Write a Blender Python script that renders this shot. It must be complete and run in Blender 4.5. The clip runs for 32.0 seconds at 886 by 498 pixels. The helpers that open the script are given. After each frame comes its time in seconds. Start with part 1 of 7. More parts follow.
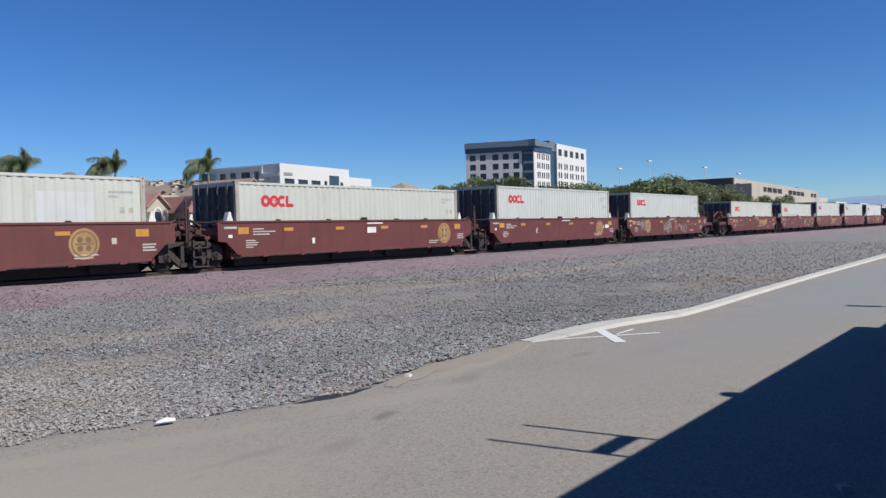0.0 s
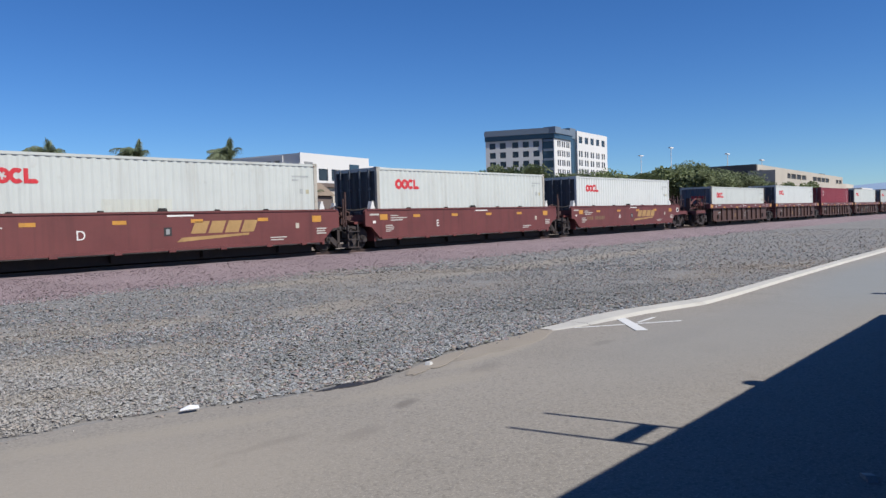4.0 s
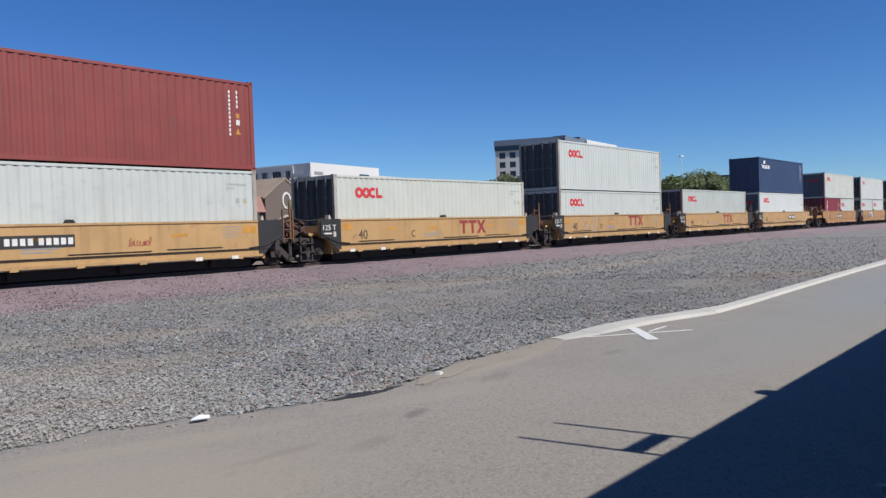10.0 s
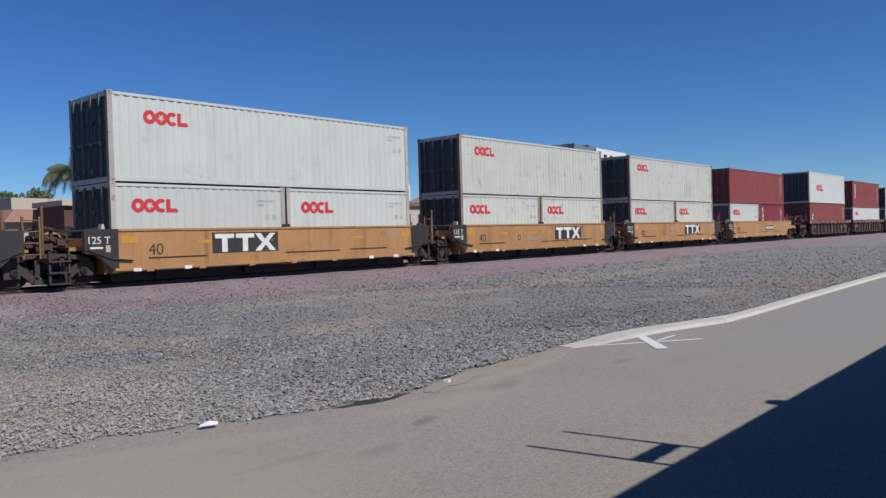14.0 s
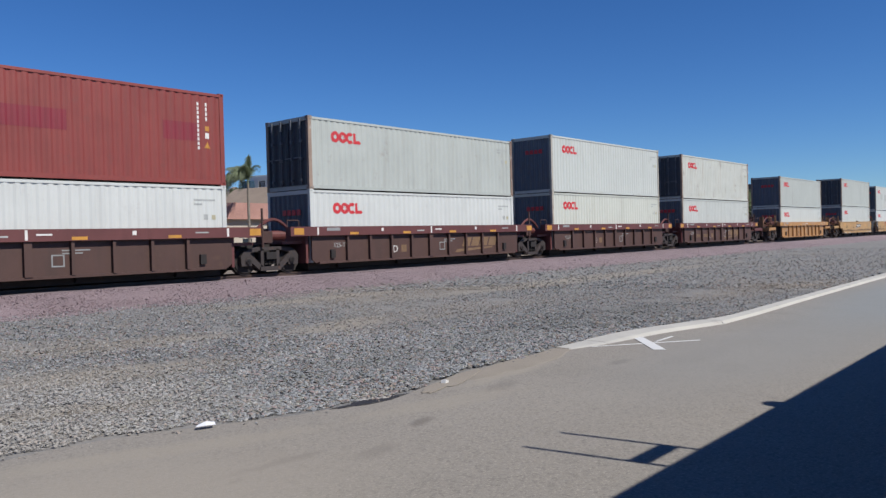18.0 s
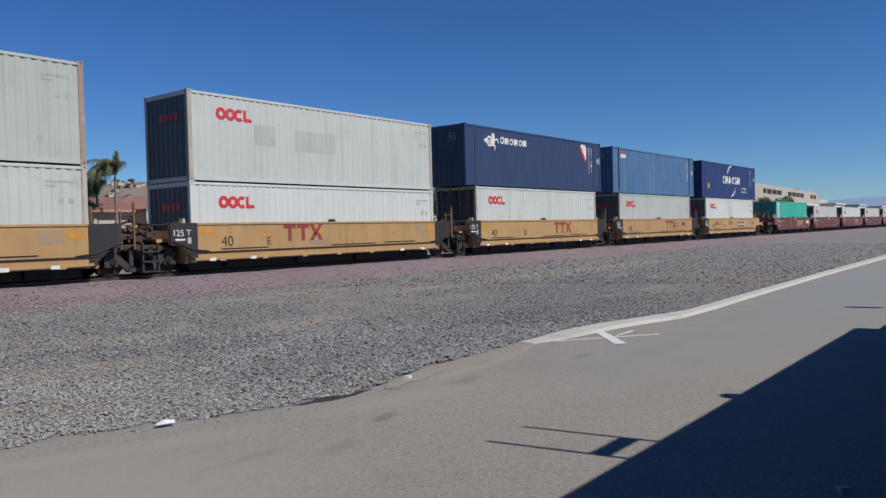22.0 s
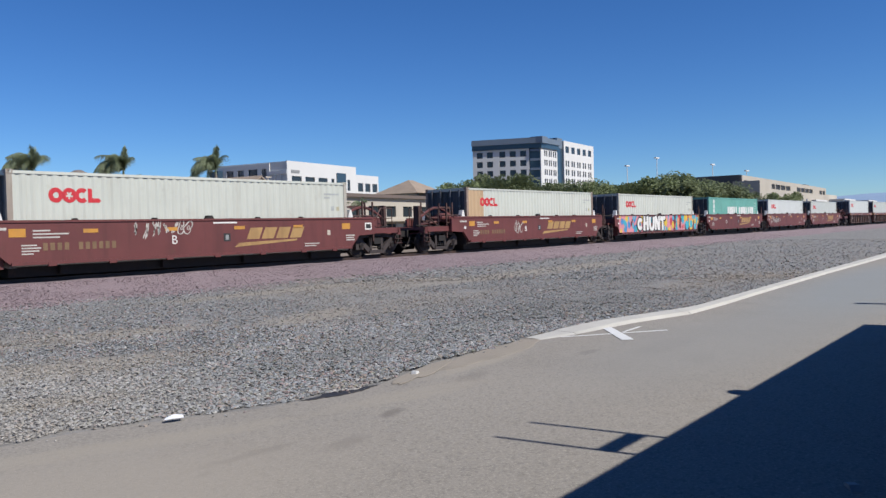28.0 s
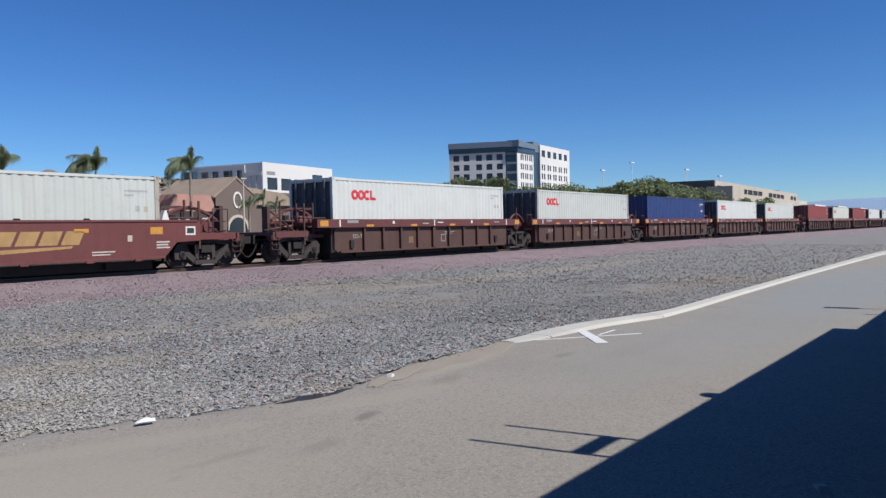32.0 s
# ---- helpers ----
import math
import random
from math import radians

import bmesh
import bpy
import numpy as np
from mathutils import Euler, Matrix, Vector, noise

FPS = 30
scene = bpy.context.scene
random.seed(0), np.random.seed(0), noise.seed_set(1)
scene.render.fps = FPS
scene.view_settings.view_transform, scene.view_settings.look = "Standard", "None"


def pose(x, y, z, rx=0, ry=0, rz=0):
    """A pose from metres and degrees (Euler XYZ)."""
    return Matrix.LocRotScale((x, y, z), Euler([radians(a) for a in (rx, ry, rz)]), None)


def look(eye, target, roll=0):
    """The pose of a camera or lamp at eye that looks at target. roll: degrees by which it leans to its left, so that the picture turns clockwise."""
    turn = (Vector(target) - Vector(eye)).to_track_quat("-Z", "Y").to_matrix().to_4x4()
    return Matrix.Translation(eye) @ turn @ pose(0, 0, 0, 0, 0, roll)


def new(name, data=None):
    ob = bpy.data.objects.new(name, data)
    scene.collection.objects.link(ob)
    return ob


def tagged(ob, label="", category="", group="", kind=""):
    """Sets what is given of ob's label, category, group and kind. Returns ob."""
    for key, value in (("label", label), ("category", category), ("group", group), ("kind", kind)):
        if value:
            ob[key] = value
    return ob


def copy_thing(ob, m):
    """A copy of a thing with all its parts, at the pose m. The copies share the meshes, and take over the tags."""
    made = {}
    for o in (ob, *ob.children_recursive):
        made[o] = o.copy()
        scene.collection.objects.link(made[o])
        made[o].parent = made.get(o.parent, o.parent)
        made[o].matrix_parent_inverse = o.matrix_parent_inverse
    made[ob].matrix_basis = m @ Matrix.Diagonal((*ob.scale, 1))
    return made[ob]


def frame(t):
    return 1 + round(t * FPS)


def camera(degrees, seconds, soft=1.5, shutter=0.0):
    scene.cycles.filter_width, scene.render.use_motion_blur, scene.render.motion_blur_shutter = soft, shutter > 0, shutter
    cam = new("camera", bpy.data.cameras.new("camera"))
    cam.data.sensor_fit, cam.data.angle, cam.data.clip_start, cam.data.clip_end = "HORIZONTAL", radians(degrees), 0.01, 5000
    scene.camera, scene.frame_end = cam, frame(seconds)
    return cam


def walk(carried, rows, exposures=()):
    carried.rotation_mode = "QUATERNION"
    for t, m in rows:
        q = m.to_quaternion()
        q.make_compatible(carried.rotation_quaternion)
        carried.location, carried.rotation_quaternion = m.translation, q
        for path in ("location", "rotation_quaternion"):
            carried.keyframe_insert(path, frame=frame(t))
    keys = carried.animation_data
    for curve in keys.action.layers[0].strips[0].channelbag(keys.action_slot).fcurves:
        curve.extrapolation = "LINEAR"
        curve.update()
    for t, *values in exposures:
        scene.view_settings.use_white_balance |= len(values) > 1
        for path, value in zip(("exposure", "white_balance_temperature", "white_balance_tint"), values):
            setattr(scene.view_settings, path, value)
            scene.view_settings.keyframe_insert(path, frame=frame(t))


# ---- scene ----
cam = camera(59.55, 32.0, soft=1.45)
EYE = (0.0, 0.0, 1.6)
# seconds, heading from the line of the track, tilt, lean
TURNS = [
    (0, 38.17, -1.44, -1.46), (0.5, 38.29, -1.57, -1.32), (1, 38.49, -1.55, -1.38), (1.5, 38.56, -1.76, -1.55), (2, 38.94, -1.88, -1.68),
    (2.5, 39.01, -1.79, -1.68), (3, 39.19, -1.76, -1.56), (3.5, 39.45, -1.85, -1.71), (4, 39.68, -2.25, -1.72), (4.5, 39.50, -2.17, -1.72),
    (6.5, 39.20, -2.75, -2.04), (7, 39.42, -2.15, -2.02), (7.5, 39.87, -2.11, -2.24), (8, 39.57, -2.23, -2.11), (8.5, 39.94, -2.19, -2.25),
    (9, 40.14, -2.25, -2.08), (9.5, 40.61, -1.97, -2.11), (10, 40.40, -1.54, -1.88), (10.5, 39.93, -0.74, -1.51), (11, 39.99, -0.68, -1.40),
    (11.5, 40.32, -0.99, -1.36), (12, 40.33, -0.90, -1.40), (12.5, 40.26, -0.97, -1.31), (13, 40.45, -0.99, -1.44), (13.5, 40.57, -0.87, -1.48),
    (14, 41.02, -0.96, -1.66), (14.5, 40.94, -0.93, -1.60), (15, 40.93, -0.79, -1.53), (15.5, 41.10, -0.65, -1.27), (17.5, 41.09, -0.83, -1.50),
    (18, 40.86, -0.91, -1.51), (18.5, 38.58, -1.02, -1.48), (19, 38.60, -0.94, -1.80), (19.5, 38.88, -0.87, -1.85), (20, 38.85, -1.07, -1.74),
    (20.5, 38.76, -1.08, -1.68), (21, 38.80, -1.13, -1.73), (21.5, 38.42, -1.25, -1.71), (22, 38.15, -1.32, -1.50), (22.5, 38.42, -1.41, -1.62),
    (23, 38.33, -1.29, -1.36), (23.5, 38.73, -1.41, -1.35), (24, 38.41, -1.54, -1.28), (24.5, 38.38, -1.63, -1.44), (25, 38.38, -1.76, -1.44),
    (25.5, 38.37, -1.49, -1.62), (27.5, 38.57, -1.72, -1.54), (28, 38.69, -1.62, -1.48), (28.5, 38.66, -1.46, -1.23), (29, 38.69, -1.52, -1.11),
    (29.5, 38.49, -1.52, -1.10), (30, 37.23, -1.68, -1.10), (30.5, 36.14, -1.66, -1.00), (31, 36.46, -1.66, -1.32), (31.5, 36.80, -1.55, -1.19),
    (32, 36.92, -1.45, -1.11),
]


def aim(yaw, pitch, lean):
    a, b = radians(yaw), radians(pitch)
    return look(EYE, (EYE[0] + math.cos(a) * math.cos(b), EYE[1] + math.sin(a) * math.cos(b), EYE[2] + math.sin(b)), lean)


LIGHTS = [(0, 0.30), (4, 0.33), (7, 0.33), (8, 0.43), (9, 0.36), (11, 0.25), (13, 0.18), (15, 0.02), (18, 0.21), (19, 0.0), (20, 0.0), (21, 0.08), (22, 0.0), (23, 0.24), (25, 0.32), (32, 0.33)]
walk(cam, [(t, aim(a, b, c)) for t, a, b, c in TURNS], LIGHTS)

# ---- sky, sun ----
SUN_EL = radians(47)
SUN_WAY = Vector((-0.15, 1.0, 0)).normalized() * math.cos(SUN_EL) - Vector((0, 0, math.sin(SUN_EL)))
world = bpy.data.worlds.new("sky")
scene.world = world
world.use_nodes = True
wn = world.node_tree.nodes
sky = wn.new("ShaderNodeTexSky")
sky.sky_type, sky.sun_disc = "NISHITA", False
sky.sun_elevation, sky.sun_rotation = SUN_EL, radians(180 - 8.5)
sky.altitude, sky.air_density, sky.dust_density, sky.ozone_density = 200, 0.85, 0.0, 3.2
wn["Background"].inputs[1].default_value = 0.069
deep = wn.new("ShaderNodeHueSaturation")
deep.inputs["Saturation"].default_value = 1.2
deep.inputs["Hue"].default_value = 0.502
tone = wn.new("ShaderNodeMix")
tone.data_type, tone.blend_type = "RGBA", "MULTIPLY"
tone.inputs[0].default_value = 1.0
tone.inputs[7].default_value = (0.68, 0.93, 1.24, 1)
world.node_tree.links.new(sky.outputs[0], deep.inputs["Color"])
world.node_tree.links.new(deep.outputs[0], tone.inputs[6])
world.node_tree.links.new(tone.outputs[2], wn["Background"].inputs[0])
sun = new("sun", bpy.data.lights.new("sun", "SUN"))
sun.data.energy, sun.data.angle, sun.data.color = 5.0, radians(0.53), (1.0, 0.955, 0.89)
sun.matrix_world = look((0, 0, 60), Vector((0, 0, 60)) + SUN_WAY)


# ---- materials ----
def mat(name, color, rough=0.6, metal=0.0, vary=0.12, grain=0.06, scale=1.5, fine=40.0, bump=0.0, streak=None, streak_amt=0.0,
        spot=None, spot_amt=0.0, random_amt=0.0, streak_scale=3.0, speck=0.0):
    """A worn surface: broad stains, fine grain, upright streaks, spots, and a shift from object to object."""
    m = bpy.data.materials.new(name)
    m.use_nodes = True
    nt = m.node_tree
    N, L = nt.nodes, nt.links
    b = N["Principled BSDF"]
    b.inputs["Roughness"].default_value, b.inputs["Metallic"].default_value = rough, metal
    co = N.new("ShaderNodeTexCoord").outputs["Object"]
    inf = N.new("ShaderNodeObjectInfo")
    off = N.new("ShaderNodeVectorMath")
    off.operation = "ADD"
    mul = N.new("ShaderNodeMath")
    mul.operation = "MULTIPLY"
    mul.inputs[1].default_value = 57.0
    L.new(inf.outputs["Random"], mul.inputs[0])
    L.new(co, off.inputs[0])
    L.new(mul.outputs[0], off.inputs[1])
    vec = off.outputs[0]

    def noise_(s, detail, v=vec):
        n = N.new("ShaderNodeTexNoise")
        n.inputs["Scale"].default_value, n.inputs["Detail"].default_value, n.inputs["Roughness"].default_value = s, detail, 0.6
        L.new(v, n.inputs["Vector"])
        return n.outputs["Fac"]

    def ramp(v, lo, hi):
        r = N.new("ShaderNodeMapRange")
        r.inputs[1].default_value, r.inputs[2].default_value = lo, hi
        L.new(v, r.inputs[0])
        return r.outputs[0]

    def mix(f, a, c, kind="MIX"):
        x = N.new("ShaderNodeMix")
        x.data_type, x.blend_type = "RGBA", kind
        for slot, val in ((0, f), (6, a), (7, c)):
            if isinstance(val, (int, float)):
                x.inputs[slot].default_value = val
            elif isinstance(val, tuple):
                x.inputs[slot].default_value = (*val, 1.0)
            else:
                L.new(val, x.inputs[slot])
        return x.outputs[2]

    def times(v, k):
        x = N.new("ShaderNodeMath")
        x.operation = "MULTIPLY"
        x.inputs[1].default_value = k
        L.new(v, x.inputs[0])
        return x.outputs[0]

    dark = tuple(c * (1 - 3.0 * vary) if 3.0 * vary < 0.9 else c * 0.1 for c in color)
    light = tuple(min(1.0, c * (1 + vary)) for c in color)
    col = mix(ramp(noise_(scale, 6), 0.25, 0.62), dark, color)
    col = mix(times(ramp(noise_(fine, 3), 0.35, 0.75), min(1.0, grain * 6)), col, light)
    if speck:
        col = mix(times(ramp(noise_(fine * 0.45, 2), 0.50, 0.68), speck), col, tuple(c * 0.35 for c in color))
        col = mix(times(ramp(noise_(fine * 0.6, 2), 0.54, 0.70), speck), col, tuple(min(1, c * 1.9) for c in color))
    if random_amt:
        x = N.new("ShaderNodeHueSaturation")
        r = N.new("ShaderNodeMapRange")
        r.inputs[3].default_value, r.inputs[4].default_value = 1 - random_amt, 1 + random_amt
        L.new(inf.outputs["Random"], r.inputs[0])
        L.new(r.outputs[0], x.inputs["Value"])
        L.new(col, x.inputs["Color"])
        col = x.outputs[0]
    if streak:
        mp = N.new("ShaderNodeMapping")
        mp.inputs["Scale"].default_value = (1.0, 1.0, 0.07)
        L.new(vec, mp.inputs["Vector"])
        col = mix(times(ramp(noise_(streak_scale, 4, mp.outputs[0]), 0.52, 0.75), streak_amt), col, streak)
    if spot:
        col = mix(times(ramp(noise_(scale * 2.7, 8), 0.60, 0.72), spot_amt), col, spot)
    L.new(col, b.inputs["Base Color"])
    rr = N.new("ShaderNodeMapRange")
    rr.inputs[3].default_value, rr.inputs[4].default_value = max(0.05, rough - 0.12), min(1.0, rough + 0.12)
    L.new(noise_(scale * 3, 4), rr.inputs[0])
    L.new(rr.outputs[0], b.inputs["Roughness"])
    if bump:
        bp = N.new("ShaderNodeBump")
        bp.inputs["Strength"].default_value, bp.inputs["Distance"].default_value = 0.6, bump
        L.new(noise_(fine, 5), bp.inputs["Height"])
        L.new(bp.outputs[0], b.inputs["Normal"])
    return m


RUST = (0.1232, 0.0539, 0.02695)
GRIME = (0.077, 0.06545, 0.0539)
M = {
    "white": mat("white container paint", (0.435, 0.458, 0.432), 0.5, 0, 0.03, 0.04, 0.8, 30, 0, (0.2618, 0.2387, 0.2002), 0.30, RUST, 0.14, 0.05),
    "cream": mat("cream container paint", (0.445, 0.460, 0.408), 0.5, 0, 0.03, 0.04, 0.8, 30, 0, (0.28, 0.25, 0.20), 0.30, RUST, 0.12, 0.04),
    "bright": mat("fresh white container paint", (0.49, 0.508, 0.487), 0.45, 0, 0.03, 0.03, 0.8, 30, 0, GRIME, 0.10, RUST, 0.1, 0.03),
    "rusty": mat("rust streaked white container paint", (0.44, 0.456, 0.416), 0.55, 0, 0.05, 0.05, 0.9, 30, 0, (0.2541, 0.1694, 0.1001), 0.42, RUST, 0.42, 0.05, 5.0),
    "grey": mat("dull grey container paint", (0.365, 0.39, 0.365), 0.55, 0, 0.04, 0.05, 0.8, 30, 0, (0.2002, 0.1925, 0.1617), 0.32, RUST, 0.22, 0.05),
    "red": mat("red brown container paint", (0.2079, 0.04235, 0.03465), 0.5, 0, 0.07, 0.06, 0.8, 30, 0, (0.1001, 0.0308, 0.02695), 0.3, GRIME, 0.2, 0.05),
    "crimson": mat("crimson container paint", (0.1848, 0.02156, 0.0308), 0.5, 0, 0.06, 0.06, 0.8, 30, 0, (0.077, 0.0154, 0.01925), 0.35, GRIME, 0.2, 0.03),
    "navy": mat("navy container paint", (0.024, 0.042, 0.10), 0.45, 0, 0.08, 0.06, 0.8, 30, 0, (0.0462, 0.0539, 0.077), 0.3, GRIME, 0.1, 0.03),
    "royal": mat("royal blue container paint", (0.01694, 0.03465, 0.127), 0.45, 0, 0.07, 0.06, 0.8, 30, 0, (0.0154, 0.0231, 0.077), 0.3, GRIME, 0.1, 0.03),
    "steelblue": mat("faded blue container paint", (0.0539, 0.1309, 0.2541), 0.55, 0, 0.10, 0.1, 0.9, 30, 0, (0.154, 0.2079, 0.2541), 0.55, RUST, 0.3, 0.03),
    "teal": mat("teal container paint", (0.0308, 0.3542, 0.2618), 0.5, 0, 0.05, 0.05, 0.8, 30, 0, (0.0231, 0.2079, 0.1617), 0.3, GRIME, 0.1, 0.02),
    "green": mat("sea green container paint", (0.12, 0.32, 0.27), 0.5, 0, 0.06, 0.05, 0.8, 30, 0, (0.0616, 0.154, 0.1309), 0.35, GRIME, 0.25, 0.02),
    "maroon": mat("maroon wagon paint", (0.1155, 0.0308, 0.02849), 0.6, 0, 0.09, 0.08, 0.9, 45, 0, (0.0462, 0.0154, 0.01386), 0.45, (0.077, 0.0385, 0.0231), 0.3, 0.06),
    "brown": mat("brown wagon paint", (0.06545, 0.03234, 0.02541), 0.65, 0, 0.10, 0.1, 0.9, 45, 0, (0.03465, 0.02156, 0.01694), 0.5, (0.1155, 0.0693, 0.0385), 0.3, 0.06),
    "sill": mat("maroon sill paint", (0.104, 0.03234, 0.0308), 0.6, 0, 0.09, 0.08, 0.9, 45, 0, (0.0462, 0.0154, 0.01386), 0.4, (0.077, 0.0385, 0.0231), 0.3, 0.06),
    "yellow": mat("ochre yellow wagon paint", (0.355, 0.185, 0.070), 0.55, 0, 0.10, 0.08, 0.9, 45, 0, (0.1309, 0.06545, 0.02695), 0.6, (0.0924, 0.05005, 0.02695), 0.5, 0.06),
    "straw": mat("straw yellow wagon paint", (0.385, 0.235, 0.098), 0.55, 0, 0.08, 0.08, 0.9, 45, 0, (0.16, 0.09, 0.04), 0.5, (0.12, 0.065, 0.035), 0.4, 0.06),
    "logodim": mat("faded tan decal", (0.165, 0.10, 0.052), 0.65, 0, 0.15, 0.12, 2, 60, 0, (0.08, 0.05, 0.035), 0.5),
    "chalk": mat("thin grey spray", (0.40, 0.385, 0.35), 0.7, 0, 0.12, 0.12, 4, 60),
    "black": mat("black wagon paint", (0.01925, 0.01848, 0.01925), 0.6, 0, 0.12, 0.1, 1.2, 45, 0, (0.0539, 0.0462, 0.0385), 0.4, None, 0, 0.1),
    "under": mat("oily black running gear", (0.01232, 0.01001, 0.00924), 0.75, 0, 0.15, 0.15, 2.5, 60, 0.002, (0.0385, 0.02695, 0.01925), 0.3, RUST, 0.25, 0.1),
    "truckgrey": mat("dusty cast steel", (0.032, 0.0245, 0.0235), 0.75, 0, 0.15, 0.15, 2.5, 60, 0.002, (0.0231, 0.01848, 0.0154), 0.3, RUST, 0.4, 0.1),
    "railrust": mat("rust brown rail steel", (0.07, 0.045, 0.036), 0.6, 0.0, 0.12, 0.1, 2, 60),
    # the next two hold the shade of the container ends in their colour
    "door": mat("door paint darkened for shade", (0.036, 0.041, 0.052), 0.55, 0, 0.07, 0.06, 1.0, 30, 0, GRIME, 0.4, RUST, 0.4, 0.08),
    "endshade": mat("end wall paint darkened for shade", (0.075, 0.088, 0.112), 0.55, 0, 0.07, 0.06, 1.0, 30, 0, GRIME, 0.4, RUST, 0.4, 0.08),
    "postworn": mat("rust worn white post", (0.3388, 0.3157, 0.2695), 0.6, 0, 0.1, 0.08, 1.5, 30, 0, (0.154, 0.077, 0.04235), 0.9, RUST, 0.85, 0.15, 1.4),
    "postrust": mat("rust brown corner post", (0.24, 0.175, 0.135), 0.65, 0, 0.15, 0.12, 1.5, 30, 0, (0.09, 0.048, 0.034), 0.8, (0.36, 0.345, 0.31), 0.8, 0.15, 1.4),
    "palegrey": mat("pale grey stencil paint", (0.335, 0.352, 0.34), 0.6, 0, 0.1, 0.1, 3, 60),
    "rodgrey": mat("dark grey lock rod", (0.115, 0.125, 0.14), 0.5, 0.2, 0.1, 0.1, 4, 60, 0, RUST, 0.4),
    "oldsticker": mat("faded yellow sticker", (0.37, 0.345, 0.235), 0.6, 0, 0.1, 0.1, 3, 60),
    "tanpanel": mat("tan undercoat paint", (0.40, 0.28, 0.165), 0.6, 0, 0.05, 0.06, 1.2, 30, 0, (0.30, 0.17, 0.09), 0.4, RUST, 0.3),
    "gearred": mat("dull dark red brake gear", (0.105, 0.03, 0.028), 0.6, 0, 0.12, 0.1, 2, 40, 0, (0.035, 0.02, 0.018), 0.5),
    "primer": mat("dusty red primer", (0.26, 0.052, 0.038), 0.6, 0, 0.12, 0.1, 2, 40, 0, (0.077, 0.0231, 0.0154), 0.4),
    "gearyellow": mat("grimy ochre brake gear", (0.154, 0.08085, 0.0385), 0.7, 0, 0.15, 0.12, 2, 40, 0, (0.0462, 0.0308, 0.0231), 0.7, RUST, 0.5, 0.1),
    "gearbrown": mat("grimy brown brake gear", (0.05775, 0.02618, 0.02156), 0.7, 0, 0.15, 0.12, 2, 40, 0, (0.0231, 0.0154, 0.01386), 0.6, RUST, 0.4, 0.1),
    "zinc": mat("zinc plated rod", (0.4235, 0.4312, 0.4312), 0.45, 0.4, 0.1, 0.1, 4, 60, 0, RUST, 0.3),
    "paintwhite": mat("white stencil paint", (0.6006, 0.5929, 0.5621), 0.6, 0, 0.08, 0.1, 3, 60),
    "logored": mat("signal red decal", (0.4774, 0.02695, 0.03465), 0.5, 0, 0.05, 0.05, 2, 60),
    "logotan": mat("tan decal", (0.3234, 0.2002, 0.077), 0.6, 0, 0.12, 0.12, 2, 60, 0, (0.154, 0.077, 0.0385), 0.4),
    "ttxred": mat("dull red decal", (0.231, 0.03465, 0.02695), 0.6, 0, 0.08, 0.08, 2, 60),
    "reflect": mat("dusty amber reflective tape", (0.46, 0.225, 0.04), 0.4, 0, 0.10, 0.1, 3, 60, 0, (0.2, 0.12, 0.06), 0.4),
    "lemon": mat("lemon spray paint", (0.616, 0.5082, 0.0385), 0.5, 0, 0.05, 0.05, 2, 60),
    "greydecal": mat("grey stencil paint", (0.231, 0.2387, 0.2387), 0.6, 0, 0.1, 0.1, 3, 60),
    "blackdecal": mat("black stencil paint", (0.0231, 0.0231, 0.0231), 0.6, 0, 0.1, 0.1, 3, 60),
    "asphalt": mat("sun bleached asphalt", (0.217, 0.200, 0.174), 0.9, 0, 0.07, 0.2, 0.35, 70, 0.006, None, 0, (0.1309, 0.1155, 0.09856), 0.35, 0, 3.0, 0.40),
    "gravel": mat("grey gravel bed", (0.168, 0.165, 0.158), 0.95, 0, 0.10, 0.3, 0.5, 34, 0.02, None, 0, (0.235, 0.20, 0.155), 0.8, 0, 3.0, 0.35),
    "ballast": mat("mauve ballast", (0.195, 0.150, 0.160), 0.95, 0, 0.12, 0.3, 0.6, 24, 0.05),
    "earth": mat("dry earth", (0.1925, 0.154, 0.1155), 0.95, 0, 0.12, 0.15, 0.05, 3, 0.05, None, 0, (0.0924, 0.0924, 0.0462), 0.5),
    "kerb": mat("pale concrete", (0.395, 0.385, 0.355), 0.85, 0, 0.07, 0.1, 1.4, 90, 0.002, None, 0, (0.1925, 0.1694, 0.1386), 0.4),
    "roadpaint": mat("worn white road paint", (0.5544, 0.5621, 0.5544), 0.7, 0, 0.04, 0.1, 3, 90),
    "dust": mat("sandy dust", (0.228, 0.202, 0.166), 0.95, 0, 0.08, 0.2, 1.2, 120, 0.003),
    "tar": mat("black tar", (0.0231, 0.02079, 0.02002), 0.6, 0, 0.1, 0.2, 2, 60, 0.004),
    "paper": mat("white paper", (0.6314, 0.6468, 0.6776), 0.8, 0, 0.03, 0.05, 2, 60),
    "glass": mat("dark tinted window glass", (0.02695, 0.03465, 0.04235), 0.12, 0, 0.1, 0.05, 0.2, 10),
    "blueglass": mat("blue tinted curtain glass", (0.034, 0.062, 0.092), 0.12, 0, 0.1, 0.05, 0.2, 10),
    "towerwhite": mat("white precast panel", (0.56, 0.56, 0.55), 0.8, 0, 0.03, 0.05, 0.05, 4),
    "towergrey": mat("blue grey metal cladding", (0.154, 0.1925, 0.2387), 0.5, 0.2, 0.05, 0.05, 0.05, 4),
    "tan": mat("tan concrete", (0.385, 0.3503, 0.2964), 0.9, 0, 0.05, 0.07, 0.08, 4),
    "taupe": mat("taupe stucco", (0.1232, 0.09625, 0.0847), 0.9, 0, 0.05, 0.06, 0.2, 8),
    "rooftile": mat("faded red roof tile", (0.335, 0.185, 0.152), 0.85, 0, 0.12, 0.15, 0.5, 6),
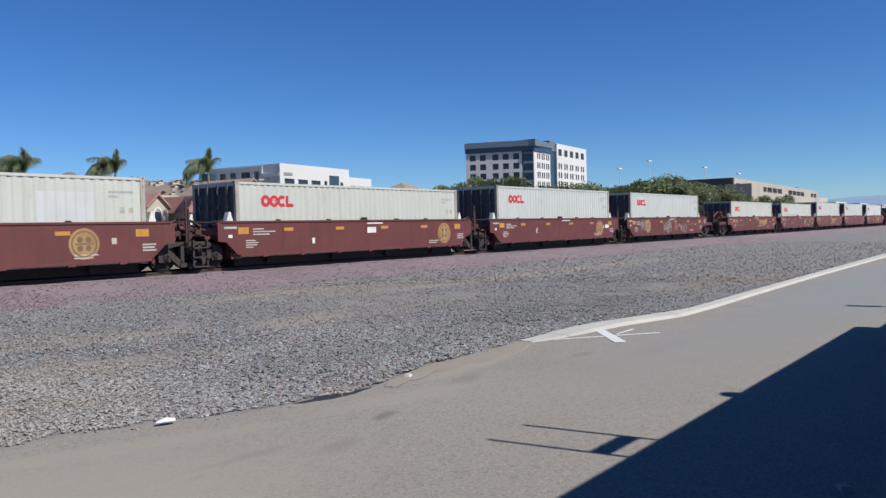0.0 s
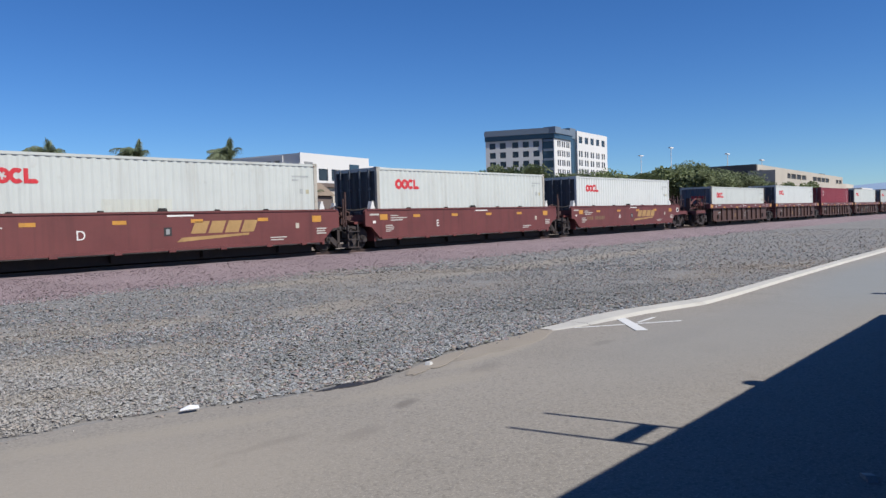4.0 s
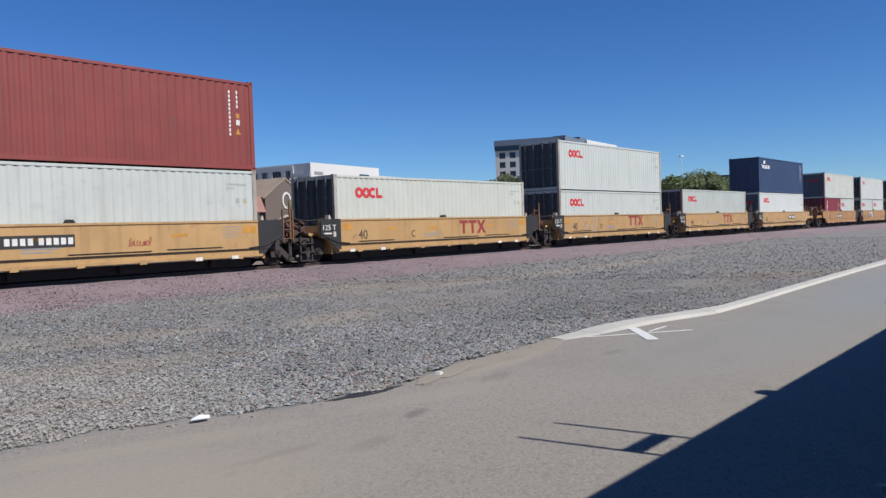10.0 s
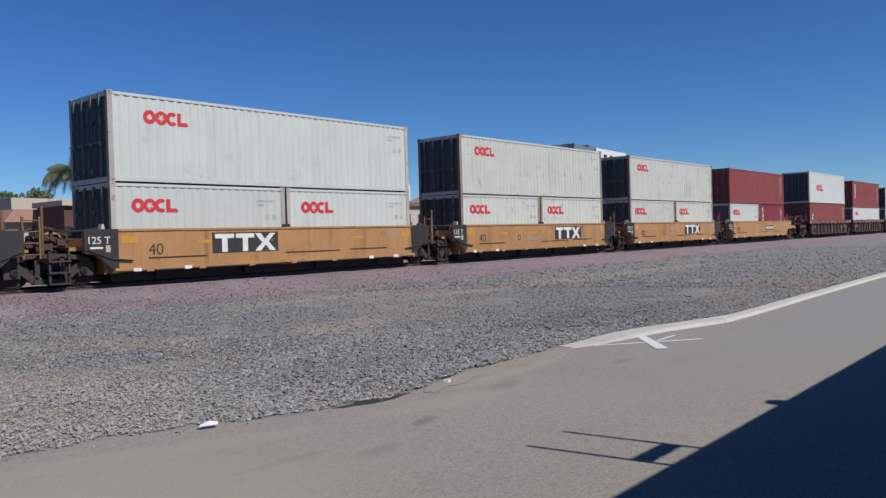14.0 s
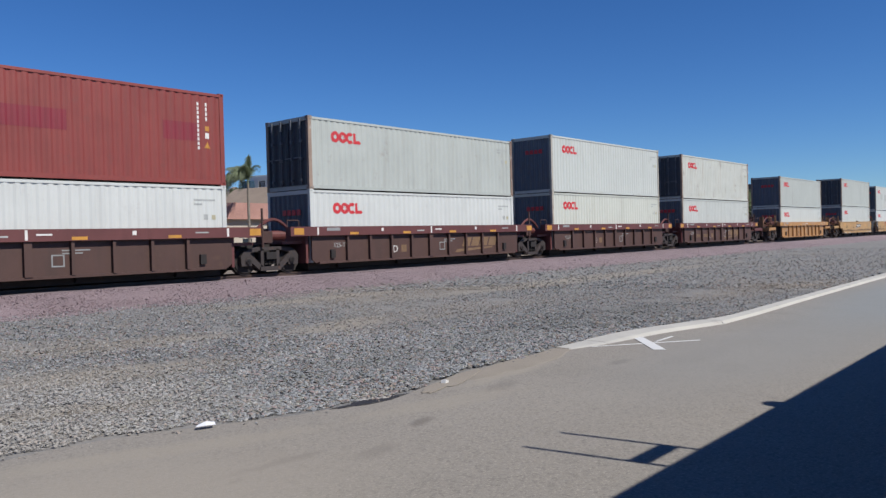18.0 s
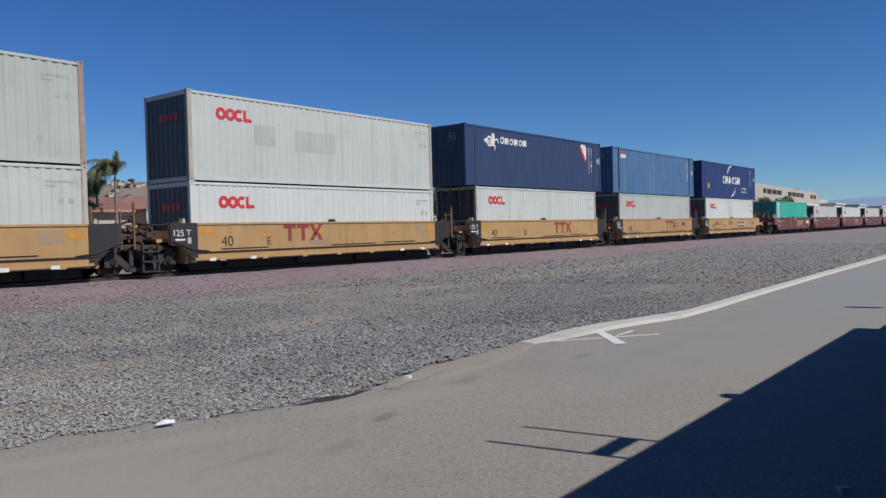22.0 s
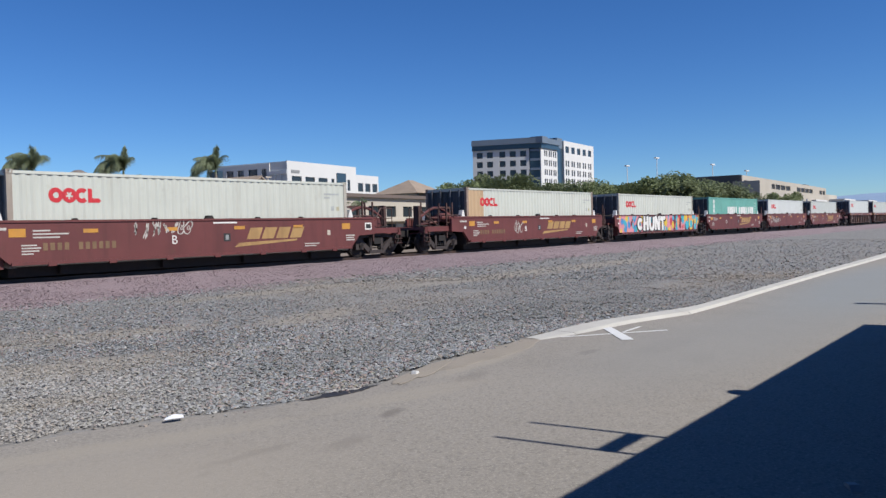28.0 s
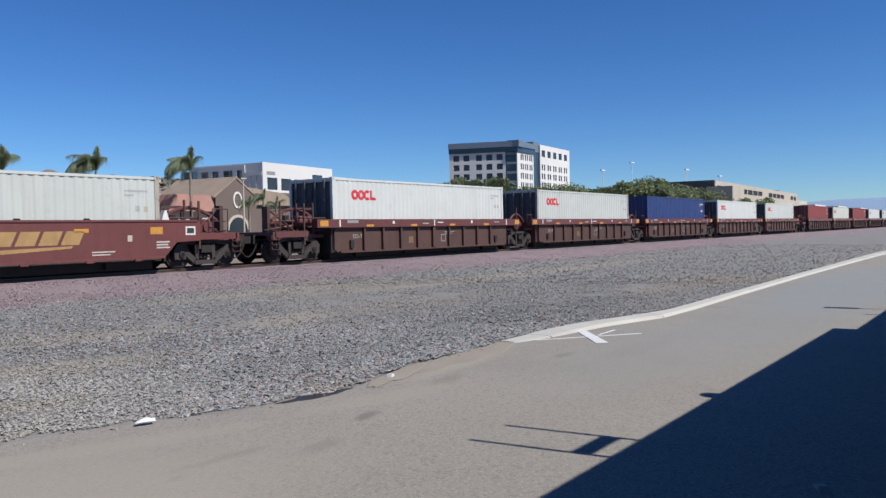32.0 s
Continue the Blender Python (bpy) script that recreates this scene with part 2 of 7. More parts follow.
    "rooftan": mat("tan roof tile", (0.2541, 0.2002, 0.154), 0.85, 0, 0.1, 0.12, 0.5, 6),
    "bark": mat("grey palm bark", (0.19, 0.165, 0.135), 0.9, 0, 0.15, 0.2, 1.5, 12, 0.02),
    "frond": mat("palm leaf green", (0.185, 0.225, 0.13), 0.6, 0, 0.12, 0.2, 0.6, 8, 0, None, 0, None, 0, 0.2),
    "leaf": mat("dull tree leaf green", (0.14, 0.172, 0.078), 0.7, 0, 0.15, 0.2, 0.25, 4, 0, None, 0, None, 0, 0.25),
    "hill": mat("dry brown hillside", (0.17, 0.142, 0.12), 0.95, 0, 0.12, 0.1, 0.012, 0.2, 0, None, 0, (0.0616, 0.06545, 0.03465), 0.9),
    # the blue of distant haze is painted into the mountain's colour
    "mountain": mat("hazy blue mountain", (0.19, 0.27, 0.39), 1.0, 0, 0.03, 0.03, 0.002, 0.05),
    "pebble": None,
    "towergrey2": mat("dark grey roof box and shaded side", (0.1001, 0.0924, 0.08855), 0.9, 0, 0.06, 0.06, 0.1, 4),
    "awning2": mat("dark red brown stucco", (0.0924, 0.04235, 0.03465), 0.9, 0, 0.06, 0.06, 0.3, 6),
    "stucco": mat("pale stucco", (0.4004, 0.3542, 0.2926), 0.9, 0, 0.05, 0.08, 0.3, 30, 0.002),
}


def pebble_mat(name, tones, wash):
    """Loose stones: each island takes one of a few natural tones."""
    m = bpy.data.materials.new(name)
    m.use_nodes = True
    N, L = m.node_tree.nodes, m.node_tree.links
    b = N["Principled BSDF"]
    b.inputs["Roughness"].default_value = 0.9
    g = N.new("ShaderNodeNewGeometry")
    r = N.new("ShaderNodeValToRGB")
    r.color_ramp.interpolation = "CONSTANT"
    for i, (p, c) in enumerate(tones):
        e = r.color_ramp.elements[i] if i < 2 else r.color_ramp.elements.new(p)
        e.position, e.color = p, (*c, 1)
    L.new(g.outputs["Random Per Island"], r.inputs[0])
    n = N.new("ShaderNodeTexNoise")
    n.inputs["Scale"].default_value = 35
    x = N.new("ShaderNodeMix")
    x.data_type, x.blend_type = "RGBA", "MULTIPLY"
    x.inputs[0].default_value = 0.25
    L.new(r.outputs[0], x.inputs[6])
    L.new(n.outputs["Fac"], x.inputs[7])
    big = N.new("ShaderNodeTexNoise")
    big.inputs["Scale"].default_value, big.inputs["Detail"].default_value = 0.22, 4
    co = N.new("ShaderNodeTexCoord")
    mp = N.new("ShaderNodeMapping")
    mp.inputs["Scale"].default_value = (0.45, 1.0, 1.0)
    L.new(co.outputs["Object"], mp.inputs["Vector"])
    L.new(mp.outputs[0], big.inputs["Vector"])
    rg = N.new("ShaderNodeMapRange")
    rg.inputs[1].default_value, rg.inputs[2].default_value, rg.inputs[4].default_value = 0.50, 0.66, 0.8
    L.new(big.outputs["Fac"], rg.inputs[0])
    y = N.new("ShaderNodeMix")
    y.data_type = "RGBA"
    y.inputs[7].default_value = (*wash, 1)
    L.new(rg.outputs[0], y.inputs[0])
    L.new(x.outputs[2], y.inputs[6])
    L.new(y.outputs[2], b.inputs["Base Color"])
    return m


M["pebble"] = pebble_mat("grey gravel stones", [(0.0, (0.195, 0.208, 0.220)), (0.22, (0.250, 0.266, 0.282)), (0.40, (0.135, 0.147, 0.152)), (0.55, (0.285, 0.288, 0.286)), (0.66, (0.25, 0.200, 0.165)), (0.76, (0.235, 0.178, 0.176)), (0.85, (0.185, 0.190, 0.150)), (0.91, (0.37, 0.363, 0.345)), (0.95, (0.075, 0.077, 0.075))], (0.265, 0.23, 0.19))
M["mauvestone"] = pebble_mat("mauve ballast stones", [(0.0, (0.23, 0.175, 0.185)), (0.3, (0.275, 0.212, 0.22)), (0.55, (0.205, 0.155, 0.166)), (0.75, (0.305, 0.258, 0.265)), (0.92, (0.175, 0.134, 0.144))], (0.228, 0.18, 0.188))


# ---- mesh helpers ----
def box(bm, x0, x1, y0, y1, z0, z1):
    vs = [bm.verts.new(p) for p in ((x0, y0, z0), (x1, y0, z0), (x1, y1, z0), (x0, y1, z0), (x0, y0, z1), (x1, y0, z1), (x1, y1, z1), (x0, y1, z1))]
    for f in ((3, 2, 1, 0), (4, 5, 6, 7), (0, 1, 5, 4), (1, 2, 6, 5), (2, 3, 7, 6), (3, 0, 4, 7)):
        bm.faces.new([vs[i] for i in f])
    return bm


def prism(bm, pts, y0, y1):
    """An outline in x, z (counter-clockwise seen from -y), drawn out from y0 to y1."""
    a = [bm.verts.new((x, y0, z)) for x, z in pts]
    b = [bm.verts.new((x, y1, z)) for x, z in pts]
    bm.faces.new(a)
    bm.faces.new(b[::-1])
    n = len(pts)
    for i in range(n):
        bm.faces.new((a[i], b[i], b[(i + 1) % n], a[(i + 1) % n]))
    return bm


def rod(bm, p, q, r, n=8, r2=None):
    p, q = Vector(p), Vector(q)
    w = (q - p).normalized()
    u = w.orthogonal().normalized()
    v = w.cross(u)
    r2 = r if r2 is None else r2
    a = [bm.verts.new(p + (u * math.cos(i * math.tau / n) + v * math.sin(i * math.tau / n)) * r) for i in range(n)]
    b = [bm.verts.new(q + (u * math.cos(i * math.tau / n) + v * math.sin(i * math.tau / n)) * r2) for i in range(n)]
    bm.faces.new(a[::-1])
    bm.faces.new(b)
    for i in range(n):
        bm.faces.new((a[i], a[(i + 1) % n], b[(i + 1) % n], b[i]))
    return bm


def tube(bm, pts, r, n=6):
    """A bent tube through points that lie in one upright plane along x."""
    rows = []
    pts = [Vector(p) for p in pts]
    for i, p in enumerate(pts):
        w = (pts[min(i + 1, len(pts) - 1)] - pts[max(i - 1, 0)]).normalized()
        v = Vector((0, 1, 0))
        u = v.cross(w)
        rows.append([bm.verts.new(p + (u * math.cos(k * math.tau / n) + v * math.sin(k * math.tau / n)) * r) for k in range(n)])
    for a, b in zip(rows, rows[1:]):
        for k in range(n):
            bm.faces.new((a[k], a[(k + 1) % n], b[(k + 1) % n], b[k]))
    bm.faces.new(rows[0][::-1])
    bm.faces.new(rows[-1])
    return bm


def ring(bm, cx, cz, ro, ri, y0, y1, a0=0.0, a1=math.tau, n=20, sx=1.0):
    """A flat ring, or part of one, standing in the x, z plane."""
    full = abs(a1 - a0 - math.tau) < 1e-6
    rows = []
    for i in range(n if full else n + 1):
        a = a0 + (a1 - a0) * i / n
        c, s = math.cos(a) * sx, math.sin(a)
        rows.append([bm.verts.new(p) for p in ((cx + ro * c, y0, cz + ro * s), (cx + ri * c, y0, cz + ri * s), (cx + ri * c, y1, cz + ri * s), (cx + ro * c, y1, cz + ro * s))])
    for i in range(n):
        a, b = rows[i], rows[(i + 1) % len(rows)]
        for k in range(4):
            bm.faces.new((a[k], a[(k + 1) % 4], b[(k + 1) % 4], b[k]))
    if not full:
        bm.faces.new(rows[0][::-1])
        bm.faces.new(rows[-1])
    return bm


def mesh_of(bm, name, material):
    bmesh.ops.recalc_face_normals(bm, faces=bm.faces)
    me = bpy.data.meshes.new(name)
    bm.to_mesh(me)
    bm.free()
    me.materials.append(material)
    return me


def part(name, data, material=None, parent=None, label="", at=None):
    """Links a bmesh, or a mesh made before, as one object under a thing or a part."""
    ob = new(name, data if isinstance(data, bpy.types.Mesh) else mesh_of(data, name, material))
    ob.parent = parent
    if at is not None:
        ob.matrix_basis = at
    if label:
        tagged(ob, label)
    return ob


def thing(name, label, category, group="", kind="", at=None):
    ob = tagged(new(name), label, category, group, kind)
    if at is not None:
        ob.matrix_basis = at
    return ob


BM = bmesh.new
SHAPES = {}


def shape(key, make, material):
    """A mesh that is made once for its key and material."""
    k = (key, material.name)
    if k not in SHAPES:
        SHAPES[k] = mesh_of(make(), str(key[0]), material)
    return SHAPES[k]


# ---- ground ----
RAIL_TOP, TRACK_Y, SIDE_Y, FLOOR = 0.50, 22.52, 21.30, 0.81


def leafy(m, share):
    """Thin leaves that let some light through."""
    N, L = m.node_tree.nodes, m.node_tree.links
    b = N["Principled BSDF"]
    tr = N.new("ShaderNodeBsdfTranslucent")
    mx = N.new("ShaderNodeMixShader")
    mx.inputs[0].default_value = share
    L.new(b.inputs["Base Color"].links[0].from_socket, tr.inputs["Color"])
    L.new(b.outputs[0], mx.inputs[1])
    L.new(tr.outputs[0], mx.inputs[2])
    L.new(mx.outputs[0], N["Material Output"].inputs["Surface"])


leafy(M["leaf"], 0.4)
leafy(M["frond"], 0.4)


def stain(m, x, y, rx, ry, turn, tone, amount):
    """A soft oval stain at a place of the surface."""
    N, L = m.node_tree.nodes, m.node_tree.links
    b = N["Principled BSDF"]
    co = N.new("ShaderNodeTexCoord")
    wob = N.new("ShaderNodeTexNoise")
    wob.inputs["Scale"].default_value, wob.inputs["Detail"].default_value = 3.0, 4
    ad = N.new("ShaderNodeMix")
    ad.data_type, ad.blend_type = "RGBA", "LINEAR_LIGHT"
    ad.inputs[0].default_value = 0.12
    L.new(co.outputs["Object"], wob.inputs["Vector"])
    L.new(co.outputs["Object"], ad.inputs[6])
    L.new(wob.outputs["Color"], ad.inputs[7])
    mp = N.new("ShaderNodeMapping")
    mp.vector_type = "TEXTURE"
    mp.inputs["Location"].default_value = (x, y, 0)
    mp.inputs["Rotation"].default_value = (0, 0, turn)
    mp.inputs["Scale"].default_value = (rx, ry, 9)
    L.new(ad.outputs[2], mp.inputs["Vector"])
    ln = N.new("ShaderNodeVectorMath")
    ln.operation = "LENGTH"
    L.new(mp.outputs[0], ln.inputs[0])
    mr = N.new("ShaderNodeMapRange")
    mr.interpolation_type = "SMOOTHSTEP"
    for i, v in ((1, 0.35), (2, 1.1), (3, amount), (4, 0.0)):
        mr.inputs[i].default_value = v
    L.new(ln.outputs["Value"], mr.inputs[0])
    mx = N.new("ShaderNodeMix")
    mx.data_type = "RGBA"
    mx.inputs[7].default_value = (*tone, 1)
    L.new(b.inputs["Base Color"].links[0].from_socket, mx.inputs[6])
    L.new(mr.outputs[0], mx.inputs[0])
    L.new(mx.outputs[2], b.inputs["Base Color"])


OILY, SANDY = (0.115, 0.103, 0.09), (0.262, 0.236, 0.192)
for spot_ in ((4.92, 4.57, 0.20, 0.10, 0.3, OILY, 0.7), (4.02, 4.20, 0.32, 0.13, 0.2, OILY, 0.45), (3.43, 4.57, 0.55, 0.09, -0.1, OILY, 0.6), (2.98, 4.46, 0.14, 0.05, 0.4, OILY, 0.5),
              (6.6, 4.9, 0.45, 0.16, 0.2, OILY, 0.35), (7.4, 5.35, 1.4, 0.22, 0.1, SANDY, 0.7), (5.6, 4.9, 1.3, 0.30, -0.2, SANDY, 0.4), (3.0, 5.6, 1.8, 0.25, -0.35, SANDY, 0.5), (9.6, 4.0, 1.2, 0.3, 0.0, OILY, 0.25),
              (8.6, 4.6, 0.3, 0.12, 0.0, OILY, 0.5), (12.5, 4.1, 2.5, 0.3, 0.03, OILY, 0.1)):
    stain(M["asphalt"], *spot_)

stain(M["asphalt"], 22.0, 3.4, 13.0, 2.0, 0.02, (0.188, 0.201, 0.203), 0.9)
stain(M["asphalt"], 10.5, 3.6, 4.5, 1.6, 0.02, (0.203, 0.200, 0.188), 0.6)
stain(M["asphalt"], 1.6, 4.6, 3.0, 1.7, -0.1, (0.262, 0.236, 0.198), 0.7)
stain(M["pebble"], 3.0, 8.2, 2.6, 3.2, 0.2, (0.335, 0.322, 0.296), 0.5)
stain(M["gravel"], 3.0, 8.2, 2.6, 3.2, 0.2, (0.235, 0.222, 0.20), 0.6)
TANNED = (0.232, 0.208, 0.172)
for spot_ in ((4.6, 9.2, 2.2, 0.8, -0.3), (5.8, 11.6, 2.6, 0.9, -0.2), (9.4, 10.6, 2.0, 0.7, 0.3), (3.2, 7.6, 1.2, 0.4, -0.4), (24.0, 13.4, 13.0, 1.1, 0.0), (13.0, 15.4, 5.0, 0.6, 0.0)):
    stain(M["pebble"], *spot_, TANNED, 0.36)
    stain(M["gravel"], *spot_, TANNED, 0.8)
for spot_ in ((8.6, 7.4, 3.6, 1.1, -0.02), (13.0, 7.4, 4.0, 1.3, 0.0), (6.2, 7.0, 2.0, 0.8, -0.1)):
    stain(M["pebble"], *spot_, (0.115, 0.123, 0.122), 0.26)
    stain(M["gravel"], *spot_, (0.10, 0.10, 0.096), 0.5)

GROUND_FAR = 4500


def lift(x, y):
    """Height of the ground: flat road, gravel that climbs gently, the ballast bank, the flat beyond."""
    if y < 5.6:
        return 0.0
    if y < 17.2:
        return 0.12 * (y - 5.6) / 11.6
    if y < 20.0:
        return 0.12 + 0.29 * (y - 17.2) / 2.8
    if y < 25.2:
        return 0.41
    if y < 28.5:
        return 0.41 - 0.36 * (y - 25.2) / 3.3
    return 0.05


def ground_strip(name, ys, x0, x1, nx, material, label, category, drop=0.0, rough=0.0):
    bm = BM()
    grid = []
    for y in ys:
        grid.append([bm.verts.new((x0 + (x1 - x0) * i / nx, y, lift(0, y) - drop + (rough * noise.noise((i * 0.7, y * 1.3, 0)) if 0 < i < nx else 0))) for i in range(nx + 1)])
    for a, b in zip(grid, grid[1:]):
        for i in range(nx):
            bm.faces.new((a[i], a[i + 1], b[i + 1], b[i]))
    return tagged(part(name, bm, material), label, category, kind="structure")


def along(table, x):
    """Straight lines between the corners of an edge."""
    for (xa, ya), (xb, yb) in zip(table, table[1:]):
        if x <= xb:
            return ya + (yb - ya) * max(0.0, (x - xa)) / (xb - xa)
    return table[-1][1]


# the ragged edge of the asphalt, then both edges of the kerb, along the line of the track
EDGE = [(-60, 6.9), (2.5, 6.40), (3.1, 6.33), (4.4, 5.74), (5.6, 5.50), (6.4, 5.71), (7.3, 5.90), (8.2, 5.80), (9.2, 5.95), (10.6, 6.05), (12.1, 5.70), (13.6, 5.30), (18.5, 5.44), (26, 5.62), (41, 6.0), (900, 6.4)]
KERB_IN = [(9.45, 5.951), (10.6, 5.877), (12.1, 5.535), (13.64, 5.209), (15.6, 5.253), (18.45, 5.333), (26.0, 5.506), (41.3, 5.826), (900.0, 6.232)]
KERB_OUT = [(9.05, 5.70), (9.8, 5.50), (11.46, 5.32), (12.93, 4.97), (14.66, 4.97), (17.5, 5.06), (24, 5.2), (36, 5.32), (900, 5.7)]

bm = BM()
far = GROUND_FAR
bm.faces.new([bm.verts.new(p) for p in ((-far, -far, -0.25), (far, -far, -0.25), (far, far, -0.25), (-far, far, -0.25))])
tagged(part("ground", bm, M["earth"]), "dry brown earth that reaches to the horizon", "ground", kind="structure")
ground_strip("gravel_bed", [4.6, 5.6, 7, 8, 9, 10, 11, 12, 13, 14, 15, 16, 17.2], -60, 900, 1600, M["gravel"], "flat bed of loose grey crushed gravel beside the track", "gravel", 0.012, 0.03)
ground_strip("ballast", [17.2, 18, 19, 20.0, 22.6, 25.2, 26.5, 28.5], -60, 900, 1600, M["ballast"], "low bank of mauve crushed stone ballast under the track", "ballast", 0.012, 0.03)
ground_strip("far_yard", [28.5, 34, 44], -60, 900, 60, M["earth"], "dusty bare strip behind the track", "yard", 0.03)

bm = BM()
xs = [-60, -20, -5] + [i * 0.16 for i in range(0, 100)] + [16 + i * 1.0 for i in range(1, 35)] + [60, 100, 200, 400, 900]
lo_, mid_, hi_, und = [], [], [], []
for x in xs:
    e = along(EDGE, x) + (0.05 * noise.noise((x * 2.1, 0, 0)) + 0.025 * noise.noise((x * 7.0, 3, 0)) if x < 9.4 else 0)
    lo_.append(bm.verts.new((x, -40, 0)))
    mid_.append(bm.verts.new((x, e - 0.05, 0)))
    hi_.append(bm.verts.new((x, e, -0.012)))
    und.append(bm.verts.new((x, e + 0.01, -0.2)))
for a_, b_ in ((lo_, mid_), (mid_, hi_), (hi_, und)):
    for i in range(len(xs) - 1):
        bm.faces.new((a_[i], a_[i + 1], b_[i + 1], b_[i]))
tagged(part("road", bm, M["asphalt"]), "sun bleached grey asphalt road with faint stains", "road", kind="structure")

# the kerb: poured lengths, each with a rounded low top
KX = [9.05] + [9.9 + i * 3.05 for i in range(45)]
for i, (xa, xb) in enumerate(zip(KX, KX[1:])):
    bm = BM()
    rows_ = []
    steps = 6 if i < 6 else 2
    for k in range(steps + 1):
        x = xa + 0.008 + (xb - xa - 0.016) * k / steps
        up = min(1.0, max(0.0, (x - 9.0) / 2.2))
        y0, y1 = along(KERB_OUT, x), along(KERB_IN, x + (0.4 if x < 9.9 else 0))
        rows_.append([bm.verts.new((x + (0.36 * j / 3 if x < 9.1 else 0), y0 + (y1 - y0) * v, z)) for j, (v, z) in enumerate(((0.0, -0.1), (0.0, 0.004), (0.16, 0.006 + 0.044 * up), (0.9, 0.008 + 0.057 * up), (1.0, 0.05 * up), (1.0, -0.1)))])
    for a_, b_ in zip(rows_, rows_[1:]):
        for j in range(5):
            bm.faces.new((a_[j], b_[j], b_[j + 1], a_[j + 1]))
    bm.faces.new(rows_[0])
    bm.faces.new(rows_[-1][::-1])
    if i == 0:
        kerb = tagged(new("kerb"), "low pale concrete kerb between the road and the gravel", "kerb", kind="structure")
    part("kerb_stone", bm, M["kerb"], kerb)

# painted cross on the road and the dust beside it
cross = thing("painted_cross", "worn white survey cross painted on the asphalt", "road marking")


def stroke(name, p, q, w0, w1, z):
    p, q = Vector((*p, z)), Vector((*q, z))
    n = (q - p).normalized().cross(Vector((0, 0, 1)))
    bm = BM()
    v = [p - n * w0, q - n * w1, q + n * w1, p + n * w0]
    lo = [bm.verts.new(c) for c in v]
    hi = [bm.verts.new(c + Vector((0, 0, 0.003))) for c in v]
    bm.faces.new(hi)
    for i in range(4):
        bm.faces.new((lo[i], lo[(i + 1) % 4], hi[(i + 1) % 4], hi[i]))
    part(name, bm, M["roadpaint"], cross)


stroke("long_stroke", (9.55, 5.55), (10.90, 4.55), 0.020, 0.028, 0.001)
stroke("wide_stroke", (10.72, 5.43), (9.74, 4.62), 0.075, 0.085, 0.004)
stroke("thin_stroke", (10.45, 5.02), (11.08, 5.05), 0.018, 0.022, 0.001)


def blot(name, label, category, cx, cy, rx, ry, turn, z, material, seed, n=28, rag=0.25, kind=""):
    """A flat ragged patch lying on the ground."""
    bm = BM()
    ring_ = []
    for i in range(n):
        a = i * math.tau / n
        r = 1 + rag * noise.noise((math.cos(a) * 2 + seed, math.sin(a) * 2, seed)) * 2
        x, y = rx * r * math.cos(a), ry * r * math.sin(a)
        ring_.append((cx + x * math.cos(turn) - y * math.sin(turn), cy + x * math.sin(turn) + y * math.cos(turn)))
    lo = [bm.verts.new((x, y, z)) for x, y in ring_]
    hi = [bm.verts.new((x + (cx - x) * 0.06, y + (cy - y) * 0.06, z + 0.004)) for x, y in ring_]
    bm.faces.new(hi)
    for i in range(n):
        bm.faces.new((lo[i], lo[(i + 1) % n], hi[(i + 1) % n], hi[i]))
    return tagged(part(name, bm, material), label, category, kind=kind)


blot("dust_patch", "pale sandy dust washed onto the road edge", "dust", 8.0, 5.60, 1.35, 0.24, 0.12, 0.001, M["dust"], 3)
blot("dust_patch", "pale sandy dust washed onto the road edge", "dust", 6.6, 5.56, 0.75, 0.13, 0.3, 0.0065, M["dust"], 9)
blot("tar_patch", "dark wet looking tar patch at the gravel edge", "tar patch", 5.26, 5.51, 0.42, 0.085, -0.12, 0.003, M["tar"], 5)

# ---- rails ----
for dy in (-0.7525, 0.7525):
    bm = BM()
    y = TRACK_Y + dy
    prism_pts = [(-0.07, 0.0), (0.07, 0.0), (0.07, 0.02), (0.012, 0.04), (0.012, 0.13), (0.036, 0.14), (0.036, 0.175), (-0.036, 0.175), (-0.036, 0.14), (-0.012, 0.13), (-0.012, 0.04), (-0.07, 0.02)]
    a = [bm.verts.new((-60, y + u, RAIL_TOP - 0.175 + v)) for u, v in prism_pts]
    b = [bm.verts.new((900, y + u, RAIL_TOP - 0.175 + v)) for u, v in prism_pts]
    for i in range(len(a)):
        j = (i + 1) % len(a)
        bm.faces.new((a[i], b[i], b[j], a[j]))
    tagged(part("rail", bm, M["railrust"]), "long rust brown steel rail", "rail", "rails of the track", "structure")


# ---- lettering and decals ----
def letters(text, height, material):
    """Built-in font as a thin mesh that stands in the x, z plane and faces -y."""
    k = ("letters", text, height, material.name)
    if k not in SHAPES:
        cu = bpy.data.curves.new("letters", "FONT")
        cu.body, cu.size, cu.extrude, cu.align_x = text, height * 1.4, 0.002, "LEFT"
        ob = bpy.data.objects.new("letters", cu)
        scene.collection.objects.link(ob)
        me = bpy.data.meshes.new_from_object(ob.evaluated_get(bpy.context.evaluated_depsgraph_get()))
        bpy.data.objects.remove(ob)
        me.transform(Matrix.Rotation(radians(90), 4, "X"))
        me.materials.clear()
        me.materials.append(material)
        SHAPES[k] = me
    return SHAPES[k]


def plate(w, h, material, t=0.005):
    return shape(("decal", round(w, 3), round(h, 3), t), lambda: box(BM(), 0, w, -t, 0, 0, h), material)


def put(name, me, parent, x, z, y, label=""):
    return part(name, me, None, parent, label, Matrix.Translation((x, y, z)))


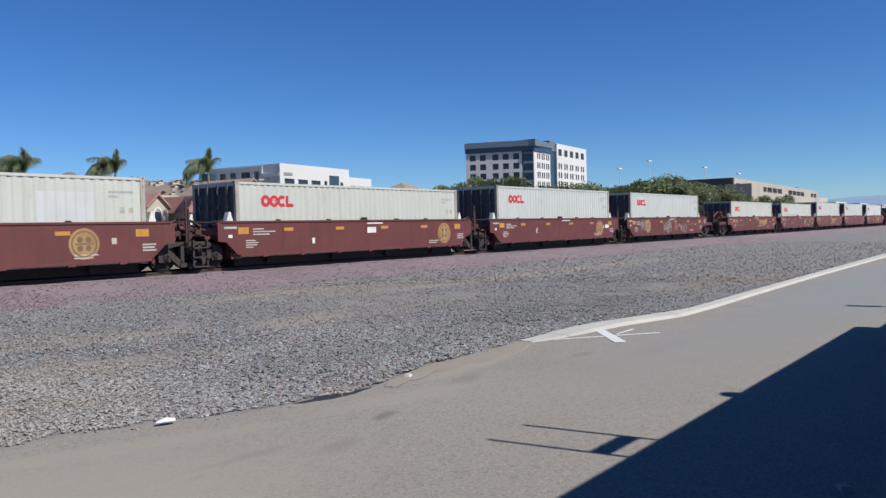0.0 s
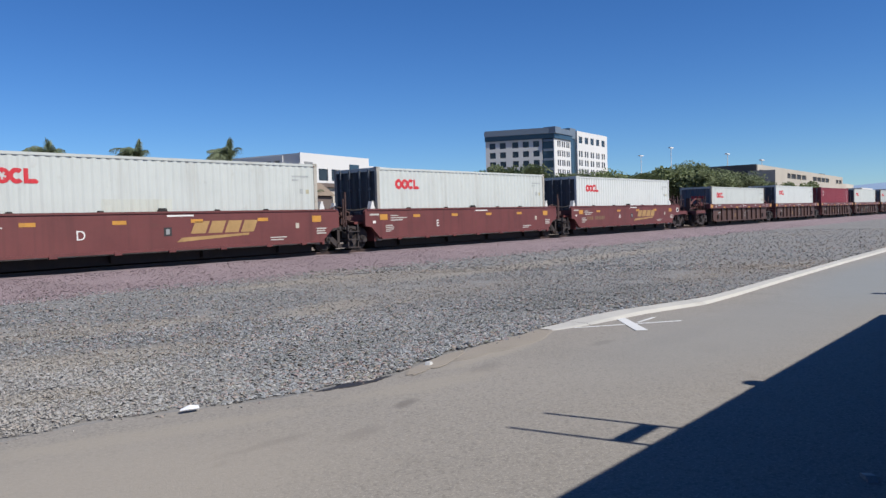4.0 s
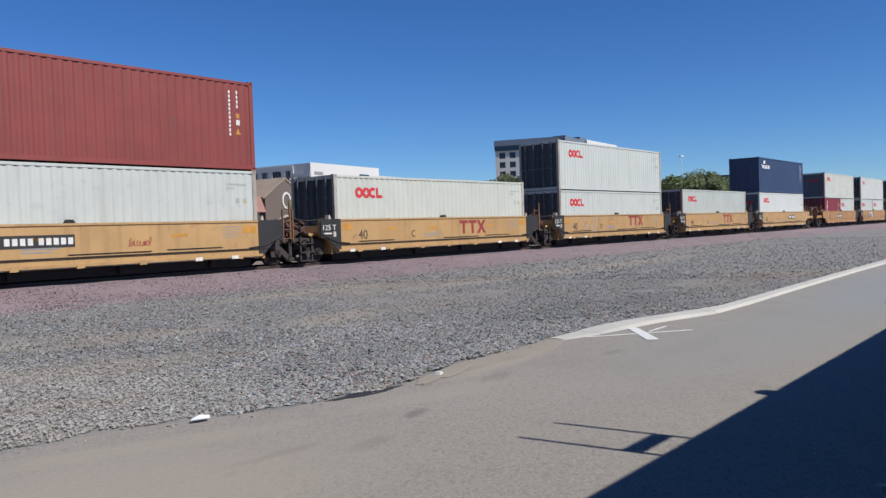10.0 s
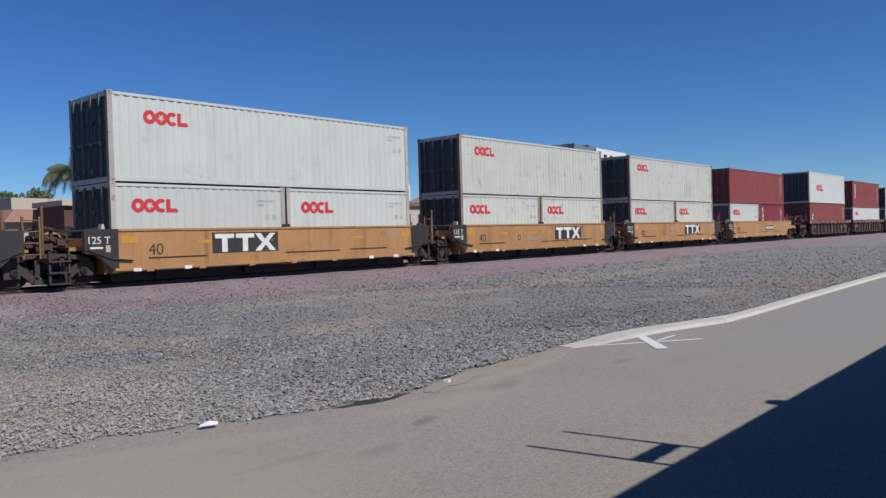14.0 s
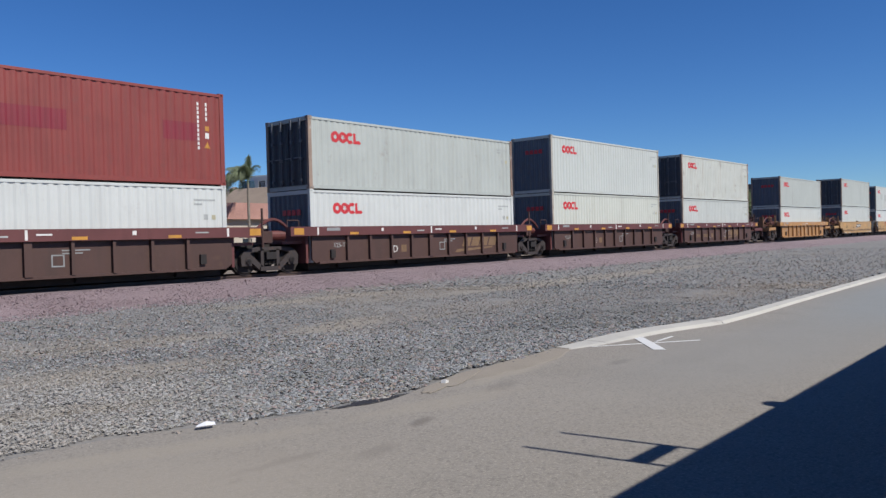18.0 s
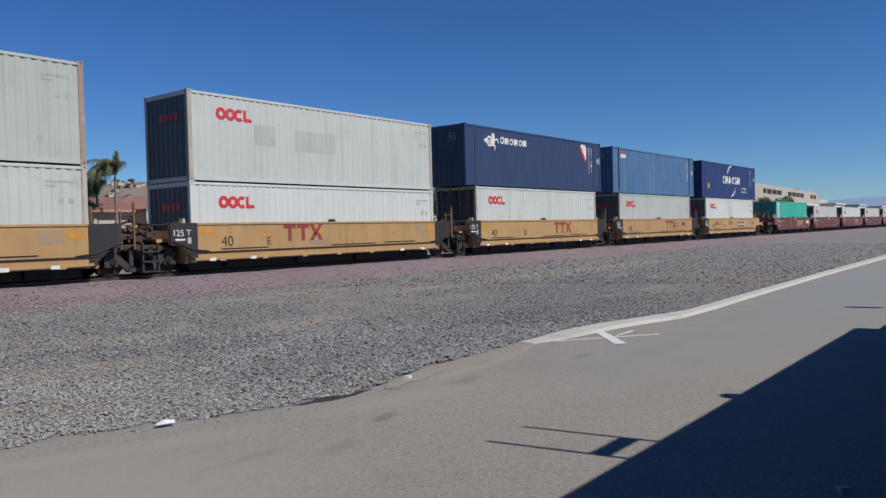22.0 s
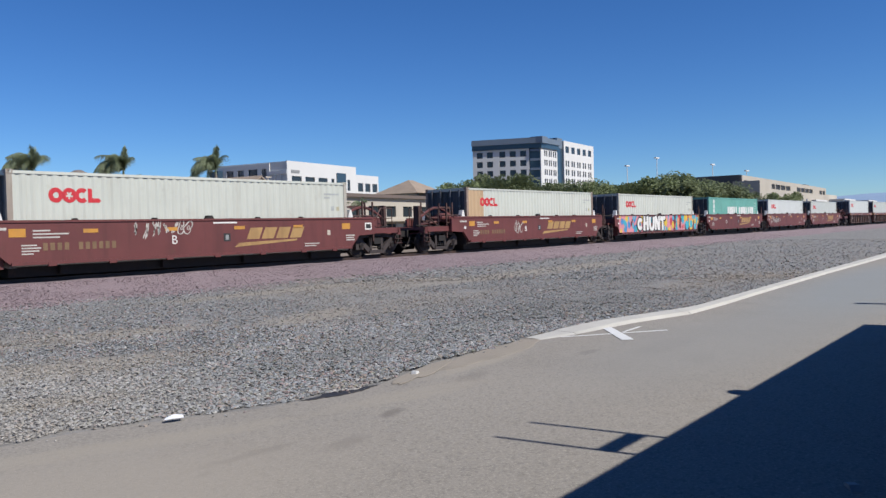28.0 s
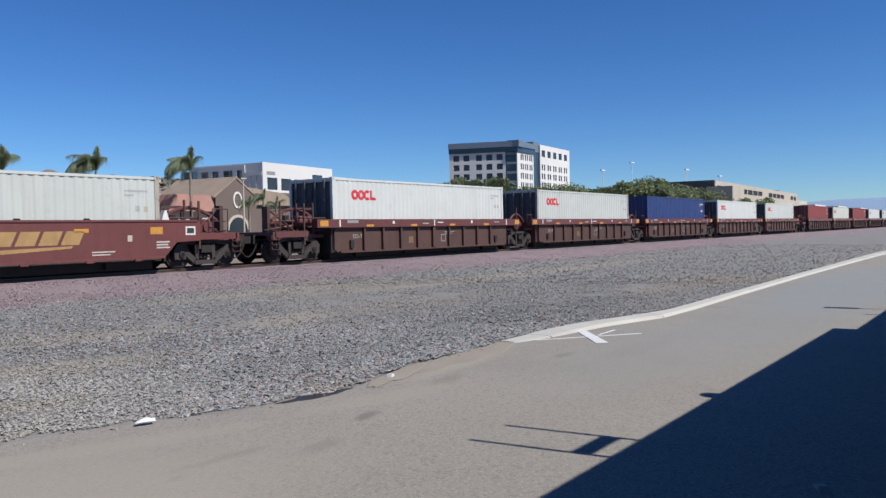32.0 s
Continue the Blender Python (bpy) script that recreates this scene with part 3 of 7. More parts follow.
def red_mark():
    """The line's red sign: a ring, a ring with a flower, an open ring and a corner, as plain shapes."""
    bm = BM()
    ring(bm, 0.23, 0.23, 0.24, 0.095, -0.005, 0)
    ring(bm, 0.66, 0.23, 0.24, 0.125, -0.006, 0)
    for i in range(5):
        a = i * math.tau / 5 + 0.3
        ring(bm, 0.66 + 0.10 * math.cos(a), 0.23 + 0.10 * math.sin(a), 0.035, 0.0, -0.005, 0, n=6)
    ring(bm, 1.08, 0.23, 0.24, 0.10, -0.005, 0, radians(48), radians(312), 16)
    box(bm, 1.28, 1.43, -0.005, 0, 0.0, 0.46)
    prism(bm, [(1.43, 0.0), (1.68, 0.0), (1.74, 0.06), (1.66, 0.14), (1.43, 0.14)], -0.0055, 0)
    bmesh.ops.scale(bm, vec=(0.84, 1, 0.86), verts=bm.verts)
    return bm


def horse_mark():
    """A white swirl with a neck and legs, then a word of plain blocks."""
    bm = BM()
    ring(bm, 0.38, 0.34, 0.26, 0.15, -0.005, 0, n=20)
    ring(bm, 0.40, 0.32, 0.10, 0.04, -0.005, 0, n=12)
    prism(bm, [(-0.12, 0.36), (0.16, 0.22), (0.20, 0.48), (0.02, 0.46)], -0.0055, 0)
    prism(bm, [(0.42, 0.08), (0.80, 0.16), (0.82, 0.44), (0.56, 0.42)], -0.006, 0)
    prism(bm, [(0.56, 0.40), (0.80, 0.40), (0.86, 0.52), (0.78, 0.74), (0.56, 0.74), (0.62, 0.60)], -0.0065, 0)
    prism(bm, [(0.76, 0.34), (1.02, 0.42), (1.16, 0.26), (1.22, 0.32), (1.04, 0.52), (0.76, 0.44)], -0.007, 0)
    prism(bm, [(0.72, 0.16), (0.92, 0.14), (0.86, -0.08), (0.76, -0.06), (0.82, 0.08), (0.70, 0.08)], -0.0075, 0)
    return bm


def word_blocks(n, w, h, step):
    """A word as plain rings and notched blocks, the first one taller."""
    bm = BM()
    for i in range(n):
        x, hh = i * step, h * (1.15 if i == 0 else 1.0)
        if i % 2 == 0:
            ring(bm, x + w / 2, hh / 2, hh / 2, hh * 0.27, -0.005, 0, n=14, sx=w / hh)
        else:
            prism(bm, [(x, 0), (x + w * 0.3, 0), (x + w * 0.5, hh * 0.4), (x + w * 0.7, 0), (x + w, 0), (x + w, hh), (x, hh)], -0.005, 0)
    return bm


def arc_mark():
    """Two white words as plain rings, notched blocks and wedges between two arcs."""
    bm = BM()
    for x, kind_ in ((0.0, 0), (0.46, 1), (0.98, 2), (1.62, 0), (2.08, 3), (2.54, 1)):
        if kind_ == 1:
            prism(bm, [(x, 0.0), (x + 0.13, 0.0), (x + 0.13, 0.24), (x + 0.22, 0.08), (x + 0.31, 0.24), (x + 0.31, 0.0), (x + 0.44, 0.0), (x + 0.44, 0.48), (x + 0.31, 0.48), (x + 0.22, 0.30), (x + 0.13, 0.48), (x, 0.48)], -0.005, 0)
        elif kind_ == 2:
            prism(bm, [(x, 0.0), (x + 0.13, 0.0), (x + 0.23, 0.20), (x + 0.33, 0.0), (x + 0.46, 0.0), (x + 0.30, 0.48), (x + 0.16, 0.48)], -0.005, 0)
        else:
            ring(bm, x + 0.21, 0.24, 0.245, 0.11, -0.005, 0, radians(50), radians(310), 14, 0.86)
            if kind_ == 3:
                box(bm, x + 0.22, x + 0.42, -0.0055, 0, 0.12, 0.24)
    ring(bm, 1.5, 0.20, 1.02, 0.91, -0.005, 0, radians(88), radians(152), 12, 0.8)
    ring(bm, 1.5, 0.20, 1.02, 0.91, -0.005, 0, radians(268), radians(332), 12, 0.8)
    bmesh.ops.scale(bm, vec=(1.5, 1, 1.3), verts=bm.verts)
    return bm


def gem_mark():
    return prism(BM(), [(0.0, 0.62), (0.14, 0.78), (0.50, 0.78), (0.62, 0.62), (0.58, 0.1), (0.48, 0.0)], -0.005, 0)


def gem_edge():
    return prism(BM(), [(-0.06, 0.60), (0.04, 0.70), (0.16, 0.56), (0.56, 0.06), (0.48, -0.06)], -0.008, -0.0055)


def slant_mark():
    """Tan slanted blocks over a long wedge."""
    bm = BM()
    for i, w in enumerate((0.42, 0.42, 0.42, 0.42)):
        x = 0.15 + i * 0.5
        prism(bm, [(x, 0.22), (x + w, 0.22), (x + w + 0.14, 0.56), (x + 0.14, 0.56)], -0.005, 0)
    prism(bm, [(-0.25, 0.0), (1.9, 0.13), (1.93, 0.19), (-0.1, 0.12)], -0.005, 0)
    bmesh.ops.scale(bm, vec=(1.22, 1, 1.12), verts=bm.verts)
    return bm


def block_mark():
    """Dull red sign of two posts with caps and a crossing."""
    bm = BM()
    for x in (0.0, 0.62):
        box(bm, x, x + 0.56, -0.005, 0, 0.44, 0.58)
        box(bm, x + 0.2, x + 0.36, -0.005, 0, 0.0, 0.44)
    prism(bm, [(1.2, 0.0), (1.38, 0.0), (1.86, 0.58), (1.68, 0.58)], -0.005, 0)
    prism(bm, [(1.68, 0.0), (1.86, 0.0), (1.62, 0.33), (1.51, 0.25)], -0.0052, 0)
    prism(bm, [(1.20, 0.58), (1.44, 0.26), (1.55, 0.34), (1.39, 0.58)], -0.0054, 0)
    return bm


def scribble(parent, x, z, w, h, material, seed, y, r=0.012, turns=9, name="graffiti"):
    """Sprayed tag: two lines of quick loops that lean and vary in size."""
    rng = random.Random(seed)
    bm = BM()
    rows_ = 2 if h > 0.45 else 1
    for row in range(rows_):
        hh = h / rows_ * 0.8
        zz = z + h * (rows_ - 1 - row) / rows_ + 0.1 * hh
        n = max(4, turns - 3 * row)
        x_at, ww, line = x + 0.12 * row * w, w * (1 - 0.2 * row), []
        for i in range(n):
            tall, kind_, step = rng.uniform(0.55, 1.15) * hh, rng.randrange(3), ww / n
            for k in range(8):
                a = k / 8 * math.tau
                if kind_ == 0:
                    p = (x_at + step * (k / 8) + step * 0.55 * math.sin(a), zz + tall * (0.5 - 0.5 * math.cos(a)))
                elif kind_ == 1:
                    p = (x_at + step * (k / 8) - step * 0.4 * math.sin(a), zz + tall * (0.5 + 0.5 * math.cos(a)))
                else:
                    p = (x_at + step * (k / 8), zz + tall * (0.05 if k % 4 < 2 else 0.95))
                line.append(Vector((p[0] + 0.15 * (p[1] - zz), y - 0.004 - 0.0004 * (row + i % 3), p[1])))
            x_at += step
        prev = None
        for i, p in enumerate(line):
            d = line[min(i + 1, len(line) - 1)] - line[max(i - 1, 0)]
            k = r * (0.8 + 0.5 * noise.noise((i * 0.3, seed, 0)))
            nrm = Vector((-d.z, 0, d.x)).normalized() * k if d.length > 1e-5 else Vector((0, 0, k))
            pair = [bm.verts.new(p + nrm), bm.verts.new(p - nrm)]
            if prev:
                bm.faces.new((prev[0], prev[1], pair[1], pair[0]))
            prev = pair
    return part(name, bm, material, parent, "sprayed graffiti tag")


def fat_tag(parent, x, z, w, h, material, seed, y, name="graffiti"):
    """Sprayed signs: uneven loops, open bows and quick strokes that overlap."""
    rng = random.Random(seed)
    bm = BM()
    n = max(4, round(w / h * 2.2))

    def ribbon(pts, wide, dy):
        prev = None
        for j, q in enumerate(pts):
            d = Vector(pts[min(j + 1, len(pts) - 1)]) - Vector(pts[max(j - 1, 0)])
            k = wide * rng.uniform(0.6, 1.25)
            side = Vector((-d.y, d.x)).normalized() * k if d.length > 1e-6 else Vector((0, k))
            pair = [bm.verts.new((q[0] + side.x, dy, q[1] + side.y)), bm.verts.new((q[0] - side.x, dy, q[1] - side.y))]
            if prev:
                bm.faces.new((prev[0], prev[1], pair[1], pair[0]))
            prev = pair

    for i in range(n):
        cx, cz = x + w * (i + 0.5) / n, z + h * (0.5 + rng.uniform(-0.1, 0.1))
        rx, rz, ph = w / n * rng.uniform(0.45, 0.75), h * rng.uniform(0.30, 0.52), rng.uniform(0, 6.3)
        kind_, dy = rng.randrange(4), y - 0.004 - 0.0005 * (i % 5)
        if kind_ < 2:
            a0, a1 = (0.0, 6.5) if kind_ == 0 else (rng.uniform(0, 2), rng.uniform(5.5, 7.2))
            loop = []
            for j in range(19):
                a = a0 + (a1 - a0) * j / 18
                r = 1 + 0.22 * math.sin(2 * a + ph) + 0.14 * math.sin(3 * a + 2 * ph)
                loop.append((cx + rx * r * math.cos(a) + 0.2 * rz * math.sin(a), cz + rz * r * math.sin(a)))
            ribbon(loop, 0.018, dy)
            if kind_ == 0:
                ribbon([(cx + 0.3 * (u - cx) + 0.02, cz + 0.3 * (v - cz)) for u, v in loop], 0.012, dy - 0.0002)
        else:
            zig = [(cx + rx * rng.uniform(-0.9, 0.9), cz + rz * (1 if j % 2 else -1) * rng.uniform(0.6, 1.1)) for j in range(kind_ + 2)]
            fine = []
            for (xa, za), (xb, zb) in zip(zig, zig[1:]):
                fine += [(xa + (xb - xa) * k / 5 + 0.03 * math.sin(k + ph), za + (zb - za) * k / 5) for k in range(5)]
            ribbon(fine + [zig[-1]], 0.016, dy)
    return part(name, bm, material, parent, "sprayed graffiti tag")


def bubble(kind_, g):
    """One fat sprayed sign, grown by g for its outline."""
    bm = BM()
    if kind_ == 0:
        ring(bm, 0.34, 0.42, 0.36 + g, 0.12 - g, -0.002, 0, radians(40), radians(320), 14, 0.9)
    elif kind_ == 1:
        prism(bm, [(0.0 - g, 0.02 - g), (0.24 + g, 0.0 - g), (0.26 + g, 0.82 + g), (0.04 - g, 0.86 + g)], -0.002, 0)
        prism(bm, [(0.40 - g, 0.0 - g), (0.64 + g, 0.04 - g), (0.62 + g, 0.86 + g), (0.38 - g, 0.80 + g)], -0.0022, 0)
        prism(bm, [(0.2, 0.32 - g), (0.44, 0.34 - g), (0.44, 0.54 + g), (0.2, 0.52 + g)], -0.0024, 0)
    elif kind_ == 2:
        ring(bm, 0.33, 0.34, 0.34 + g, 0.11 - g, -0.002, 0, math.pi, math.tau, 12, 0.95)
        prism(bm, [(0.0 - g, 0.34), (0.22 + g, 0.34), (0.20 + g, 0.84 + g), (-0.02 - g, 0.80 + g)], -0.0022, 0)
        prism(bm, [(0.43 - g, 0.34), (0.65 + g, 0.34), (0.68 + g, 0.80 + g), (0.46 - g, 0.84 + g)], -0.0022, 0)
    elif kind_ == 3:
        prism(bm, [(0.0 - g, 0.0 - g), (0.22 + g, 0.02 - g), (0.20 + g, 0.86 + g), (0.0 - g, 0.82 + g)], -0.002, 0)
        prism(bm, [(0.42 - g, 0.0 - g), (0.66 + g, 0.0 - g), (0.64 + g, 0.86 + g), (0.44 - g, 0.82 + g)], -0.0022, 0)
        prism(bm, [(0.38 - g, 0.02 - g), (0.60, 0.02 - g), (0.26 + g, 0.84 + g), (0.06, 0.84 + g)], -0.0024, 0)
    else:
        prism(bm, [(0.18 - g, 0.0 - g), (0.42 + g, 0.02 - g), (0.40 + g, 0.7), (0.20 - g, 0.7)], -0.002, 0)
        prism(bm, [(-0.02 - g, 0.58 - g), (0.62 + g, 0.62 - g), (0.66 + g, 0.86 + g), (0.0 - g, 0.84 + g)], -0.0022, 0)
    return bm


def colour_blobs(parent, x0, x1, z0, z1, y, seed):
    """Bright sprayed rounds that cover a side, and fat white signs over them."""
    rng = random.Random(seed)
    cols = [("red_spray", (0.4235, 0.0385, 0.0462)), ("pink_spray", (0.539, 0.2156, 0.2464)), ("blue_spray", (0.05, 0.20, 0.42)), ("cyan_spray", (0.0385, 0.3234, 0.4235)), ("yellow_spray", (0.5544, 0.385, 0.0462)), ("maroon_spray", (0.115, 0.018, 0.03)), ("teal_spray", (0.0462, 0.2926, 0.2772)), ("peach_spray", (0.56, 0.25, 0.13))]
    paints = [mat(name.replace("_", " "), c, 0.55, 0, 0.06, 0.06, 2, 40) for name, c in cols]
    put("graffiti", plate(x1 - x0, z1 - z0, paints[1], 0.002), parent, x0, z0, y)
    layers = [BM() for _ in paints]
    n = 0
    spots = [(row, i) for row in range(4) for i in range(44)]
    rng.shuffle(spots)
    for row, i in spots[:150]:
        cx = x0 + (i + 0.5 * (row % 2) + rng.uniform(-0.3, 0.5)) * (x1 - x0) / 42
        cz = z0 + (row + 0.5 + rng.uniform(-0.3, 0.3)) * (z1 - z0) / 4
        r, k, sides = rng.uniform(0.12, 0.24), rng.uniform(0, 6.3), rng.choice((4, 5, 6, 9))
        stretch, lean = rng.uniform(0.6, 1.2), rng.uniform(-0.5, 0.7)
        if cx > x0 + 7.0:
            r, sides, stretch, lean = r * 1.15, 14, 0.95, 0.0
        dy = y - 0.003 - 0.00006 * n
        n += 1
        ring_ = []
        for j in range(sides):
            a = k + j * math.tau / sides
            u, v = r * stretch * math.cos(a), r * 1.2 * math.sin(a)
            z = min(z1, max(z0, cz + v))
            ring_.append((min(x1 + 0.36 * min(1, max(0, (z - 0.55) / 0.5)), max(x0, cx + u + lean * v)), dy, z))
        bm = layers[rng.choice((0, 1, 1, 2, 3, 3, 3, 4, 4, 5, 5, 6, 7))]
        bm.faces.new([bm.verts.new(p_) for p_ in ring_])
    for bm, paint in zip(layers, paints):
        part("graffiti", bm, paint, parent)
    for i, kind_ in enumerate((0, 1, 2, 3, 4)):
        x = 2.2 + i * 0.9
        for g, m, dy in ((0.06, M["blackdecal"], 0.038), (0.0, M["paintwhite"], 0.042)):
            part("graffiti", bubble(kind_, g), m, parent, "fat white sprayed sign" if g == 0 else "black outline of a sprayed sign", Matrix.Translation((x, y - dy, 0.50 + 0.03 * (i % 2))) @ Matrix.Diagonal((1.3, 1, 1.12, 1)))


def medallion():
    bm = BM()
    ring(bm, 0, 0, 0.37, 0.33, -0.003, 0, n=28)
    for a in range(4):
        c, s = math.cos(a * math.pi / 2 + 0.785), math.sin(a * math.pi / 2 + 0.785)
        ring(bm, c * 0.17, s * 0.17, 0.085, 0.004, -0.003, 0, n=10)
    box(bm, -0.26, 0.26, -0.004, 0, -0.018, 0.018)
    return bm


# ---- containers ----
CW = 2.438
CREST, FOLD = 0.012, 0.024  # how far the wall's crests and folds lie behind the rails


def fold_depth(x, L):
    """How far the near wall of a container of length L lies behind its crests at x."""
    n = max(1, round((L - 0.24) / 0.278))
    u = ((x - 0.12) / ((L - 0.24) / n)) % 1.0
    return FOLD * (0.0 if u < 0.26 else (u - 0.26) / 0.24 if u < 0.5 else 1.0 if u < 0.76 else (1 - u) / 0.24)


def folded(key, make, material, x, L, scale=1.0):
    """A painted sign as a thin mesh that follows the folds of the wall behind it, from x on."""
    def bend():
        bm = make()
        if scale != 1.0:
            bmesh.ops.scale(bm, vec=(scale, 1, scale), verts=bm.verts)
        lo = min(v.co.x for v in bm.verts)
        hi = max(v.co.x for v in bm.verts)
        n = max(1, round((L - 0.24) / 0.278))
        step = (L - 0.24) / n
        for i in range(n):
            for u in (0.0, 0.26, 0.5, 0.76):
                cut = 0.12 + (i + u) * step - x
                if lo + 1e-4 < cut < hi - 1e-4:
                    bmesh.ops.bisect_plane(bm, geom=bm.verts[:] + bm.edges[:] + bm.faces[:], plane_co=(cut, 0, 0), plane_no=(1, 0, 0))
        for v in bm.verts:
            v.co.y += fold_depth(v.co.x + x, L)
        return bm
    return shape((*key, round(x, 3), round(L, 2), scale), bend, material)


def corrugated(L, z0, z1, y, depth, along="x", pitch=0.278):
    """Folded sheet that stands along x from 0 to L; its crests lie at y, its folds depth behind."""
    bm = BM()
    n = max(1, round(L / pitch))
    p = L / n
    xs = []
    for i in range(n):
        for u, d in ((0.0, 0.0), (0.26, 0.0), (0.5, 1.0), (0.76, 1.0)):
            xs.append(((i + u) * p, y + depth * d))
    xs.append((L, y))
    lo = [bm.verts.new((x, v, z0) if along == "x" else (v, x, z0)) for x, v in xs]
    hi = [bm.verts.new((x, v, z1) if along == "x" else (v, x, z1)) for x, v in xs]
    for i in range(len(lo) - 1):
        bm.faces.new((lo[i], lo[i + 1], hi[i + 1], hi[i]))
    return bm


def wall_mesh(L, H, side):
    bm = corrugated(L - 0.24, 0.14, H - 0.10, CREST if side == 0 else CW - CREST, FOLD if side == 0 else -FOLD)
    bmesh.ops.translate(bm, vec=(0.12, 0, 0), verts=bm.verts)
    return bm


def end_mesh(H, x, depth):
    bm = corrugated(CW - 0.24, 0.14, H - 0.10, x, depth, "y", 0.27)
    bmesh.ops.translate(bm, vec=(0, 0.12, 0), verts=bm.verts)
    return bm


def post_mesh(H, d, e):
    """A corner post with its two castings and their oval holes."""
    bm = BM()

    def b(x0, x1, y0, y1, z0, z1):
        box(bm, *sorted((d * x0, d * x1)), *sorted((e * y0, e * y1)), z0, z1)
    b(0.004, 0.15, 0.002, 0.128, 0.118, H - 0.118)
    for z in (0.0, H - 0.118):
        b(-0.003, 0.178, -0.003, 0.03, z, z + 0.03)
        b(-0.003, 0.178, -0.003, 0.03, z + 0.088, z + 0.118)
        b(-0.003, 0.05, -0.003, 0.03, z + 0.03, z + 0.088)
        b(0.128, 0.178, -0.003, 0.03, z + 0.03, z + 0.088)
        b(-0.002, 0.177, 0.03, 0.162, z, z + 0.118)
    return bm


def container(S, z, feet, H, paint, label, mark="red", doors=True, lx=0.0, patch=(), over=0.0, group="containers on the train", post=None, sign=None, marks=(), words=()):
    """One freight container; S: its near left foot along the line at the start, over: how far a 45 foot box reaches past its posts."""
    L = {20: 6.058, 40: 12.192, 45: 13.716}[feet]
    m = M[paint]
    pm = M[post] if post else M["postrust"] if paint in ("rusty", "grey") else M["postworn"] if paint in ("white", "cream") else m
    ob = thing("container", label, "container", group)
    body = part("near_wall", shape(("near_wall", L, H), lambda: wall_mesh(L, H, 0), m), parent=ob)
    part("far_wall", shape(("far_wall", L, H), lambda: wall_mesh(L, H, 1), m), parent=ob)
    part("roof", shape(("roof", L), lambda: box(BM(), 0.06, L - 0.06, 0.05, CW - 0.05, -0.06, -0.036), m), parent=ob, at=Matrix.Translation((0, 0, H)))
    part("floor", shape(("floor", L), lambda: box(BM(), 0.06, L - 0.06, 0.25, CW - 0.25, 0.004, 0.14), M["under"]), parent=ob)
    for y in (0.0, CW - 0.06):
        part("top_rail", shape(("top_rail", L), lambda: box(BM(), 0.1, L - 0.1, 0, 0.06, -0.11, -0.03), m), parent=ob, at=Matrix.Translation((0, y, H)))
        part("bottom_rail", shape(("bottom_rail", L), lambda: box(BM(), 0.1, L - 0.1, 0.004, 0.06, 0.032, 0.16), m), parent=ob, at=Matrix.Translation((0, y, 0)))
    for x, d in ((0.0, 1), (L, -1)):
        for y, e in ((0.0, 1), (CW, -1)):
            part("corner_post", shape(("corner_post", H, d, e), lambda: post_mesh(H, d, e), pm), parent=ob, at=Matrix.Translation((x, y, 0)))
    if feet == 45:
        for x in (0.76, L - 0.76 - 0.16):
            part("stacking_post", shape(("stacking_post", H), lambda: box(BM(), 0, 0.16, -0.004, 0.06, 0.1, H - 0.02), M["under"] if paint == "steelblue" else pm), parent=ob, at=Matrix.Translation((x, 0, 0)))
    if doors:
        # pale and green boxes: the shade on the doors is painted in
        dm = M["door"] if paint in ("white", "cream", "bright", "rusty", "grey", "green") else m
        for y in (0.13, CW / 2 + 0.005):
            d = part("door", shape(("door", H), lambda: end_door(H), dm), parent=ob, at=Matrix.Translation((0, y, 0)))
            for yy in (0.28, 0.80):
                part("lock_rod", rod_shape(H), parent=d, at=Matrix.Translation((-0.03, yy, 0)))
        part("header", shape(("header",), lambda: box(BM(), 0.0, 0.1, 0.1, CW - 0.1, -0.16, -0.02), m), parent=ob, at=Matrix.Translation((0, 0, H)))
    else:
        # pale boxes: the shade on the end wall is painted in
        em = M["endshade"] if paint in ("white", "cream", "bright", "rusty", "grey") else m
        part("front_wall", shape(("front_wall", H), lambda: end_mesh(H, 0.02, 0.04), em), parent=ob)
        part("header", shape(("header",), lambda: box(BM(), 0.0, 0.1, 0.1, CW - 0.1, -0.16, -0.02), m), parent=ob, at=Matrix.Translation((0, 0, H)))
        if mark == "red":
            put_end = part("end_logo", shape(("end_logo",), lambda: end_logo(), M["logored"]), parent=ob, at=Matrix.Translation((0, 0, H - 0.9)))
    part("sill", shape(("sill",), lambda: box(BM(), 0.0, 0.1, 0.1, CW - 0.1, 0.012, 0.15), m), parent=ob)
    part("rear_wall", shape(("rear_wall", H), lambda: end_mesh(H, -0.02, -0.04), m), parent=ob, at=Matrix.Translation((L, 0, 0)))
    Y = CREST - 0.001

    def paint_on(name, key, make, material, x, z_, words="", scale=1.0):
        put(name, folded(key, make, material, x, L, scale), ob, x, z_, Y, words)

    def spot_on(name, w, h, material, x, z_):
        paint_on(name, ("decal", round(w, 3), round(h, 3)), lambda: box(BM(), 0, w, -0.005, 0, 0, h), material, x, z_)
    if mark == "red":
        big = 1.5 if lx > 1 else 1.0
        paint_on("logo", ("logo_red",), red_mark, M["logored"], 1.08 + lx, H - (1.75 if lx > 1 else 0.86), "red sign of rings and a bar", big)
    if mark in ("red", "bars"):
        dec = M["palegrey"] if paint in ("white", "cream", "bright", "rusty", "grey") else M["paintwhite"]
        paint_on("number_stencil", ("number_rows",), lambda: bar_lines((0.75, 0.3), 0.06, 0.13), dec, L - 1.15, H - 0.50)
        spot_on("warning_sticker", 0.12, 0.15, M["oldsticker"] if dec is M["palegrey"] else M["reflect"], L - 0.52, H - 1.08)
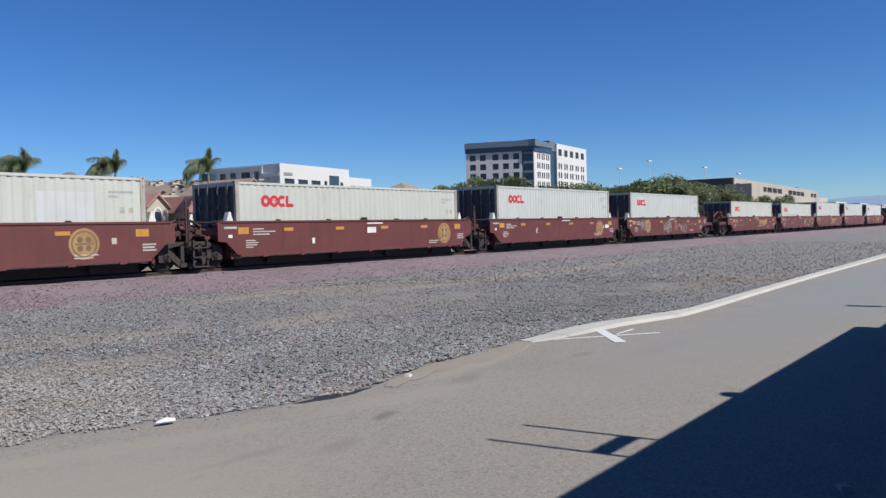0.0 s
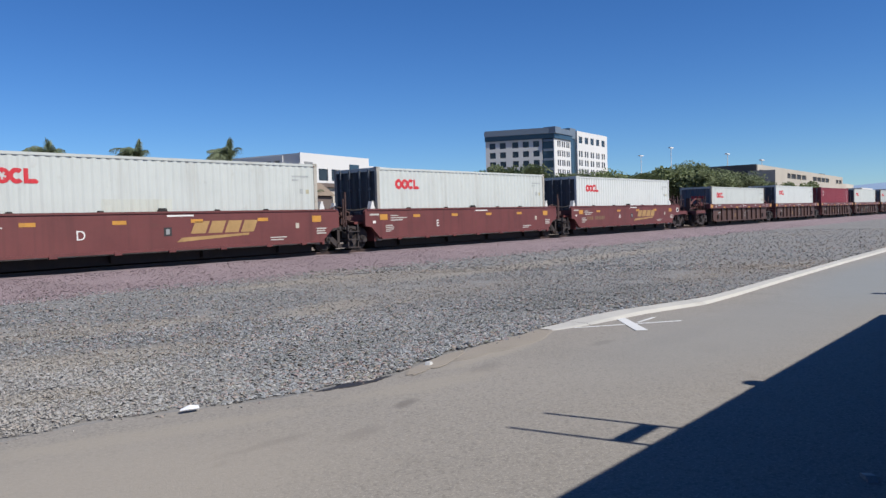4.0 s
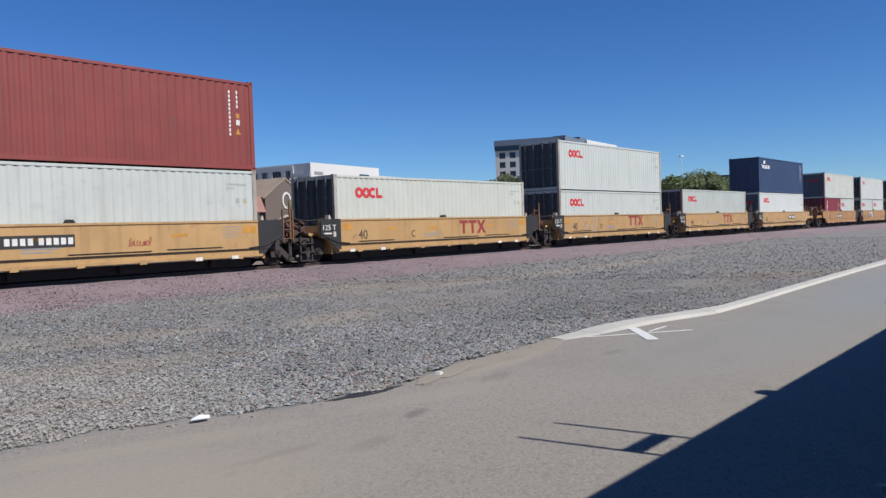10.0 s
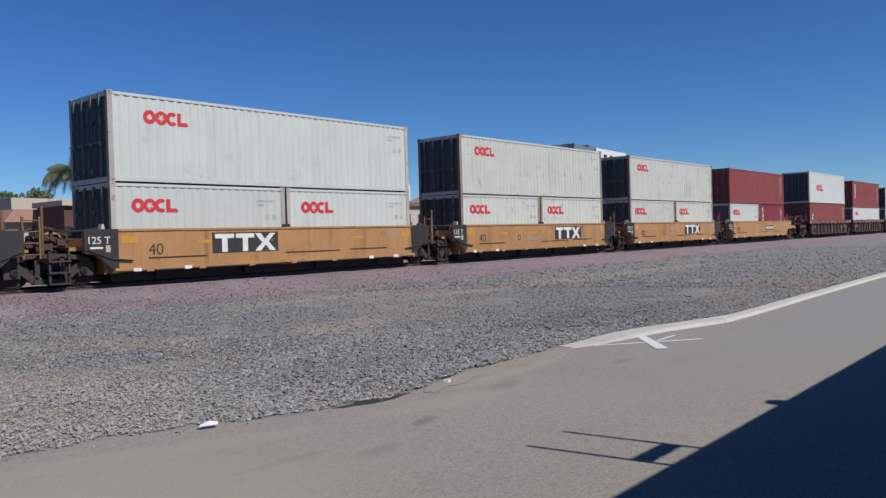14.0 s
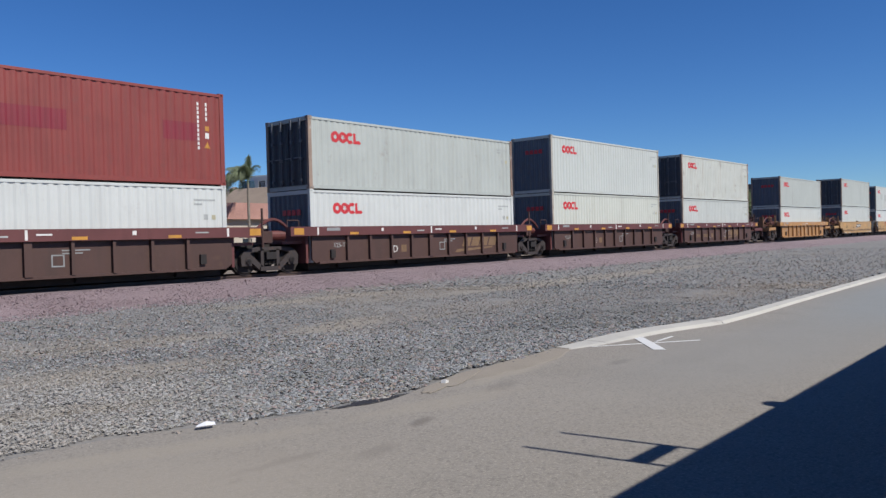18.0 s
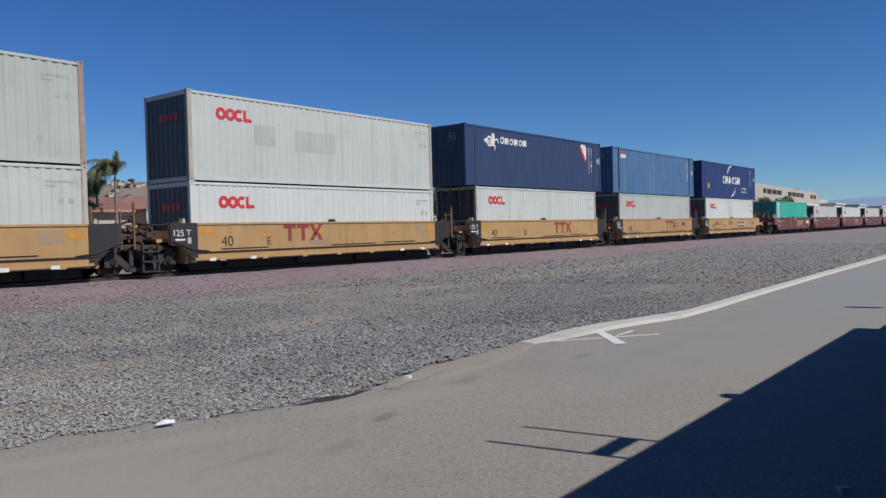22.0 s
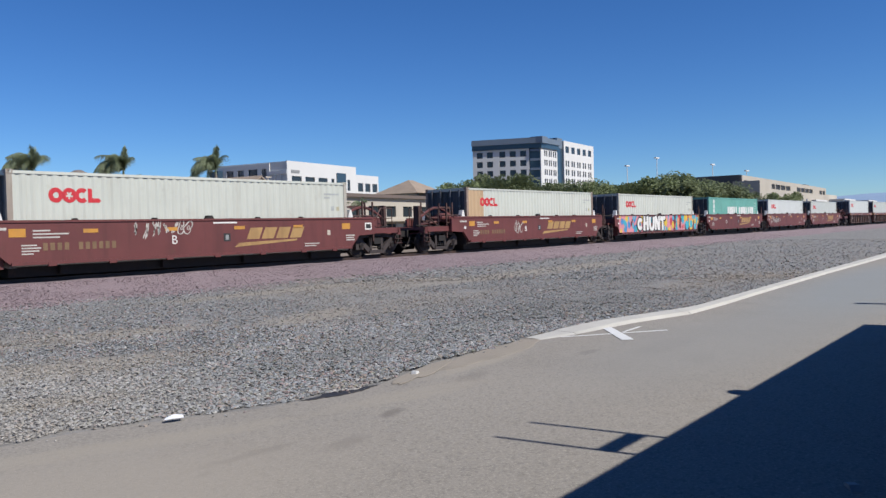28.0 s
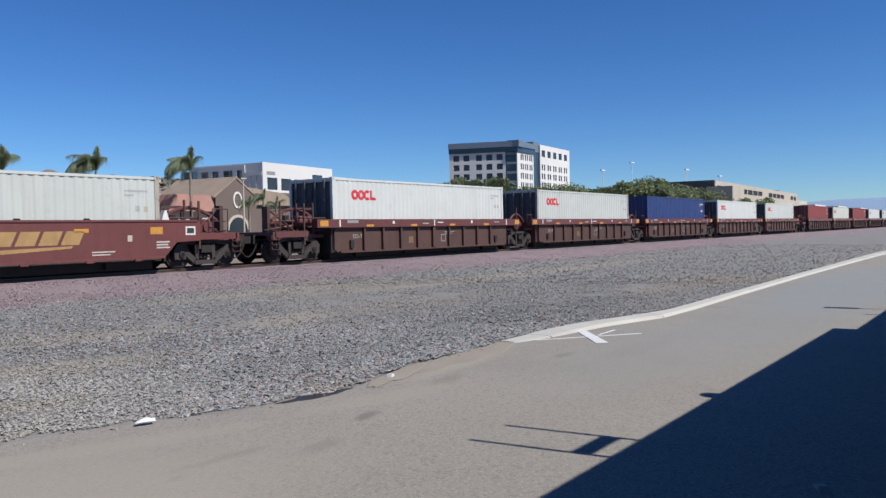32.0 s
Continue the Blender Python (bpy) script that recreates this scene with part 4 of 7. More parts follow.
        spot_on("data_sticker", 0.13, 0.17, dec, L - 0.80, H - 1.08)
    back = -0.55 if feet == 45 else 0.0
    if mark == "upright":
        paint_on("number_stencil", ("number_stencil",), upright_bars, M["paintwhite"], L + back - 0.95, H - 0.45)
        paint_on("warning_sticker", ("triangle",), triangle, M["reflect"], L + back - 0.72, H - 1.75)
        spot_on("data_sticker", 0.15, 0.17, M["paintwhite"], L + back - 0.68, H - 1.45)
        spot_on("warning_sticker", 0.15, 0.15, M["reflect"], L + back - 0.68, H - 1.22)
    if feet == 45:
        part("letters", letters("45", 0.36, M["greydecal"]), None, ob, "", Matrix.Translation((0.012, 1.0, H - 0.75)) @ Matrix.Rotation(radians(-90), 4, "Z"))
        put("letters", letters("45", 0.34, M["paintwhite"]), ob, L - 0.58, H - 1.25, -0.006)
    for kind_, px, pz in marks:
        if kind_ == "horse":
            paint_on("logo", ("horse_mark",), horse_mark, M["paintwhite"], px, pz, "white swirling animal sign")
            paint_on("logo", ("word_blocks",), lambda: word_blocks(6, 0.34, 0.31, 0.42), M["paintwhite"], px + 1.3, pz + 0.28, "white word of plain shapes")
        elif kind_ == "gem":
            paint_on("logo", ("gem_mark",), gem_mark, M["paintwhite"], px, pz, "white and red gem sign", 1.2)
            paint_on("logo", ("gem_edge",), gem_edge, M["logored"], px, pz, "", 1.2)
        elif kind_ == "arcs":
            paint_on("logo", ("arc_mark",), arc_mark, M["paintwhite"], px, pz, "white word sign between two arcs")
        elif kind_ == "word":
            paint_on("logo", ("word_row",), lambda: word_blocks(6, 0.30, 0.32, 0.34), M["paintwhite"], px, pz, "white word of plain shapes")
    if sign is not None:
        paint_on("logo", ("upright_mark",), upright_mark, M["paintwhite"], sign[0], sign[1], "white upright sign of plain shapes")
    for text, px, pz, high in words:
        put("letters", letters(text, high, M["paintwhite"]), ob, px, pz, Y - 0.004)
    for px, pz, w, h, pmat in patch:
        paint_on("paint_patch", ("patch", round(w, 3), round(h, 3)), lambda: box(BM(), 0, w, -0.003, 0, 0, h), M[pmat], px, pz)
    ob.matrix_basis = Matrix.Translation((S - over, SIDE_Y, z))
    MOVERS.append(ob)
    return ob


def upright_bars():
    bm = BM()
    for i in range(11):
        box(bm, 0, 0.065, -0.005, 0, -i * 0.135, 0.095 - i * 0.135)
    for i in range(4):
        box(bm, 0.29, 0.35, -0.005, 0, -i * 0.15, 0.11 - i * 0.15)
    return bm


def triangle():
    return prism(BM(), [(0, 0), (0.22, 0), (0.11, 0.2)], -0.005, 0)


def upright_mark():
    """White sign read downwards: a post with a bar, a ring with a bar, a crossing."""
    bm = BM()
    box(bm, 0.10, 0.19, -0.005, 0, 0.86, 1.26)
    box(bm, 0.0, 0.28, -0.0055, 0, 1.10, 1.17)
    box(bm, 0.19, 0.27, -0.0055, 0, 0.86, 0.93)
    ring(bm, 0.15, 0.62, 0.16, 0.085, -0.005, 0, radians(20), radians(330), 16)
    box(bm, 0.05, 0.28, -0.0055, 0, 0.60, 0.66)
    prism(bm, [(0.0, 0.08), (0.10, 0.08), (0.30, 0.38), (0.20, 0.38)], -0.005, 0)
    prism(bm, [(0.20, 0.08), (0.30, 0.08), (0.10, 0.38), (0.0, 0.38)], -0.0055, 0)
    return bm


def bar_row(n, w, h, step, gap_after=99, gap=0.0):
    """A row of upright bars that stands for a number."""
    bm = BM()
    for i in range(n):
        x = i * step + (gap if i > gap_after else 0)
        box(bm, x, x + w, -0.005, 0, 0, h)
    return bm


def bar_lines(widths, h, step):
    """Lines of small writing as bars, one under the other."""
    bm = BM()
    for i, w in enumerate(widths):
        box(bm, 0, w, -0.005, 0, -i * step, h - i * step)
    return bm


def put_lines(widths, h, step, material, ob, x, z, y):
    """Lines of small writing, each a thin bar of its own."""
    for i, w in enumerate(widths):
        put("stencil_line", plate(w, h, material), ob, x, z - i * step, y)


def end_door(H):
    bm = corrugated(CW / 2 - 0.15, 0.17, H - 0.16, 0.035, 0.03, "y", 0.36)
    w = CW / 2 - 0.15
    box(bm, 0.02, 0.06, 0, 0.05, 0.16, H - 0.15)
    box(bm, 0.02, 0.06, w - 0.05, w, 0.16, H - 0.15)
    return bm


def lock_rod(H):
    bm = rod(BM(), (0, 0, 0.14), (0, 0, H - 0.12), 0.02, 6)
    box(bm, -0.035, 0.03, -0.035, 0.035, H - 0.42, H - 0.10)
    for z in (0.3, 1.05, H - 0.9):
        box(bm, -0.025, 0.05, -0.045, 0.045, z, z + 0.09)
    box(bm, -0.04, -0.015, -0.02, 0.34, 1.12, 1.16)
    return bm


def rod_shape(H):
    """A dark lock rod with a brighter material on its top keeper."""
    fresh = (("lock_rod", H), M["rodgrey"].name) not in SHAPES
    me = shape(("lock_rod", H), lambda: lock_rod(H), M["rodgrey"])
    if fresh:
        me.materials.append(M["zinc"])
        for f in me.polygons:
            f.material_index = 1 if f.center.z > H - 0.5 and len(f.vertices) == 4 and f.area < 0.02 else 0
    return me


def end_logo():
    bm = BM()
    for y in (0.55, 0.82, 1.09, 1.36):
        box(bm, -0.004, 0.006, y, y + 0.2, 0, 0.2)
    return bm


MOVERS = []


# ---- well wagons ----
def truck_frame():
    """Cast side frame: a top chord, two falling arms, two columns, a spring seat and the bearing ends."""
    bm = BM()
    y0, y1 = 0.18, 0.32
    prism(bm, [(-0.92, 0.70), (-0.45, 0.80), (0.45, 0.80), (0.92, 0.70), (0.92, 0.84), (0.45, 0.92), (-0.45, 0.92), (-0.92, 0.84)], y0, y1)
    for f in (-1, 1):
        pts = [(f * 1.0, 0.62), (f * 0.42, 0.14), (f * 0.28, 0.14), (f * 0.28, 0.26), (f * 0.86, 0.76)]
        prism(bm, pts if f < 0 else pts[::-1], y0, y1)
        prism(bm, sorted_box(f * 0.26, f * 0.38, 0.2, 0.84), y0, y1)
        prism(bm, [(f * 0.95 - 0.2, 0.30), (f * 0.95 + 0.2, 0.30), (f * 0.95 + 0.22, 0.62), (f * 0.95 + 0.08, 0.80), (f * 0.95 - 0.08, 0.80), (f * 0.95 - 0.22, 0.62)], y0 - 0.01, y1)
    prism(bm, sorted_box(-0.42, 0.42, 0.12, 0.26), y0 - 0.04, y1 + 0.04)
    return bm


def sorted_box(xa, xb, z0, z1):
    xa, xb = sorted((xa, xb))
    return [(xa, z0), (xb, z0), (xb, z1), (xa, z1)]


def spring_nest():
    bm = BM()
    for x in (-0.16, 0.0, 0.16):
        for k in range(4):
            ring_z = 0.32 + k * 0.085
            rod(bm, (x, 0.25, ring_z), (x, 0.25, ring_z + 0.045), 0.075, 10)
    return bm


def wheel_mesh():
    bm = BM()
    rod(bm, (0, -0.07, 0), (0, 0.04, 0), 0.46, 28)
    rod(bm, (0, 0.04, 0), (0, 0.07, 0), 0.485, 28)
    rod(bm, (0, -0.11, 0), (0, -0.07, 0), 0.40, 24, 0.43)
    rod(bm, (0, -0.22, 0), (0, -0.1, 0), 0.10, 12)
    return bm


def truck(parent, x):
    t = part("truck", shape(("bolster",), lambda: box(box(BM(), -0.2, 0.2, 0.1, 2.34, 0.5, 0.74), -0.28, 0.28, 0.6, 1.84, 0.74, 0.84), M["under"]), parent=parent, label="dusty cast steel truck with two axles", at=Matrix.Translation((x, 0, 0)))
    for y, flip in ((0.0, 1), (2.44, -1)):
        part("side_frame", shape(("side_frame", flip), lambda: mirrored(truck_frame(), flip), M["truckgrey"]), parent=t, at=Matrix.Translation((0, y, 0)))
        part("spring", shape(("spring", flip), lambda: mirrored(spring_nest(), flip), M["under"]), parent=t, at=Matrix.Translation((0, y, 0)))
        for dx in (-0.89, 0.89):
            part("wheel", shape(("wheel", flip), lambda: mirrored(wheel_mesh(), flip), M["under"]), parent=t, at=Matrix.Translation((dx, 0.47 if flip > 0 else 1.97, 0.46)))
            part("axle_cap", shape(("axle_cap", flip), lambda: mirrored(rod(rod(BM(), (0, 0.12, 0.46), (0, 0.26, 0.46), 0.11, 12), (0, 0.10, 0.46), (0, 0.12, 0.46), 0.06, 8), flip), M["truckgrey"]), parent=t, at=Matrix.Translation((dx, y, 0)))
    for dx in (-0.89, 0.89):
        part("axle", shape(("axle",), lambda: rod(BM(), (0, 0.1, 0.46), (0, 2.34, 0.46), 0.08, 8), M["under"]), parent=t, at=Matrix.Translation((dx, 0, 0)))
    return t


def mirrored(bm, flip):
    if flip < 0:
        bmesh.ops.scale(bm, vec=(1, -1, 1), verts=bm.verts)
        bmesh.ops.reverse_faces(bm, faces=bm.faces)
    return bm


def smooth_side(left, right):
    """Outline of a plain deep side plate; left and right say whether the end is a coupler end."""
    lx = -1.35 if left else -0.85
    rx = 12.19 + (1.35 if right else 0.85)
    return [(-0.05, 0.42), (12.24, 0.42), (12.72 if not right else 12.66, 0.86), (rx, 0.90), (rx, 1.46), (rx - 0.12, 1.55), (lx + 0.12, 1.55), (lx, 1.46), (lx, 0.90), (-0.53 if not left else -0.47, 0.86)]


def ladder_mesh(h, w=0.42):
    bm = BM()
    for y in (0, w):
        box(bm, -0.03, 0.03, y - 0.025, y + 0.025, 0, h)
    z = 0.12
    while z < h - 0.05:
        rod(bm, (0, 0, z), (0, w, z), 0.016, 6)
        z += 0.3
    return bm


def step_mesh():
    bm = BM()
    for x in (0, 0.5):
        box(bm, x - 0.03, x + 0.03, -0.04, 0.04, 0.1, 1.0)
    for z in (0.12, 0.42, 0.72):
        box(bm, -0.04, 0.54, -0.10, 0.16, z, z + 0.04)
    return bm


def rail_mesh(w, h):
    bm = BM()
    rod(bm, (0, 0, 0), (0, 0, h), 0.02, 6)
    rod(bm, (w, 0, 0), (w, 0, h), 0.02, 6)
    rod(bm, (0, 0, h), (w, 0, h), 0.02, 6)
    rod(bm, (0, 0, h * 0.5), (w, 0, h * 0.5), 0.016, 6)
    return bm


def coupler_mesh():
    bm = box(BM(), -0.75, 0.0, -0.14, 0.14, -0.13, 0.13)
    prism(bm, [(-1.02, -0.16), (-0.7, -0.2), (-0.7, 0.2), (-1.02, 0.16), (-1.1, 0.05)], -0.2, 0.08)
    prism(bm, [(-1.16, -0.13), (-0.95, -0.13), (-0.95, 0.13), (-1.16, 0.13)], 0.02, 0.2)
    return bm


def hose_mesh():
    bm = BM()
    return tube(bm, [(-0.9 * u, 0, 0.55 * (2 * u - 1) ** 2) for u in [i / 8 for i in range(9)]], 0.025)


def coupler_end(ob, side, paint):
    """Platform, brake gear, rails, coupler and truck past the well at one end; side -1: the left end, 1: the right end."""
    x0 = 0.0 if side < 0 else 12.192
    f = side

    def X(a, b):
        return (x0 + f * a, x0 + f * b) if f > 0 else (x0 - b, x0 - a)
    m = M[paint]
    gear = M["gearyellow" if paint in ("yellow", "straw") else "gearbrown"]
    part("bulkhead", box(BM(), *X(0.08, 0.16), -0.02, 2.46, 0.28, 1.3), M["under"], ob)
    a, b = X(0.17, 3.0)
    part("end_platform", box(BM(), a, b, 0.35, 2.09, 0.88, 1.0), m, ob)
    a, b = X(0.15, 3.1)
    part("centre_sill", box(BM(), a, b, 0.95, 1.49, 0.70, 1.02), M["under"], ob)
    for y in (0.0, 2.36):
        a, b = X(1.3, 2.9)
        part("end_sill", box(BM(), a, b, y, y + 0.08, 0.92, 1.14), m, ob)
    a, b = X(2.85, 3.0)
    part("end_beam", box(BM(), a, b, 0.0, 2.44, 0.85, 1.12), m, ob)
    xx = x0 + f * 2.7
    part("brake_stand", box(BM(), xx - 0.07, xx + 0.07, 0.55, 0.85, 1.0, 2.05), gear, ob)
    for yy, zz in ((0.12, 2.2), (1.95, 2.3)):
        part("post", rod(BM(), (x0 + f * 0.95, yy, 1.0), (x0 + f * 0.95, yy, zz), 0.04, 8), gear, ob)
    part("top_bar", rod(BM(), (x0 + f * 0.3, 0.12, 1.62), (x0 + f * 1.6, 0.12, 1.62), 0.03, 6), gear, ob)
    part("brace", rod(BM(), (x0 + f * 1.5, 0.3, 1.0), (x0 + f * 2.6, 0.7, 1.95), 0.035, 6), gear, ob)
    drum = M["primer"] if gear is M["gearyellow"] else M["gearred"]
    if f < 0:
        part("brake_cylinder", rod(rod(BM(), (x0 - 0.75, 0.5, 1.52), (x0 - 1.55, 0.5, 1.52), 0.2, 14), (x0 - 1.55, 0.5, 1.52), (x0 - 1.95, 0.5, 1.52), 0.05, 8), M["gearred"], ob, "dull red horizontal brake cylinder")
    else:
        part("brake_cylinder", rod(rod(BM(), (x0 + 1.95, 0.34, 1.32), (x0 + 1.95, 0.95, 1.36), 0.26, 16), (x0 + 1.95, 0.28, 1.32), (x0 + 1.95, 0.34, 1.32), 0.17, 12), drum, ob, "dull red brake drum")
    lever = [(x0 + f * (0.45 + 2.1 * k / 10), 0.62, 1.42 + 0.55 * math.sin(math.pi * (0.12 + 0.80 * k / 10))) for k in range(11)]
    part("brake_lever", tube(BM(), lever, 0.06), M["gearred"], ob, "bowed dark red brake lever")
    part("valve_box", box(rod(BM(), (x0 + f * 1.25, 1.3, 1.0), (x0 + f * 1.25, 1.3, 1.75), 0.14, 10), *X(1.05, 1.6), 1.15, 1.6, 1.0, 1.3), M["under"], ob)
    a, b = X(1.7, 2.3)
    part("brake_box", box(BM(), a, b, 0.7, 1.3, 1.0, 1.42), gear, ob)
    part("air_tank", rod(BM(), (x0 + f * 0.55, 1.7, 1.22), (x0 + f * 1.45, 1.7, 1.22), 0.2, 14), M["under"], ob)
    a = X(0.55, 1.5)[0]
    part("handrail", shape(("handrail", 0.9, 0.95), lambda: rail_mesh(0.9, 0.95), gear), None, ob, "", Matrix.Translation((a, 2.2, 1.0)))
    part("handrail", shape(("handrail", 0.6, 0.8), lambda: rail_mesh(0.6, 0.8), gear), None, ob, "", Matrix.Translation((x0 + f * 2.3 - 0.3, 0.08, 1.12)))
    part("ladder", shape(("ladder", 1.55), lambda: ladder_mesh(1.55), gear), None, ob, "", Matrix.Translation((x0 + f * 1.45, 0.06, 0.62)))
    part("step", shape(("step",), step_mesh, gear), None, ob, "", Matrix.Translation((x0 + f * 2.88 - 0.16, 0.05, 0.42)) @ Matrix.Diagonal((0.64, 1, 0.58, 1)))
    fx = x0 + f * 0.85
    bm = BM()
    for dx in (-0.38, 0.38):
        box(bm, fx + dx - 0.04, fx + dx + 0.04, 0.62, 0.70, 1.0, 2.02)
    for z in (1.28, 1.94):
        box(bm, fx - 0.34, fx + 0.34, 0.625, 0.695, z, z + 0.09)
    part("gear_frame", bm, gear, ob)
    part("lever_box", box(BM(), fx - 0.3, fx + 0.3, 0.75, 1.15, 1.02, 1.62), M["under"], ob)
    part("slack_adjuster", rod(BM(), (x0 + f * 1.2, 0.5, 1.38), (x0 + f * 2.7, 0.75, 1.22), 0.055, 8), M["gearred"], ob)
    part("pipe", rod(rod(BM(), (x0 + f * 0.2, 0.2, 1.18), (x0 + f * 1.7, 0.25, 1.12), 0.03, 6), (x0 + f * 1.7, 0.25, 1.12), (x0 + f * 2.9, 0.6, 1.2), 0.03, 6), M["under"], ob)
    turn = Matrix.Diagonal((1, 1, 1, 1)) if f < 0 else Matrix.Rotation(math.pi, 4, "Z")
    part("coupler", shape(("coupler",), coupler_mesh, M["under"]), None, ob, "cast steel knuckle coupler", Matrix.Translation((x0 + f * 2.75, 1.22, 0.86)) @ turn)
    part("air_hose", shape(("air_hose",), hose_mesh, M["under"]), None, ob, "", Matrix.Translation((x0 + f * 3.0, 0.85, 0.25)) @ turn)
    truck(ob, x0 + f * 1.75)


def rigging_mesh():
    """Levers, a cylinder, rods and brackets in the gap over a shared truck."""
    bm = BM()
    rod(bm, (-0.35, 0.1, 0.32), (0.45, 0.1, 0.36), 0.13, 12)
    rod(bm, (0.45, 0.1, 0.36), (0.85, 0.0, 0.30), 0.035, 6)
    tube(bm, [(-0.75 + 1.35 * k / 8, -0.1, 0.42 + 0.24 * math.sin(math.pi * k / 8)) for k in range(9)], 0.04)
    for x, h in ((-0.55, 0.62), (-0.15, 0.55), (0.22, 0.66), (0.62, 0.5)):
        box(bm, x - 0.035, x + 0.035, -0.06, 0.02, 0.0, h)
    for x, z in ((-0.4, 0.12), (0.05, 0.05), (0.4, 0.16)):
        box(bm, x - 0.11, x + 0.11, -0.28, -0.1, z, z + 0.17)
    rod(bm, (-0.7, -0.25, 0.2), (0.7, -0.2, 0.1), 0.03, 6)
    rod(bm, (-0.2, -0.2, 0.5), (0.35, -0.2, 0.22), 0.028, 6)
    box(bm, -0.8, 0.8, 0.25, 0.45, 0.0, 0.3)
    return bm


def joint_end(ob, side, paint, dark_panel):
    """The short end between two wells that share a truck."""
    x0 = 0.0 if side < 0 else 12.192
    f = side
    m = M[paint]
    gear = M["gearyellow" if paint in ("yellow", "straw") else "gearbrown"]
    part("bulkhead", box(BM(), *sorted((x0 + f * 0.14, x0 + f * 0.24)), 0.0, 2.44, 0.3, 1.35), m, ob)
    part("end_platform", box(BM(), *sorted((x0 + f * 0.24, x0 + f * 1.1)), 0.2, 2.24, 0.98, 1.08), m, ob)
    part("centre_sill", box(BM(), *sorted((x0 + f * 0.2, x0 + f * 1.58)), 0.9, 1.54, 0.72, 1.0), M["under"], ob)
    if side < 0 and paint == "sill":
        lever = [(x0 - 0.35 - 1.5 * k / 10, 0.7, 1.25 + 0.6 * math.sin(math.pi * (0.1 + 0.8 * k / 10))) for k in range(11)]
        part("brake_lever", tube(BM(), lever, 0.06), M["gearred"], ob, "bowed dark red brake lever")
        part("brake_cylinder", rod(BM(), (x0 - 0.5, 0.9, 1.3), (x0 - 1.2, 0.9, 1.3), 0.17, 12), M["gearred"], ob)
        part("gear_box", box(BM(), x0 - 1.75, x0 - 1.35, 0.4, 0.8, 1.05, 1.45), M["gearbrown"], ob)
        part("handrail", shape(("handrail", 0.5, 0.55), lambda: rail_mesh(0.5, 0.55), gear), None, ob, "", Matrix.Translation((x0 - 0.95, 0.1, 1.25)))
    elif side < 0:
        if gear is M["gearyellow"]:
            part("ladder", shape(("ladder", 1.12), lambda: ladder_mesh(1.12), gear), None, ob, "", Matrix.Translation((x0 - 2.33, 0.06, 0.80)) @ Matrix.Rotation(radians(-90), 4, "Z"))
        else:
            part("post", rod(BM(), (x0 - 1.75, 0.1, 0.9), (x0 - 1.75, 0.1, 1.95), 0.035, 8), gear, ob)
        part("step", shape(("step",), step_mesh, M["truckgrey"]), None, ob, "dark hanging steps", Matrix.Translation((x0 - 1.76, -0.12, -0.02)))
        part("brake_rigging", shape(("brake_rigging",), rigging_mesh, M["gearbrown"]), None, ob, "grimy levers and cylinders over the truck", Matrix.Translation((x0 - 1.63, 0.62, 0.98)))
        part("air_pipe", shape(("bowed_pipe",), lambda: tube(BM(), [(-1.95 + 1.85 * k / 12, 0.3, 1.66 - 0.13 * math.sin(math.pi * k / 12) - 0.02 * k / 12) for k in range(13)], 0.028), M["under"]), None, ob, "", Matrix.Translation((x0, 0, 0)))
    else:
        part("post", rod(BM(), (x0 + 1.42, 0.1, 0.9), (x0 + 1.42, 0.1, 2.2), 0.04, 8), gear, ob)
        part("post", rod(BM(), (x0 + 1.15, 2.1, 0.9), (x0 + 1.15, 2.1, 2.15), 0.05, 8), gear, ob)
    if dark_panel:
        x1 = sorted((x0 + f * 0.16, x0 + f * 0.855))
        tip, root = x0 + f * 0.857, x0 - f * 0.10
        pts = [(root, 0.415), (root, 1.563), (tip, 1.563), (tip, 0.895), (x0 + f * 0.54, 0.855), (x0 + f * 0.055, 0.415)]
        part("end_panel", prism(BM(), pts if f > 0 else pts[::-1], -0.19, -0.15), M["black"], ob, "black end panel")
        part("air_pipe", rod(rod(BM(), (x0 + f * 0.8, -0.2, 1.0), (x0 + f * 0.1, -0.2, 0.72), 0.025, 6), (x0 + f * 0.1, -0.2, 0.72), (x0 - f * 0.5, -0.2, 0.66), 0.025, 6), M["under"], ob)


def well_floor(ob):
    part("well_floor", shape(("well_floor",), lambda: box(BM(), 0.1, 12.09, 0.32, 2.12, 0.05, 0.31), M["under"]), None, ob)
    for x in (1.5, 4.6, 7.6, 10.6):
        part("cross_beam", shape(("cross_beam",), lambda: box(BM(), -0.12, 0.12, 0.16, 2.28, 0.10, 0.36), M["under"]), None, ob, "", Matrix.Translation((x, 0, 0)))


def amber(ob, xs, z, y, w=0.42, h=0.11):
    for x in xs:
        put("reflector", plate(w, h, M["reflect"]), ob, x, z, y, "amber reflective strip")


LOOSE = random.Random(77)


